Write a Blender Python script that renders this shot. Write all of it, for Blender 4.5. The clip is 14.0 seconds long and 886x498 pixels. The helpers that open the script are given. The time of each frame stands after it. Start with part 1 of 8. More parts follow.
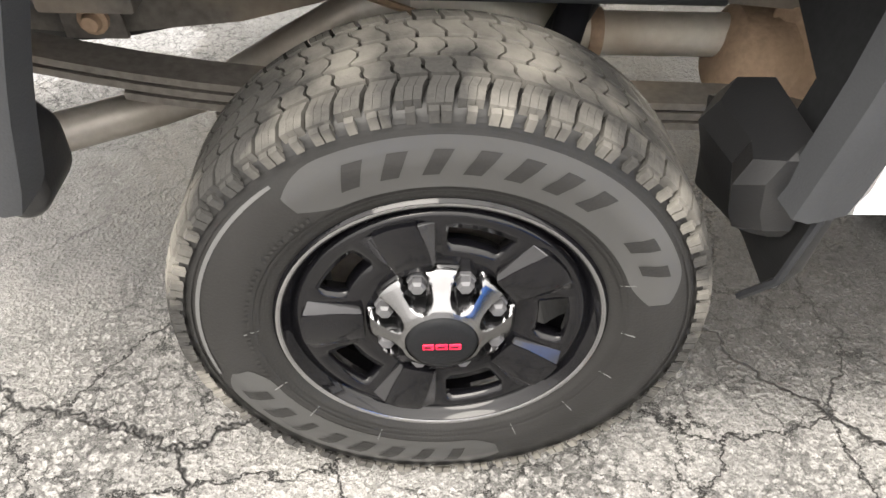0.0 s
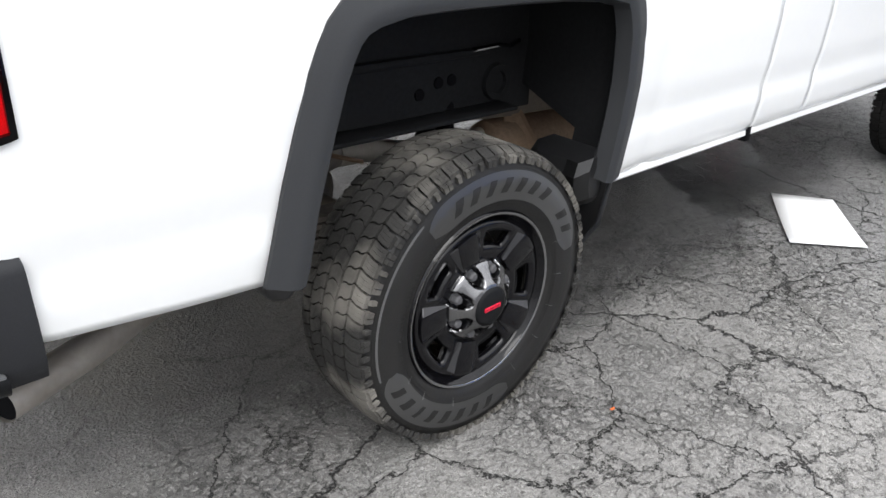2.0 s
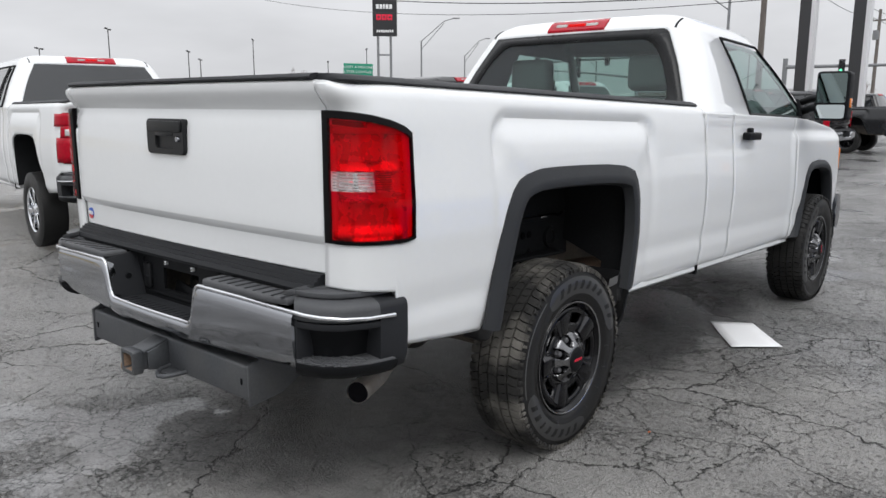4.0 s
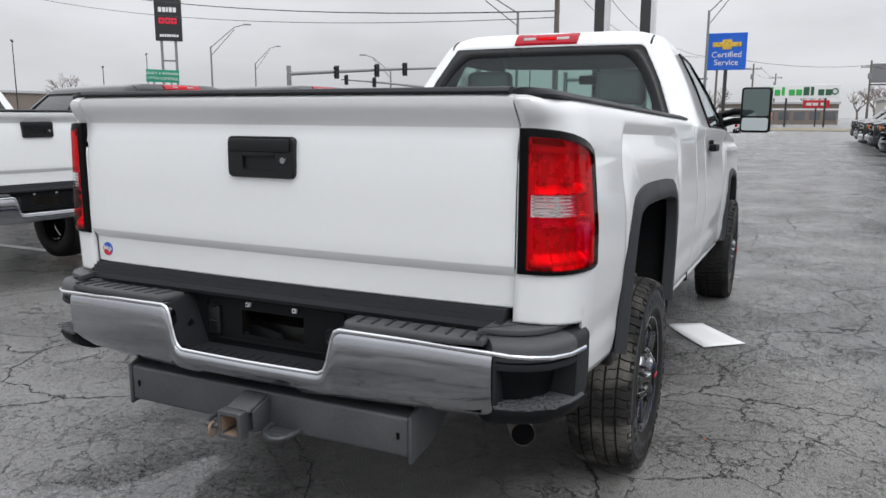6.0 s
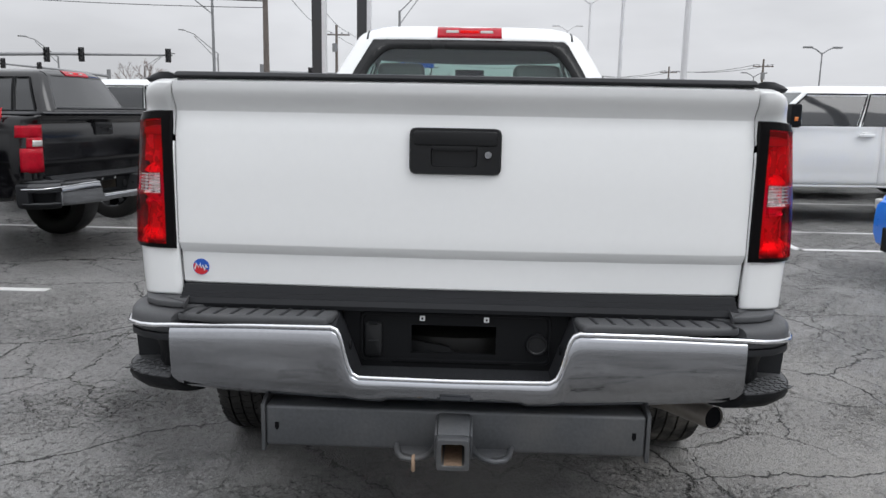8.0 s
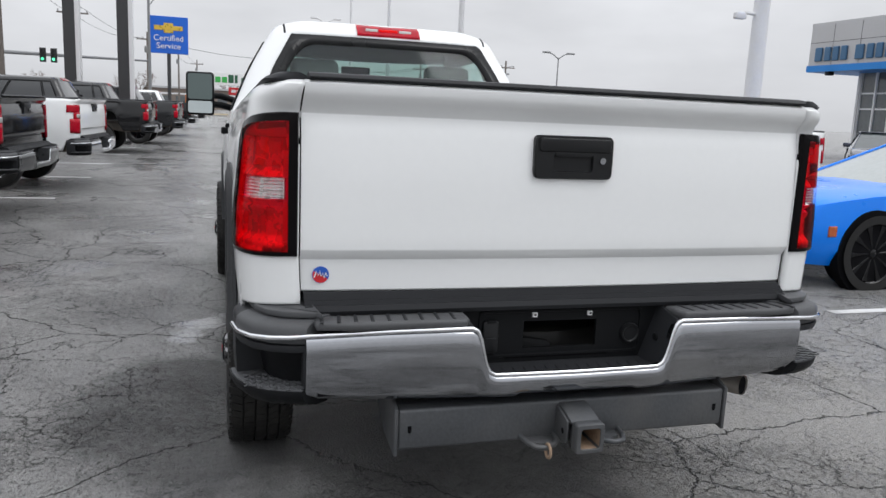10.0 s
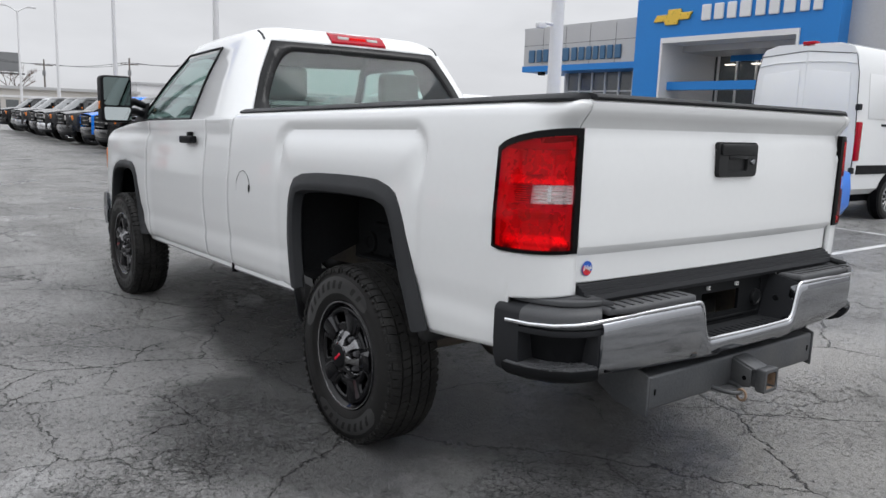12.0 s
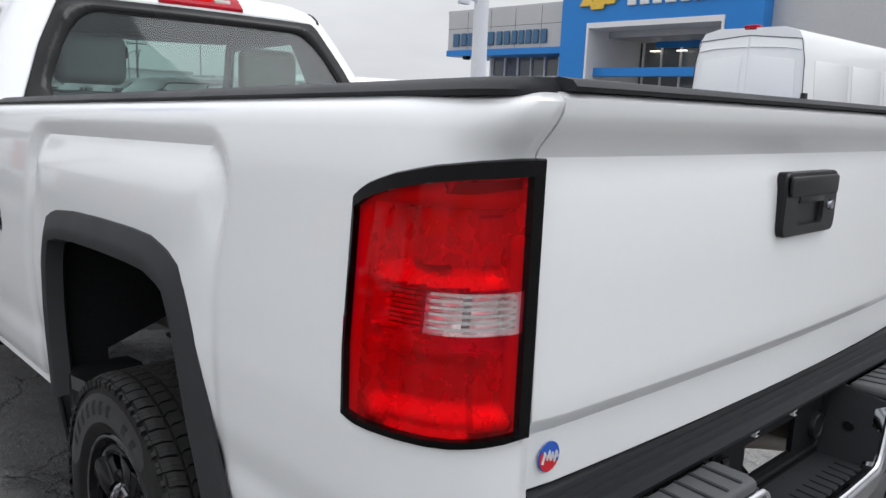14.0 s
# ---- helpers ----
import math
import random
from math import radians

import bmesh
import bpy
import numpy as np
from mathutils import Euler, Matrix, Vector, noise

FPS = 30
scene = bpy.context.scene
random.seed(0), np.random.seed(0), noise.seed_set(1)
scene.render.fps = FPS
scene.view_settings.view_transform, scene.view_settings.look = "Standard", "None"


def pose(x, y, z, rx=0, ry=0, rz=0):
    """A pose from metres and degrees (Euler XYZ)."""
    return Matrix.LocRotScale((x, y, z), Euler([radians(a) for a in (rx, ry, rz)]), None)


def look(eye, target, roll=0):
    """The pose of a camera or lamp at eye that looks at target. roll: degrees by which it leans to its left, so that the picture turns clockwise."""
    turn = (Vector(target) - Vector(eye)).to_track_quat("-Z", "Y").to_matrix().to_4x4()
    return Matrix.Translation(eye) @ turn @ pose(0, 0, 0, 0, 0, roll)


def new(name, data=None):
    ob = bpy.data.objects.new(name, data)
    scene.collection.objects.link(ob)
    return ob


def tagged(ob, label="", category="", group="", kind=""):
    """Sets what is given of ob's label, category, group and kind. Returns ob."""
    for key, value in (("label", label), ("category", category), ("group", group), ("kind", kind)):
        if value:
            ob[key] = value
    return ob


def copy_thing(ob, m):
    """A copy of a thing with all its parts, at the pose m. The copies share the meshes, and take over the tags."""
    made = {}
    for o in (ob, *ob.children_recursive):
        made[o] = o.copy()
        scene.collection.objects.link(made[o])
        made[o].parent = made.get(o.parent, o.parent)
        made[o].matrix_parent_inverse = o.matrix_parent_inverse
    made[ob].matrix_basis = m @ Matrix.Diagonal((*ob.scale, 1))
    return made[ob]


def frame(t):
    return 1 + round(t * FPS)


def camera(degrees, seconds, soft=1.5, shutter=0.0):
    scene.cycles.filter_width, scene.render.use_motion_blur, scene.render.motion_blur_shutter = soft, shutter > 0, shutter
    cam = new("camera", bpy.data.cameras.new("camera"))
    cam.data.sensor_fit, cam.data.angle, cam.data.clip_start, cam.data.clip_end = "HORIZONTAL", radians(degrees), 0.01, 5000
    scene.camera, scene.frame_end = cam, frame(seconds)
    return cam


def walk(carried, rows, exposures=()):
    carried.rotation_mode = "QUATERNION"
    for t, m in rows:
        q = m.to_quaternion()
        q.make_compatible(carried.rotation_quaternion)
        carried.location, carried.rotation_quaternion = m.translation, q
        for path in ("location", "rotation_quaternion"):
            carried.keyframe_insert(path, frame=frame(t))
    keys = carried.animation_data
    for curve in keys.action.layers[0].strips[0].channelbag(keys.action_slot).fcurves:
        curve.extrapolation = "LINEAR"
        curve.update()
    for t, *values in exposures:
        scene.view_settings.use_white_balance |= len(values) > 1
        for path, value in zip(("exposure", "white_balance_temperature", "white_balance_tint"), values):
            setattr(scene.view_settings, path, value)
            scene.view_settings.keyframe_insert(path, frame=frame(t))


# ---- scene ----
cam = camera(60.2, 14.0)
METRES, EYE, TILT, LEAN, TURN = 9.966, 1.268, 0.0, 0.0, -1.8
ROWS = [
    (0.0, 0.0, 0.0, 0.0, 0.23, -43.19, -0.24),
    (0.5, -0.0035, 0.0001, -0.0002, -3.48, -42.42, -0.43),
    (1.0, -0.0327, -0.0042, 0.0015, -14.74, -39.69, -1.63),
    (1.5, -0.0707, -0.0224, 0.0064, -28.94, -34.26, -1.73),
    (2.0, -0.1203, -0.0464, 0.014, -40.29, -26.85, -1.19),
    (2.5, -0.1732, -0.0672, 0.0188, -44.76, -20.16, -0.24),
    (3.0, -0.2162, -0.0877, 0.0206, -45.75, -14.75, 0.15),
    (3.5, -0.2479, -0.101, 0.0191, -45.88, -11.57, 0.16),
    (6.0, -0.3194, 0.0113, 0.0212, -62.87, -9.98, -0.24),
    (6.5, -0.3358, 0.0587, 0.0216, -69.61, -10.03, -0.46),
    (7.0, -0.3395, 0.1016, 0.0187, -76.1, -10.04, -0.65),
    (7.5, -0.3459, 0.1375, 0.0187, -81.54, -10.1, -0.8),
    (10.0, -0.3455, 0.273, 0.0195, -104.35, -10.15, -2.56),
    (10.5, -0.3385, 0.3262, 0.0202, -111.15, -9.89, -2.76),
    (11.0, -0.3247, 0.3706, 0.0178, -117.31, -9.57, -2.65),
    (11.5, -0.308, 0.4097, 0.0182, -122.14, -9.46, -2.33),
    (12.0, -0.3023, 0.438, 0.0186, -125.31, -9.57, -1.97),
    (12.5, -0.3, 0.441, 0.0182, -127.32, -9.85, -1.71),
    (13.0, -0.2807, 0.4228, 0.0168, -128.79, -10.11, -1.64),
    (13.5, -0.2405, 0.3801, 0.0204, -129.94, -10.39, -1.77),
    (14.0, -0.1976, 0.3383, 0.024, -130.77, -10.48, -2.35),
]
EXPOSURES = [(0.0, 2.25, 7100, 10), (1.0, 2.17, 7000, 10), (1.5, 1.88, 6850, 10), (2.0, 0.92, 6400, 10), (2.5, 0.30, 6500, 10), (3.0, 0.09, 6500, 10), (3.5, 0.0, 6400, 10), (6.0, 0.0, 6300, 10), (11.0, 0.0, 6300, 10), (12.0, 0.03, 6320, 10), (13.0, 0.07, 6350, 10), (13.5, 0.10, 6350, 10), (14.0, 0.05, 6280, 10)]
walk(cam, [(t, pose(-0.039, -1.769, EYE, TILT, LEAN, TURN) @ pose(METRES * x, METRES * y, METRES * z, 90 + pitch, roll, yaw)) for t, x, y, z, yaw, pitch, roll in ROWS], EXPOSURES)

# ---- daylight: an overcast winter sky ----
world = bpy.data.worlds.new("overcast_sky")
scene.world = world
world.use_nodes = True
wn, wl = world.node_tree.nodes, world.node_tree.links
wn.clear()
w_out = wn.new("ShaderNodeOutputWorld")
w_bg = wn.new("ShaderNodeBackground")
w_sky = wn.new("ShaderNodeTexSky")
w_sky.sky_type = "NISHITA"
w_sky.sun_disc = False
w_sky.sun_elevation = radians(52)
w_sky.sun_rotation = radians(200)
w_sky.dust_density = 6.0
w_hsv = wn.new("ShaderNodeHueSaturation")
w_hsv.inputs["Saturation"].default_value = 0.12
w_hsv.inputs["Value"].default_value = 0.06
w_co = wn.new("ShaderNodeTexCoord")
w_sep = wn.new("ShaderNodeSeparateXYZ")
w_ramp = wn.new("ShaderNodeValToRGB")
w_ramp.color_ramp.elements[0].position = 0.0
w_ramp.color_ramp.elements[0].color = (0.70, 0.70, 0.71, 1)
w_ramp.color_ramp.elements[1].position = 1.0
w_ramp.color_ramp.elements[1].color = (1.95, 1.96, 2.0, 1)
w_noise = wn.new("ShaderNodeTexNoise")
w_noise.inputs["Scale"].default_value = 3.2
w_noise.inputs["Detail"].default_value = 5
w_map = wn.new("ShaderNodeMapping")
w_map.inputs["Scale"].default_value = (1, 1, 3.2)
w_cl = wn.new("ShaderNodeMapRange")
w_cl.inputs["From Min"].default_value = 0.3
w_cl.inputs["From Max"].default_value = 0.7
w_cl.inputs["To Min"].default_value = 0.84
w_cl.inputs["To Max"].default_value = 1.07
w_mul = wn.new("ShaderNodeMix")
w_mul.data_type, w_mul.blend_type = "RGBA", "MULTIPLY"
w_mul.inputs["Factor"].default_value = 1.0
w_mix = wn.new("ShaderNodeMix")
w_mix.data_type = "RGBA"
w_mix.inputs["Factor"].default_value = 0.9
wl.new(w_co.outputs["Generated"], w_sep.inputs[0])
wl.new(w_co.outputs["Generated"], w_map.inputs["Vector"])
wl.new(w_map.outputs[0], w_noise.inputs["Vector"])
wl.new(w_sep.outputs["Z"], w_ramp.inputs["Fac"])
wl.new(w_noise.outputs["Fac"], w_cl.inputs["Value"])
wl.new(w_ramp.outputs["Color"], w_mul.inputs[6])
wl.new(w_cl.outputs[0], w_mul.inputs[7])
wl.new(w_sky.outputs[0], w_hsv.inputs["Color"])
wl.new(w_hsv.outputs[0], w_mix.inputs[6])
wl.new(w_mul.outputs[2], w_mix.inputs[7])
wl.new(w_mix.outputs[2], w_bg.inputs["Color"])
w_bg.inputs["Strength"].default_value = 1.0
wl.new(w_bg.outputs[0], w_out.inputs[0])

sun_data = bpy.data.lights.new("sun", "SUN")
sun_data.energy, sun_data.angle, sun_data.color = 0.9, radians(35), (1.0, 0.98, 0.95)
sun = new("sun", sun_data)
sun.matrix_world = look((-6, -9, 16), (0, 0, 0))


# ---- materials ----
def mat(name, color, rough=0.5, metal=0.0, vary=0.06, scale=8.0, fine=120.0, bump=0.0, coat=0.0, dirt=None, dirt_amount=0.0, spec=0.5, rough_vary=0.06):
    """A surface with a coarse and a fine variation of colour, uneven gloss, fine relief and, if asked, patches of dirt."""
    m = bpy.data.materials.new(name)
    m.use_nodes = True
    nt = m.node_tree
    b = nt.nodes["Principled BSDF"]
    co = nt.nodes.new("ShaderNodeTexCoord")
    n1 = nt.nodes.new("ShaderNodeTexNoise")
    n1.inputs["Scale"].default_value, n1.inputs["Detail"].default_value = scale, 4
    n2 = nt.nodes.new("ShaderNodeTexNoise")
    n2.inputs["Scale"].default_value, n2.inputs["Detail"].default_value = fine, 3
    nt.links.new(co.outputs["Object"], n1.inputs["Vector"])
    nt.links.new(co.outputs["Object"], n2.inputs["Vector"])
    add = nt.nodes.new("ShaderNodeMath")
    add.operation = "ADD"
    nt.links.new(n1.outputs["Fac"], add.inputs[0])
    nt.links.new(n2.outputs["Fac"], add.inputs[1])
    rng = nt.nodes.new("ShaderNodeMapRange")
    rng.inputs["From Min"].default_value, rng.inputs["From Max"].default_value = 0.6, 1.4
    rng.inputs["To Min"].default_value, rng.inputs["To Max"].default_value = 1 - vary, 1 + vary
    nt.links.new(add.outputs[0], rng.inputs["Value"])
    mul = nt.nodes.new("ShaderNodeMix")
    mul.data_type, mul.blend_type = "RGBA", "MULTIPLY"
    mul.inputs["Factor"].default_value = 1.0
    mul.inputs[6].default_value = (*color, 1)
    nt.links.new(rng.outputs[0], mul.inputs[7])
    out = mul.outputs[2]
    if dirt:
        n3 = nt.nodes.new("ShaderNodeTexNoise")
        n3.inputs["Scale"].default_value, n3.inputs["Detail"].default_value = scale * 0.6, 6
        nt.links.new(co.outputs["Object"], n3.inputs["Vector"])
        r3 = nt.nodes.new("ShaderNodeMapRange")
        r3.inputs["From Min"].default_value, r3.inputs["From Max"].default_value = 0.45, 0.7
        r3.inputs["To Max"].default_value = dirt_amount
        nt.links.new(n3.outputs["Fac"], r3.inputs["Value"])
        mx = nt.nodes.new("ShaderNodeMix")
        mx.data_type = "RGBA"
        mx.inputs[7].default_value = (*dirt, 1)
        nt.links.new(r3.outputs[0], mx.inputs["Factor"])
        nt.links.new(out, mx.inputs[6])
        out = mx.outputs[2]
    nt.links.new(out, b.inputs["Base Color"])
    rr = nt.nodes.new("ShaderNodeMapRange")
    rr.inputs["From Min"].default_value, rr.inputs["From Max"].default_value = 0.3, 0.7
    rr.inputs["To Min"].default_value, rr.inputs["To Max"].default_value = max(0.02, rough - rough_vary), min(1, rough + rough_vary)
    nt.links.new(n1.outputs["Fac"], rr.inputs["Value"])
    nt.links.new(rr.outputs[0], b.inputs["Roughness"])
    b.inputs["Metallic"].default_value = metal
    b.inputs["Specular IOR Level"].default_value = spec
    b.inputs["Coat Weight"].default_value = coat
    b.inputs["Coat Roughness"].default_value = 0.06
    if bump:
        bp = nt.nodes.new("ShaderNodeBump")
        bp.inputs["Strength"].default_value, bp.inputs["Distance"].default_value = bump, 0.003
        nt.links.new(n2.outputs["Fac"], bp.inputs["Height"])
        nt.links.new(bp.outputs[0], b.inputs["Normal"])
    return m


def glass_mat(name, tint, gloss=0.80, base=0.035):
    """Thin vehicle glass: sees through with a tint and mirrors the sky."""
    m = bpy.data.materials.new(name)
    m.use_nodes = True
    nt = m.node_tree
    nt.nodes.clear()
    o = nt.nodes.new("ShaderNodeOutputMaterial")
    tr = nt.nodes.new("ShaderNodeBsdfTransparent")
    tr.inputs["Color"].default_value = (*tint, 1)
    gl = nt.nodes.new("ShaderNodeBsdfGlossy")
    gl.inputs["Roughness"].default_value = 0.02
    gl.inputs["Color"].default_value = (0.95, 0.97, 1, 1)
    lw = nt.nodes.new("ShaderNodeLayerWeight")
    lw.inputs["Blend"].default_value = 0.5
    pw = nt.nodes.new("ShaderNodeMath")
    pw.operation = "POWER"
    pw.inputs[1].default_value = 4.0
    nt.links.new(lw.outputs["Facing"], pw.inputs[0])
    fr = nt.nodes.new("ShaderNodeMapRange")
    fr.inputs["To Min"].default_value, fr.inputs["To Max"].default_value = base, gloss
    nt.links.new(pw.outputs[0], fr.inputs["Value"])
    mx = nt.nodes.new("ShaderNodeMixShader")
    nt.links.new(fr.outputs[0], mx.inputs[0])
    nt.links.new(tr.outputs[0], mx.inputs[1])
    nt.links.new(gl.outputs[0], mx.inputs[2])
    nt.links.new(mx.outputs[0], o.inputs[0])
    return m


M = {}
M["white"] = mat("white_paint", (0.80, 0.81, 0.81), 0.34, 0, 0.012, 0.6, 40, coat=0.8, rough_vary=0.0)
M["white"].node_tree.nodes["Principled BSDF"].inputs["Coat Roughness"].default_value = 0.035
M["black_paint"] = mat("black_paint", (0.004, 0.004, 0.005), 0.14, 0, 0.1, 2, 60, coat=0.45, spec=0.4, rough_vary=0.03)
M["char_paint"] = mat("charcoal_paint", (0.017, 0.018, 0.020), 0.28, 0.1, 0.1, 2, 60, coat=0.6)
M["navy_paint"] = mat("navy_paint", (0.012, 0.02, 0.05), 0.22, 0.1, 0.1, 2, 60, coat=1.0)
M["blue_paint"] = mat("bright_blue_paint", (0.0, 0.20, 0.86), 0.3, 0.0, 0.04, 2, 60, coat=0.35, spec=0.3)
M["red_paint"] = mat("red_paint", (0.30, 0.012, 0.015), 0.22, 0.1, 0.06, 2, 60, coat=1.0)
M["silver_paint"] = mat("silver_paint", (0.52, 0.53, 0.54), 0.3, 0.5, 0.05, 2, 60, coat=0.8)
M["chrome"] = mat("chrome", (0.72, 0.73, 0.75), 0.07, 1.0, 0.02, 6, 80, rough_vary=0.04)
# brighter metal for the gloss black rim's edge: its sky glint as a colour
M["rim_bright"] = mat("smoky_rim_edge", (0.34, 0.34, 0.35), 0.12, 1.0, 0.05, 6, 80, rough_vary=0.03)
M["chrome_dull"] = mat("dusty_chrome", (0.36, 0.37, 0.39), 0.08, 1.0, 0.06, 5, 90, dirt=(0.30, 0.30, 0.31), dirt_amount=0.4, rough_vary=0.05)
M["chrome_cap"] = mat("smoky_chrome_cap", (0.20, 0.20, 0.205), 0.16, 1.0, 0.03, 6, 80, rough_vary=0.02)
M["flare"] = mat("grey_plastic_flare", (0.026, 0.0275, 0.030), 0.55, 0, 0.12, 6, 300, 0.15, spec=0.35)
M["pad"] = mat("dusty_grey_step_plastic", (0.068, 0.070, 0.074), 0.52, 0, 0.16, 7, 220, 0.2, dirt=(0.10, 0.10, 0.10), dirt_amount=0.35, spec=0.35)
M["trim"] = mat("grey_plastic_trim", (0.021, 0.022, 0.0245), 0.55, 0, 0.14, 6, 300, 0.15, spec=0.22)
M["plastic"] = mat("black_plastic", (0.008, 0.0085, 0.0095), 0.5, 0, 0.15, 6, 260, 0.2, spec=0.12)
M["handle"] = mat("satin_black_plastic", (0.010, 0.0105, 0.0115), 0.38, 0, 0.1, 6, 260, 0.1, spec=0.3)
M["gloss_black"] = mat("gloss_black_wheel", (0.004, 0.004, 0.005), 0.07, 0, 0.1, 10, 120, spec=0.30, rough_vary=0.03)
M["flat_black"] = mat("flat_black", (0.004, 0.004, 0.005), 0.9, 0, 0.2, 8, 90, spec=0.1)
M["rubber"] = mat("rubber_sidewall", (0.014, 0.0137, 0.0134), 0.46, 0, 0.18, 12, 240, 0.15, spec=0.32)
M["tread"] = mat("dusty_tread_rubber", (0.036, 0.0352, 0.0338), 0.85, 0, 0.25, 9, 200, 0.4, dirt=(0.27, 0.254, 0.226), dirt_amount=0.70, spec=0.1)
# darker copy of the tread rubber, with shade put into its colour
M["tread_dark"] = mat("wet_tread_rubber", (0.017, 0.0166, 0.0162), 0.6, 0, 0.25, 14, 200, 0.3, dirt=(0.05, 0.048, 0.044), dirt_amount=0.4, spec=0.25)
M["wheelhouse"] = mat("dusty_wheelhouse_paint", (0.012, 0.012, 0.013), 0.8, 0, 0.25, 6, 80, 0.3, spec=0.15)
M["liner"] = mat("dusty_arch_liner", (0.014, 0.0145, 0.0155), 0.75, 0, 0.25, 6, 80, 0.2, spec=0.1)
M["lug_steel"] = mat("grey_lug_steel", (0.085, 0.085, 0.09), 0.5, 0.2, 0.08, 20, 120)
M["moulded"] = mat("moulded_black_plastic", (0.011, 0.0112, 0.012), 0.36, 0, 0.15, 6, 260, 0.1, spec=0.45)
M["tail_steel"] = mat("brown_stained_tailpipe", (0.34, 0.315, 0.285), 0.5, 0.5, 0.15, 7, 50, 0.1, dirt=(0.13, 0.10, 0.075), dirt_amount=0.7)
M["rubber_light"] = mat("silver_grey_rubber", (0.085, 0.085, 0.085), 0.38, 0, 0.08, 14, 400, 0.15, spec=0.35)
M["rubber_panel"] = mat("serrated_sidewall_rubber", (0.030, 0.030, 0.030), 0.33, 0, 0.08, 14, 400, spec=0.8, rough_vary=0.02)
# fine radial serrations: the gloss spreads round the wheel
nt_ = M["rubber_panel"].node_tree
co_, cr_, vt_ = nt_.nodes.new("ShaderNodeTexCoord"), nt_.nodes.new("ShaderNodeVectorMath"), nt_.nodes.new("ShaderNodeVectorTransform")
cr_.operation = "CROSS_PRODUCT"
cr_.inputs[1].default_value = (0, 1, 0)
vt_.vector_type, vt_.convert_from, vt_.convert_to = "VECTOR", "OBJECT", "WORLD"
nt_.links.new(co_.outputs["Object"], cr_.inputs[0])
nt_.links.new(cr_.outputs[0], vt_.inputs[0])
nt_.links.new(vt_.outputs[0], nt_.nodes["Principled BSDF"].inputs["Tangent"])
nt_.nodes["Principled BSDF"].inputs["Anisotropic"].default_value = 0.92
M["facet"] = mat("dark_polished_facet", (0.05, 0.05, 0.053), 0.08, 0.6, 0.06, 14, 100, rough_vary=0.03)
M["frame_steel"] = mat("dirty_frame_steel", (0.12, 0.11, 0.10), 0.75, 0.1, 0.35, 7, 60, 0.5, dirt=(0.26, 0.21, 0.16), dirt_amount=0.65, spec=0.2)
M["steel_pipe"] = mat("stained_exhaust_steel", (0.55, 0.52, 0.46), 0.5, 0.3, 0.15, 7, 50, 0.1, dirt=(0.30, 0.22, 0.14), dirt_amount=0.7)
M["rust"] = mat("rusty_steel", (0.30, 0.21, 0.145), 0.8, 0.2, 0.35, 9, 70, 0.5, dirt=(0.33, 0.23, 0.15), dirt_amount=0.6)
M["hitch"] = mat("grey_primed_hitch_steel", (0.072, 0.076, 0.082), 0.48, 0.3, 0.2, 6, 90, 0.25, dirt=(0.125, 0.122, 0.118), dirt_amount=0.5)
M["headrest"] = mat("grey_vinyl", (0.22, 0.225, 0.22), 0.6, 0, 0.06, 6, 150, 0.15)
M["headliner"] = mat("grey_headliner", (0.13, 0.135, 0.135), 0.9, 0, 0.06, 6, 150)
M["dash"] = mat("dark_interior_plastic", (0.03, 0.032, 0.034), 0.6, 0, 0.1, 6, 150, 0.1)
M["glass"] = glass_mat("tinted_glass", (0.54, 0.665, 0.63))
M["glass_dark"] = mat("privacy_glass", (0.012, 0.014, 0.016), 0.05, 0, 0.1, 2, 20, coat=0.5, rough_vary=0.02)
M["glass_pale"] = mat("windscreen_glass", (0.05, 0.06, 0.062), 0.05, 0, 0.1, 2, 20, coat=0.5, rough_vary=0.02)
# pale base colour stands in for the sky mirrored in the coupe's panes
M["coupe_glass"] = mat("sky_lit_car_glass", (0.26, 0.29, 0.28), 0.05, 0, 0.1, 2, 20, coat=0.8, rough_vary=0.02)
M["frit"] = mat("black_glass_border", (0.007, 0.0075, 0.008), 0.25, 0, 0.08, 4, 60, spec=0.25)
M["mirror"] = mat("mirror_glass", (0.17, 0.21, 0.205), 0.02, 1.0, 0.01, 4, 40, rough_vary=0.01)
M["mirror_wide"] = mat("wide_angle_mirror_glass", (0.40, 0.44, 0.44), 0.03, 1.0, 0.02, 4, 40, rough_vary=0.01)
M["lamp_black"] = mat("smoked_lamp_border", (0.004, 0.0035, 0.004), 0.06, 0, 0.05, 6, 60, spec=0.09, rough_vary=0.02)
M["lamp_red"] = mat("red_lens", (0.36, 0.004, 0.016), 0.14, 0, 0.30, 14, 60, coat=0.05, spec=0.16, rough_vary=0.03)
M["lamp_bright"] = mat("bright_red_reflector", (0.85, 0.008, 0.008), 0.2, 0, 0.12, 20, 200, coat=0.0, spec=0.12)
M["lamp_deep"] = mat("deep_red_lens", (0.20, 0.002, 0.010), 0.16, 0, 0.25, 15, 120, coat=0.05, spec=0.16)
M["lamp_cover"] = glass_mat("red_lamp_cover", (0.80, 0.001, 0.030), 0.32, 0.014)
M["lamp_cover_clear"] = glass_mat("clear_lamp_cover", (0.97, 0.97, 0.97), 0.35)
M["reflector"] = mat("silvered_lamp_bowl", (0.86, 0.86, 0.86), 0.28, 0.5, 0.10, 30, 200)
M["reflector_dim"] = mat("dim_lamp_housing", (0.30, 0.30, 0.30), 0.22, 0.4, 0.15, 20, 120)
M["lamp_clear"] = mat("clear_ribbed_lens", (0.62, 0.60, 0.58), 0.12, 0.5, 0.25, 30, 140, coat=1.0)
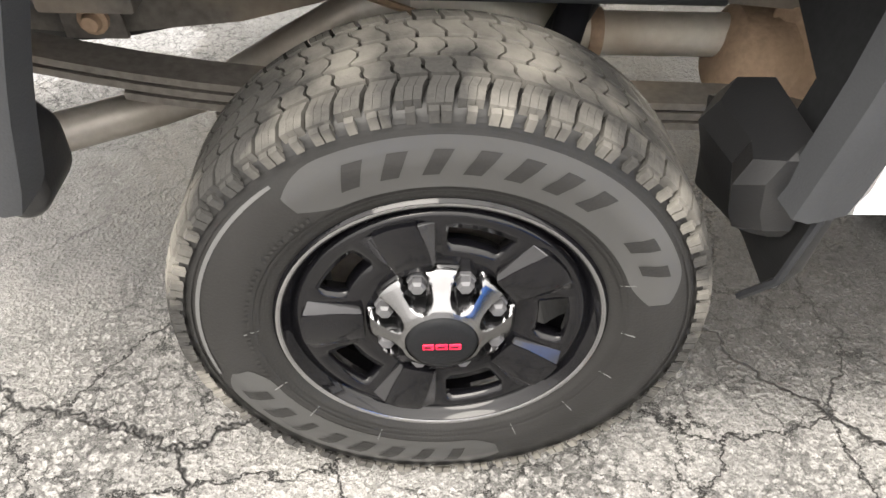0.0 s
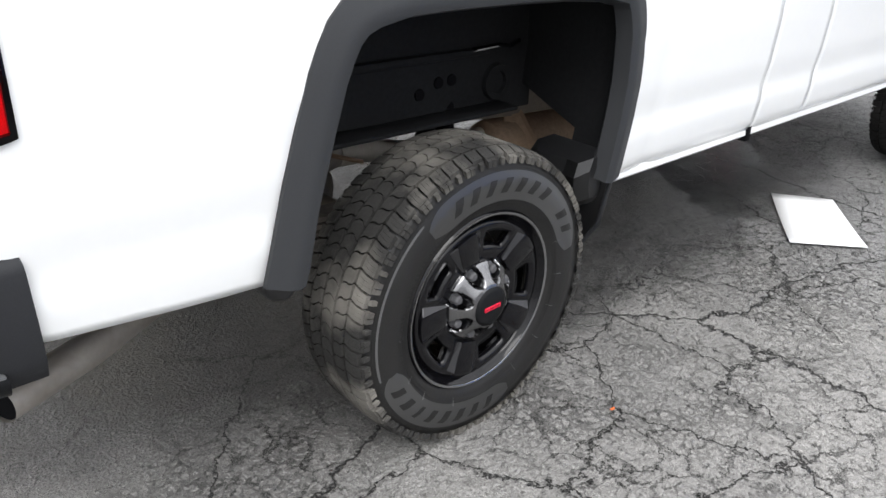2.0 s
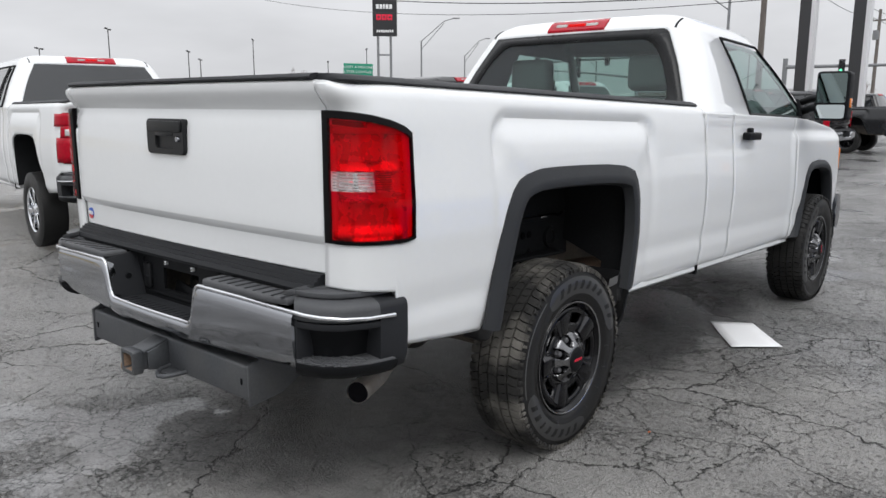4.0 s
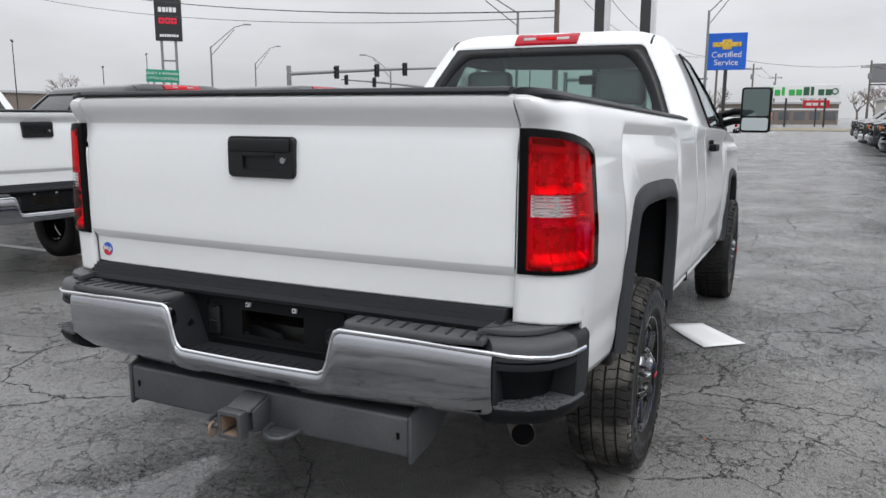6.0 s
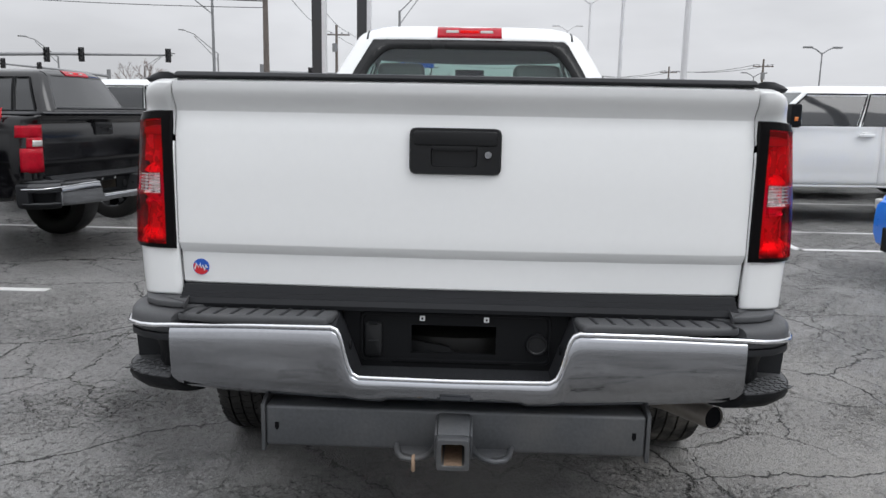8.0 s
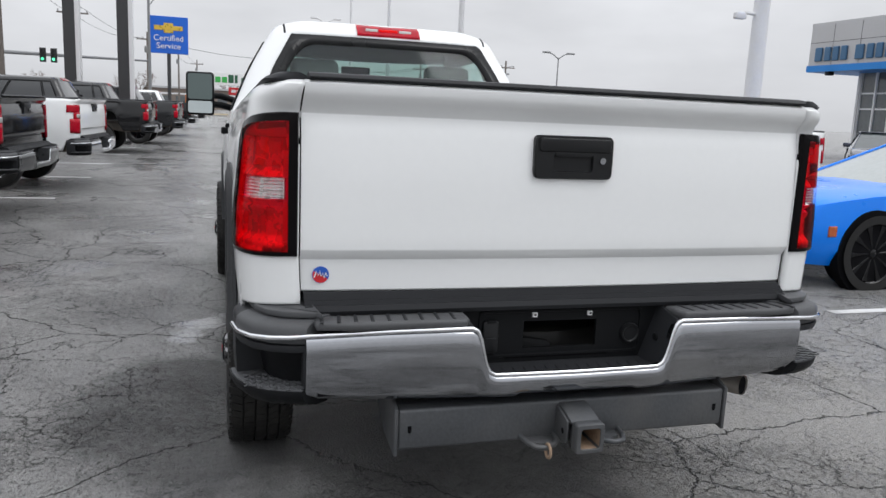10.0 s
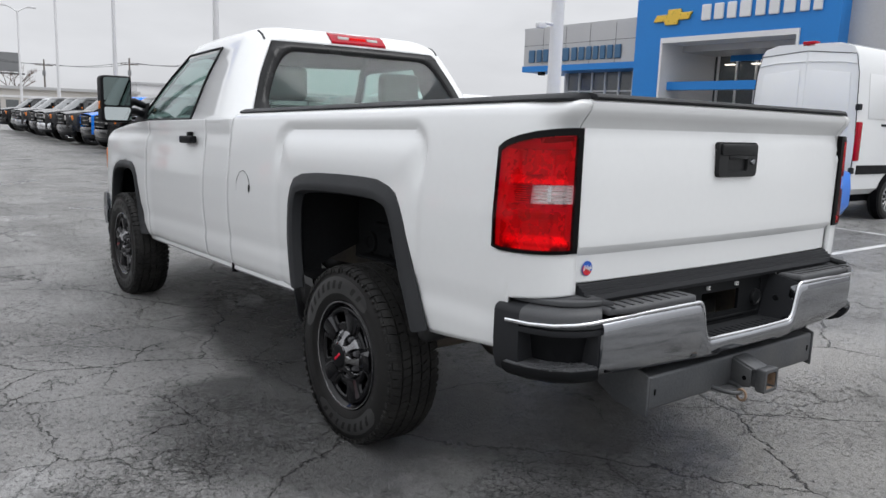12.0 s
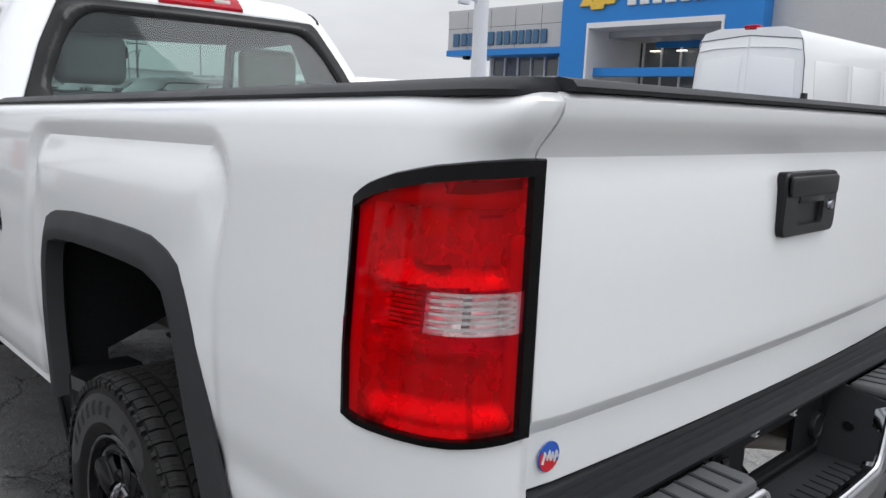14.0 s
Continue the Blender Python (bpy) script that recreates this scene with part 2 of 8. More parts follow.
M["amber"] = mat("amber_lens", (0.75, 0.20, 0.02), 0.15, 0, 0.08, 20, 100, coat=1.0)
M["amber_dull"] = mat("dull_orange_lens", (0.42, 0.10, 0.03), 0.25, 0, 0.08, 20, 100)
M["paper"] = mat("white_card", (0.80, 0.80, 0.80), 0.75, 0, 0.04, 5, 120)
M["line_paint"] = mat("worn_road_marking", (0.62, 0.62, 0.61), 0.7, 0, 0.12, 3, 60, dirt=(0.12, 0.12, 0.12), dirt_amount=0.75)
M["pole_white"] = mat("white_painted_pole", (0.70, 0.70, 0.71), 0.45, 0, 0.05, 3, 40)
M["pole_dark"] = mat("dark_bronze_pole", (0.05, 0.05, 0.052), 0.5, 0.3, 0.1, 3, 40)
M["pole_grey"] = mat("galvanised_pole", (0.24, 0.245, 0.25), 0.5, 0.5, 0.1, 3, 40)
M["wood_pole"] = mat("weathered_utility_pole", (0.15, 0.13, 0.115), 0.85, 0, 0.2, 3, 40, 0.4)
M["cable"] = mat("black_cable", (0.02, 0.02, 0.022), 0.6, 0, 0.1, 3, 40)
M["sign_green"] = mat("green_road_sign", (0.012, 0.27, 0.16), 0.4, 0, 0.05, 3, 40)
M["sign_white"] = mat("white_sign_face", (0.80, 0.80, 0.80), 0.45, 0, 0.04, 3, 40)
M["sign_black"] = mat("black_sign_face", (0.02, 0.02, 0.022), 0.35, 0, 0.05, 3, 40)
M["sign_blue"] = mat("blue_sign_face", (0.01, 0.12, 0.60), 0.35, 0, 0.05, 3, 40)
M["sign_gold"] = mat("gold_badge", (0.72, 0.48, 0.07), 0.3, 0.5, 0.08, 4, 40)
M["sign_red"] = mat("red_sign_face", (0.62, 0.02, 0.03), 0.4, 0, 0.05, 3, 40)
M["sign_grey"] = mat("grey_board_face", (0.19, 0.195, 0.20), 0.6, 0, 0.08, 1, 20)
M["dark_green"] = mat("dark_green_letters", (0.02, 0.10, 0.05), 0.5, 0, 0.05, 3, 40)
M["light_green"] = mat("green_letters", (0.05, 0.40, 0.08), 0.5, 0, 0.05, 3, 40)
M["wall_grey"] = mat("grey_metal_cladding", (0.48, 0.48, 0.49), 0.45, 0.3, 0.06, 0.6, 12)
M["wall_blue"] = mat("blue_cladding", (0.015, 0.20, 0.58), 0.4, 0.1, 0.05, 0.6, 12)
M["wall_white"] = mat("white_cladding", (0.72, 0.72, 0.73), 0.5, 0, 0.05, 0.6, 12)
M["wall_cream"] = mat("pale_building_wall", (0.52, 0.50, 0.47), 0.8, 0, 0.08, 0.4, 10)
M["wall_brown"] = mat("brown_building_wall", (0.20, 0.165, 0.14), 0.85, 0, 0.12, 0.4, 10)
M["window_dark"] = mat("dark_shop_glass", (0.11, 0.12, 0.125), 0.06, 0, 0.2, 0.5, 8, coat=0.6)
M["letter_blue"] = mat("slate_blue_letters", (0.05, 0.13, 0.24), 0.4, 0.1, 0.05, 3, 40)
M["bark"] = mat("bare_bark", (0.13, 0.105, 0.09), 0.9, 0, 0.25, 6, 60, 0.5)
M["twig"] = mat("reddish_twigs", (0.16, 0.115, 0.10), 0.9, 0, 0.25, 3, 40)
M["evergreen"] = mat("evergreen_needles", (0.045, 0.065, 0.035), 0.9, 0, 0.3, 3, 40)
M["grass"] = mat("dry_winter_grass", (0.24, 0.19, 0.10), 0.95, 0, 0.25, 0.4, 14, 0.5)
M["concrete"] = mat("concrete_kerb", (0.36, 0.345, 0.32), 0.85, 0, 0.12, 3, 60, 0.3)
M["decal_blue"] = mat("blue_decal", (0.02, 0.10, 0.48), 0.3, 0, 0.03, 8, 60)
M["decal_red"] = mat("red_decal", (0.60, 0.02, 0.03), 0.3, 0, 0.03, 8, 60)
M["badge_red"] = mat("red_badge", (0.75, 0.01, 0.05), 0.3, 0, 0.03, 8, 60)
M["leaf"] = mat("orange_fallen_leaf", (0.50, 0.12, 0.03), 0.8, 0, 0.15, 30, 200)
for key, colour in (("lit_green", (0.05, 1.0, 0.45)), ("lit_warm", (1.0, 0.9, 0.75))):
    M[key] = bpy.data.materials.new(key)
    M[key].use_nodes = True
    M[key].node_tree.nodes["Principled BSDF"].inputs["Emission Color"].default_value = (*colour, 1)
    M[key].node_tree.nodes["Principled BSDF"].inputs["Emission Strength"].default_value = 1.6


def asphalt():
    """Old cracked asphalt: aggregate, crazing, long cracks, paler worn patches, dark dampness and shade painted under
    the truck.
    """
    m = bpy.data.materials.new("cracked_asphalt")
    m.use_nodes = True
    nt = m.node_tree
    L, N = nt.links.new, nt.nodes.new
    b = nt.nodes["Principled BSDF"]
    co = N("ShaderNodeTexCoord")

    def noise_node(scale, detail, rough=0.55):
        n = N("ShaderNodeTexNoise")
        n.inputs["Scale"].default_value, n.inputs["Detail"].default_value, n.inputs["Roughness"].default_value = scale, detail, rough
        L(co.outputs["Object"], n.inputs["Vector"])
        return n.outputs["Fac"]

    def ramp(v, a, b_, lo=0.0, hi=1.0):
        r = N("ShaderNodeMapRange")
        r.interpolation_type = "SMOOTHSTEP"
        r.inputs["From Min"].default_value, r.inputs["From Max"].default_value = a, b_
        r.inputs["To Min"].default_value, r.inputs["To Max"].default_value = lo, hi
        L(v, r.inputs["Value"])
        return r.outputs[0]

    def math_node(op, a, c):
        n = N("ShaderNodeMath")
        n.operation = op
        for i, v in enumerate((a, c)):
            if isinstance(v, (int, float)):
                n.inputs[i].default_value = v
            else:
                L(v, n.inputs[i])
        return n.outputs[0]

    def blend(f, a, c):
        n = N("ShaderNodeMix")
        n.data_type = "RGBA"
        L(f, n.inputs["Factor"])
        for i, v in ((6, a), (7, c)):
            if isinstance(v, tuple):
                n.inputs[i].default_value = (*v, 1)
            else:
                L(v, n.inputs[i])
        return n.outputs[2]

    def cracks(scale, warp, width):
        wn_ = N("ShaderNodeTexNoise")
        wn_.inputs["Scale"].default_value, wn_.inputs["Detail"].default_value, wn_.inputs["Roughness"].default_value = scale * 2.6, 6, 0.72
        L(co.outputs["Object"], wn_.inputs["Vector"])
        sc = N("ShaderNodeVectorMath")
        sc.operation = "SCALE"
        sc.inputs["Scale"].default_value = warp
        L(wn_.outputs["Color"], sc.inputs[0])
        ad = N("ShaderNodeVectorMath")
        L(co.outputs["Object"], ad.inputs[0])
        L(sc.outputs[0], ad.inputs[1])
        v = N("ShaderNodeTexVoronoi")
        v.feature = "DISTANCE_TO_EDGE"
        v.inputs["Scale"].default_value = scale
        L(ad.outputs[0], v.inputs["Vector"])
        return ramp(v.outputs["Distance"], 0.0, width, 1.0, 0.0)

    grains = N("ShaderNodeTexVoronoi")
    grains.inputs["Scale"].default_value = 105
    L(co.outputs["Object"], grains.inputs["Vector"])
    sep = N("ShaderNodeSeparateXYZ")
    L(co.outputs["Object"], sep.inputs[0])
    X, Y = sep.outputs["X"], sep.outputs["Y"]

    def oval(x, y, rx, ry, skew=0.0):
        """Grows from 0 at a place to 1 at the rim of an oval round it."""
        ex = math_node("POWER", math_node("ABSOLUTE", math_node("DIVIDE", math_node("ADD", math_node("SUBTRACT", X, x), math_node("MULTIPLY", Y, skew)), rx), 0.0), 2.0)
        ey = math_node("POWER", math_node("ABSOLUTE", math_node("DIVIDE", math_node("SUBTRACT", Y, y), ry), 0.0), 2.0)
        return math_node("ADD", ex, ey)

    stone = noise_node(240, 3, 0.75)
    mid = noise_node(9, 7, 0.7)
    big = noise_node(0.55, 5, 0.6)
    ragged = math_node("SUBTRACT", noise_node(1.3, 7, 0.68), 0.5)
    # a dry worn stretch beside the near wheel; dampness and painted shade under the parked truck; patches of dampness
    # beside it and elsewhere
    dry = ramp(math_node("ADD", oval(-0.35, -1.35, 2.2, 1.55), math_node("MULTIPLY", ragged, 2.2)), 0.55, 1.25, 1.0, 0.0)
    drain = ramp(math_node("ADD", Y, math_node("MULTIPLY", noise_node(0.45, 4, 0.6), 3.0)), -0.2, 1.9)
    damp_shade = math_node("MULTIPLY", ramp(noise_node(0.42, 7, 0.66), 0.46, 0.62, 0.0, 0.16), drain)
    # shade painted into the colour over the truck's footprint, mixed with dampness
    damp_shade = math_node("MAXIMUM", damp_shade, ramp(math_node("ADD", oval(1.3, 0.05, 2.6, 1.05), math_node("MULTIPLY", ragged, 1.2)), 0.60, 1.10, 0.86, 0.0))
    damp_shade = math_node("MAXIMUM", damp_shade, ramp(math_node("ADD", oval(-0.05, 1.15, 0.88, 0.66, -0.25), math_node("MULTIPLY", ragged, 2.2)), 0.45, 1.15, 0.74, 0.0))
    open_side = ramp(Y, 0.7, 1.5)
    # crazing in plates of two sizes, long cracks, pits
    plates = math_node("MULTIPLY", cracks(7.5, 0.10, 0.020), ramp(noise_node(0.75, 5, 0.6), 0.44, 0.56))
    scales = math_node("MULTIPLY", cracks(19.0, 0.050, 0.060), math_node("MULTIPLY", ramp(noise_node(0.95, 6, 0.66), 0.47, 0.58), ramp(noise_node(26, 4, 0.7), 0.42, 0.56)))
    tiny = math_node("MULTIPLY", math_node("MULTIPLY", cracks(40.0, 0.03, 0.16), ramp(noise_node(70, 3, 0.7), 0.40, 0.52)), ramp(noise_node(0.9, 5, 0.65), 0.44, 0.60, 0.30, 1.0))
    long_ = math_node("MULTIPLY", cracks(0.62, 0.34, 0.0060), ramp(noise_node(0.4, 2), 0.28, 0.38))
    second = math_node("MULTIPLY", cracks(1.7, 0.22, 0.010), ramp(noise_node(0.5, 3), 0.42, 0.54))
    crack = math_node("MAXIMUM", math_node("MAXIMUM", plates, long_), math_node("MAXIMUM", second, math_node("MAXIMUM", math_node("MULTIPLY", scales, 0.9), math_node("MULTIPLY", tiny, 0.38))))
    pits = math_node("MULTIPLY", ramp(noise_node(36, 5, 0.8), 0.56, 0.60), math_node("MAXIMUM", ramp(noise_node(1.3, 6, 0.66), 0.42, 0.58, 0.35, 1.0), open_side))
    c = blend(ramp(mid, 0.32, 0.68), (0.300, 0.296, 0.290), (0.345, 0.339, 0.331))
    c = blend(ramp(grains.outputs["Color"], 0.2, 0.8, 0.10, 0.80), c, blend(ramp(stone, 0.40, 0.60), (0.140, 0.139, 0.137), (0.50, 0.492, 0.478)))
    c = blend(ramp(big, 0.38, 0.62, 0, 0.35), c, (0.150, 0.149, 0.151))
    pale = N("ShaderNodeMix")
    pale.data_type, pale.blend_type = "RGBA", "MULTIPLY"
    pale.inputs["Factor"].default_value = 1.0
    L(c, pale.inputs[6])
    pale.inputs[7].default_value = (0.96, 0.948, 0.925, 1)
    c = blend(dry, c, pale.outputs[2])
    wet_shade = N("ShaderNodeMix")
    wet_shade.data_type, wet_shade.blend_type = "RGBA", "MULTIPLY"
    wet_shade.inputs["Factor"].default_value = 1.0
    L(c, wet_shade.inputs[6])
    wet_shade.inputs[7].default_value = (0.17, 0.172, 0.178, 1)
    c = blend(damp_shade, c, wet_shade.outputs[2])
    c = blend(math_node("MULTIPLY", pits, 0.52), c, (0.014, 0.014, 0.015))
    c = blend(math_node("MULTIPLY", crack, 0.94), c, (0.008, 0.008, 0.008))
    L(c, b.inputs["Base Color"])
    b.inputs["Specular IOR Level"].default_value = 0.2
    L(math_node("ADD", math_node("MULTIPLY", damp_shade, -0.12), ramp(mid, 0.3, 0.7, 0.46, 0.64)), b.inputs["Roughness"])
    # a thin film of water over the dampness and the painted shade, a trace of it wherever it is not dry
    film = math_node("MAXIMUM", damp_shade, math_node("MULTIPLY", math_node("SUBTRACT", 1.0, dry), ramp(noise_node(0.8, 6, 0.65), 0.40, 0.62, 0.12, 0.60)))
    # shallow standing water: smooth, unbroken by the stones
    pool = math_node("MULTIPLY", ramp(math_node("ADD", noise_node(0.62, 5, 0.58), math_node("MULTIPLY", ragged, 0.25)), 0.555, 0.62), math_node("SUBTRACT", 1.0, dry))
    pool = math_node("MULTIPLY", pool, ramp(Y, -2.2, -0.6, 0.25, 1.0))
    film = math_node("MAXIMUM", film, math_node("MULTIPLY", open_side, 0.95))
    L(math_node("MAXIMUM", film, pool), b.inputs["Coat Weight"])
    b.inputs["Coat IOR"].default_value = 1.44
    L(ramp(math_node("MAXIMUM", pool, math_node("MULTIPLY", damp_shade, 0.7)), 0.0, 1.0, 0.20, 0.07), b.inputs["Coat Roughness"])
    h = math_node("ADD", math_node("MULTIPLY", grains.outputs["Distance"], 0.7), math_node("MULTIPLY", stone, 0.45))
    h = math_node("ADD", h, math_node("MULTIPLY", noise_node(38, 3, 0.6), 0.8))
    h = math_node("SUBTRACT", h, math_node("MULTIPLY", pits, 0.9))
    h = math_node("SUBTRACT", h, math_node("MULTIPLY", crack, 1.6))
    bp = N("ShaderNodeBump")
    bp.inputs["Strength"].default_value, bp.inputs["Distance"].default_value = 1.0, 0.008
    L(h, bp.inputs["Height"])
    L(bp.outputs[0], b.inputs["Normal"])
    film_bump = N("ShaderNodeBump")
    film_bump.inputs["Distance"].default_value = 0.012
    L(ramp(pool, 0.0, 1.0, 0.95, 0.10), film_bump.inputs["Strength"])
    L(h, film_bump.inputs["Height"])
    L(film_bump.outputs[0], b.inputs["Coat Normal"])
    return m


M["asphalt"] = asphalt()


# ---- building tools ----
def part(name, bm, material, parent, label="", smooth=None):
    """Links a bmesh as one mesh object under a thing or a part."""
    me = bpy.data.meshes.new(name)
    bm.normal_update()
    bm.to_mesh(me)
    bm.free()
    me.materials.append(M[material] if isinstance(material, str) else material)
    if smooth is not None:
        me.shade_smooth()
        me.set_sharp_from_angle(angle=radians(smooth))
    ob = new(name, me)
    ob.parent = parent
    if label:
        tagged(ob, label)
    return ob


def thing(name, label, category, group="", kind="", at=None):
    """The empty at the base of a thing."""
    ob = tagged(new(name), label, category, group, kind)
    if at is not None:
        ob.matrix_world = at
    return ob


def box(x0, x1, y0, y1, z0, z1, bevel=0.0, bm=None, seg=2):
    bm = bm or bmesh.new()
    old = set(bm.verts)
    r = bmesh.ops.create_cube(bm, size=1)
    for v in r["verts"]:
        v.co = Vector(((x0 + x1) / 2 + v.co.x * (x1 - x0), (y0 + y1) / 2 + v.co.y * (y1 - y0), (z0 + z1) / 2 + v.co.z * (z1 - z0)))
    if bevel:
        edges = list({e for v in r["verts"] for e in v.link_edges})
        bmesh.ops.bevel(bm, geom=edges, offset=bevel, segments=seg, affect="EDGES", profile=0.5)
    return bm


def rings(loops, closed=True, caps=True, bm=None):
    """Joins loops of points, each of the same length, into a skin."""
    bm = bm or bmesh.new()
    vs = [[bm.verts.new(p) for p in loop] for loop in loops]
    n = len(vs[0])
    for a, b in zip(vs, vs[1:]):
        for i in range(n if closed else n - 1):
            j = (i + 1) % n
            q = [a[i], a[j], b[j], b[i]]
            if len({tuple(v.co) for v in q}) > 2:
                bm.faces.new(q)
    if caps and closed:
        for loop in (vs[0], vs[-1]):
            if len({tuple(v.co) for v in loop}) > 2:
                bm.faces.new(loop)
    bmesh.ops.remove_doubles(bm, verts=[v for loop in vs for v in loop if v.is_valid], dist=1e-5)
    bmesh.ops.recalc_face_normals(bm, faces=bm.faces[:])
    return bm


def lathe(profile, n=48, axis="y", bm=None, caps=False):
    """Turns (radius, along) pairs round an axis through the origin."""
    loops = []
    for r, a in profile:
        loop = []
        for i in range(n):
            c, s = math.cos(2 * math.pi * i / n), math.sin(2 * math.pi * i / n)
            loop.append({"y": (r * c, a, r * s), "x": (a, r * c, r * s), "z": (r * c, r * s, a)}[axis])
        loops.append(loop)
    return rings(loops, True, caps, bm)


def tube(points, radius, n=10, bm=None, caps=True):
    """A round bar along points; radius is one number or one for each point."""
    pts = [Vector(p) for p in points]
    rad = radius if isinstance(radius, (list, tuple)) else [radius] * len(pts)
    loops = []
    side = None
    for i, p in enumerate(pts):
        d = (pts[min(i + 1, len(pts) - 1)] - pts[max(i - 1, 0)]).normalized()
        if side is None:
            side = d.cross(Vector((0, 0, 1)))
            if side.length < 0.1:
                side = d.cross(Vector((1, 0, 0)))
        side = (side - d * side.dot(d)).normalized()
        up = d.cross(side)
        loops.append([p + rad[i] * (math.cos(2 * math.pi * k / n) * side + math.sin(2 * math.pi * k / n) * up) for k in range(n)])
    return rings(loops, True, caps, bm)


def prism(outline, lift, bm=None):
    """A plate with this outline (3D points), thickened by the vector lift."""
    bm = bm or bmesh.new()
    lift = Vector(lift)
    a = [bm.verts.new(Vector(p)) for p in outline]
    b = [bm.verts.new(Vector(p) + lift) for p in outline]
    n = len(a)
    fs = [bm.faces.new(a), bm.faces.new(b[::-1])]
    for i in range(n):
        fs.append(bm.faces.new([a[i], b[i], b[(i + 1) % n], a[(i + 1) % n]]))
    bmesh.ops.recalc_face_normals(bm, faces=fs)
    return bm


def bevelled(bm, offset, seg=2, angle=30):
    es = [e for e in bm.edges if len(e.link_faces) == 2 and e.calc_face_angle(0) > radians(angle)]
    bmesh.ops.bevel(bm, geom=es, offset=offset, segments=seg, affect="EDGES", profile=0.5, clamp_overlap=True)
    return bm


def moved(bm, m):
    bmesh.ops.transform(bm, matrix=m, verts=bm.verts[:])
    return bm


def lerp(table, t):
    """Straight-line lookup in (t, value) pairs."""
    if t <= table[0][0]:
        return table[0][1]
    for (a, va), (b, vb) in zip(table, table[1:]):
        if t <= b:
            return va + (vb - va) * (t - a) / (b - a)
    return table[-1][1]


def smooth01(t):
    t = min(1.0, max(0.0, t))
    return t * t * (3 - 2 * t)


def rounded(points, radius, seg=5):
    """A 2D outline with its corners rounded; radius is one number or one for each corner."""
    out = []
    n = len(points)
    for i in range(n):
        p0, p, p1 = (Vector(points[k % n]) for k in (i - 1, i, i + 1))
        r = radius[i] if isinstance(radius, (list, tuple)) else radius
        a, b = p0 - p, p1 - p
        ra = min(r, a.length * 0.49, b.length * 0.49)
        if ra < 1e-6:
            out.append(tuple(p))
            continue
        s, e = p + a.normalized() * ra, p + b.normalized() * ra
        for k in range(seg + 1):
            t = k / seg
            q = s * (1 - t) ** 2 + p * 2 * t * (1 - t) + e * t * t
            out.append(tuple(q))
    return out


def resample(points, n, closed=True):
    """n evenly spaced points along a 2D line."""
    pts = [Vector(p) for p in points] + ([Vector(points[0])] if closed else [])
    acc = [0.0]
    for a, b in zip(pts, pts[1:]):
        acc.append(acc[-1] + (b - a).length)
    out = []
    for i in range(n):
        s = acc[-1] * i / (n if closed else n - 1)
        k = max(j for j in range(len(acc) - 1) if acc[j] <= s + 1e-9)
        d = acc[k + 1] - acc[k]
        out.append(tuple(pts[k].lerp(pts[k + 1], (s - acc[k]) / d if d else 0)))
    return out


def solid(ob, thick, offset=-1.0):
    md = ob.modifiers.new("thickness", "SOLIDIFY")
    md.thickness, md.offset = thick, offset
    return ob


# ---- pickup trucks: x ahead, y to the left, origin on the ground under the rear axle ----
SIDE = [(0.56, 0.93), (0.60, 0.965), (0.64, 0.985), (0.72, 0.995), (0.78, 0.992), (0.86, 1.003), (1.00, 1.010), (1.12, 1.006), (1.22, 0.996), (1.30, 0.988), (1.38, 0.980), (1.42, 0.974), (1.455, 0.967), (1.480, 0.955), (1.497, 0.920)]
CORNER = [(0.56, 0.93), (0.60, 0.965), (0.64, 0.985), (0.72, 0.995), (0.86, 1.003), (1.00, 1.010), (1.30, 1.010), (1.40, 1.010), (1.455, 1.007), (1.480, 1.002), (1.497, 0.992)]
TAIL = [(-1.0, 0.0), (-1.058, 0.004), (-1.106, 0.013), (-1.149, 0.028), (-1.182, 0.050), (-1.203, 0.080), (-1.214, 0.115), (-1.218, 0.157), (-1.219, 0.170)]
ARCH_R = [(0.500, 0.612), (0.518, 0.70), (0.536, 0.79), (0.549, 0.90), (0.543, 1.03), (0.522, 1.11), (0.485, 1.158), (0.41, 1.181), (0.25, 1.192), (0.05, 1.195), (-0.15, 1.194), (-0.28, 1.189), (-0.37, 1.170), (-0.422, 1.145), (-0.452, 1.100), (-0.482, 1.035), (-0.509, 0.955), (-0.548, 0.835), (-0.574, 0.745), (-0.595, 0.675), (-0.608, 0.632)]
ARCH_F = [(-0.49, 0.44), (-0.46, 0.60), (-0.395, 0.76), (-0.35, 0.92), (-0.30, 1.05), (-0.24, 1.12), (-0.17, 1.15), (0.0, 1.162), (0.18, 1.155), (0.29, 1.13), (0.36, 1.07), (0.41, 0.95), (0.44, 0.80), (0.465, 0.68), (0.49, 0.60)]


def side_y(z, inset=0.0):
    """Half the body's width at a height; the rear corner stands more upright than the side."""
    w = smooth01(inset / 0.15)
    return lerp(SIDE, z) * (1 - w) + lerp(CORNER, z) * w - inset


def tail_plan(t):
    """A point of the rear corner's plan, t from 0 at the side to 1 at the tailgate: x and the inset."""
    if t < 0:
        return -1.0 - 0.3 * t, 0.0
    acc = [0.0]
    for (a, b), (c, d) in zip(TAIL, TAIL[1:]):
        acc.append(acc[-1] + math.hypot(c - a, d - b))
    s = t * acc[-1]
    return lerp([(k, p[0]) for k, p in zip(acc, TAIL)], s), lerp([(k, p[1]) for k, p in zip(acc, TAIL)], s)


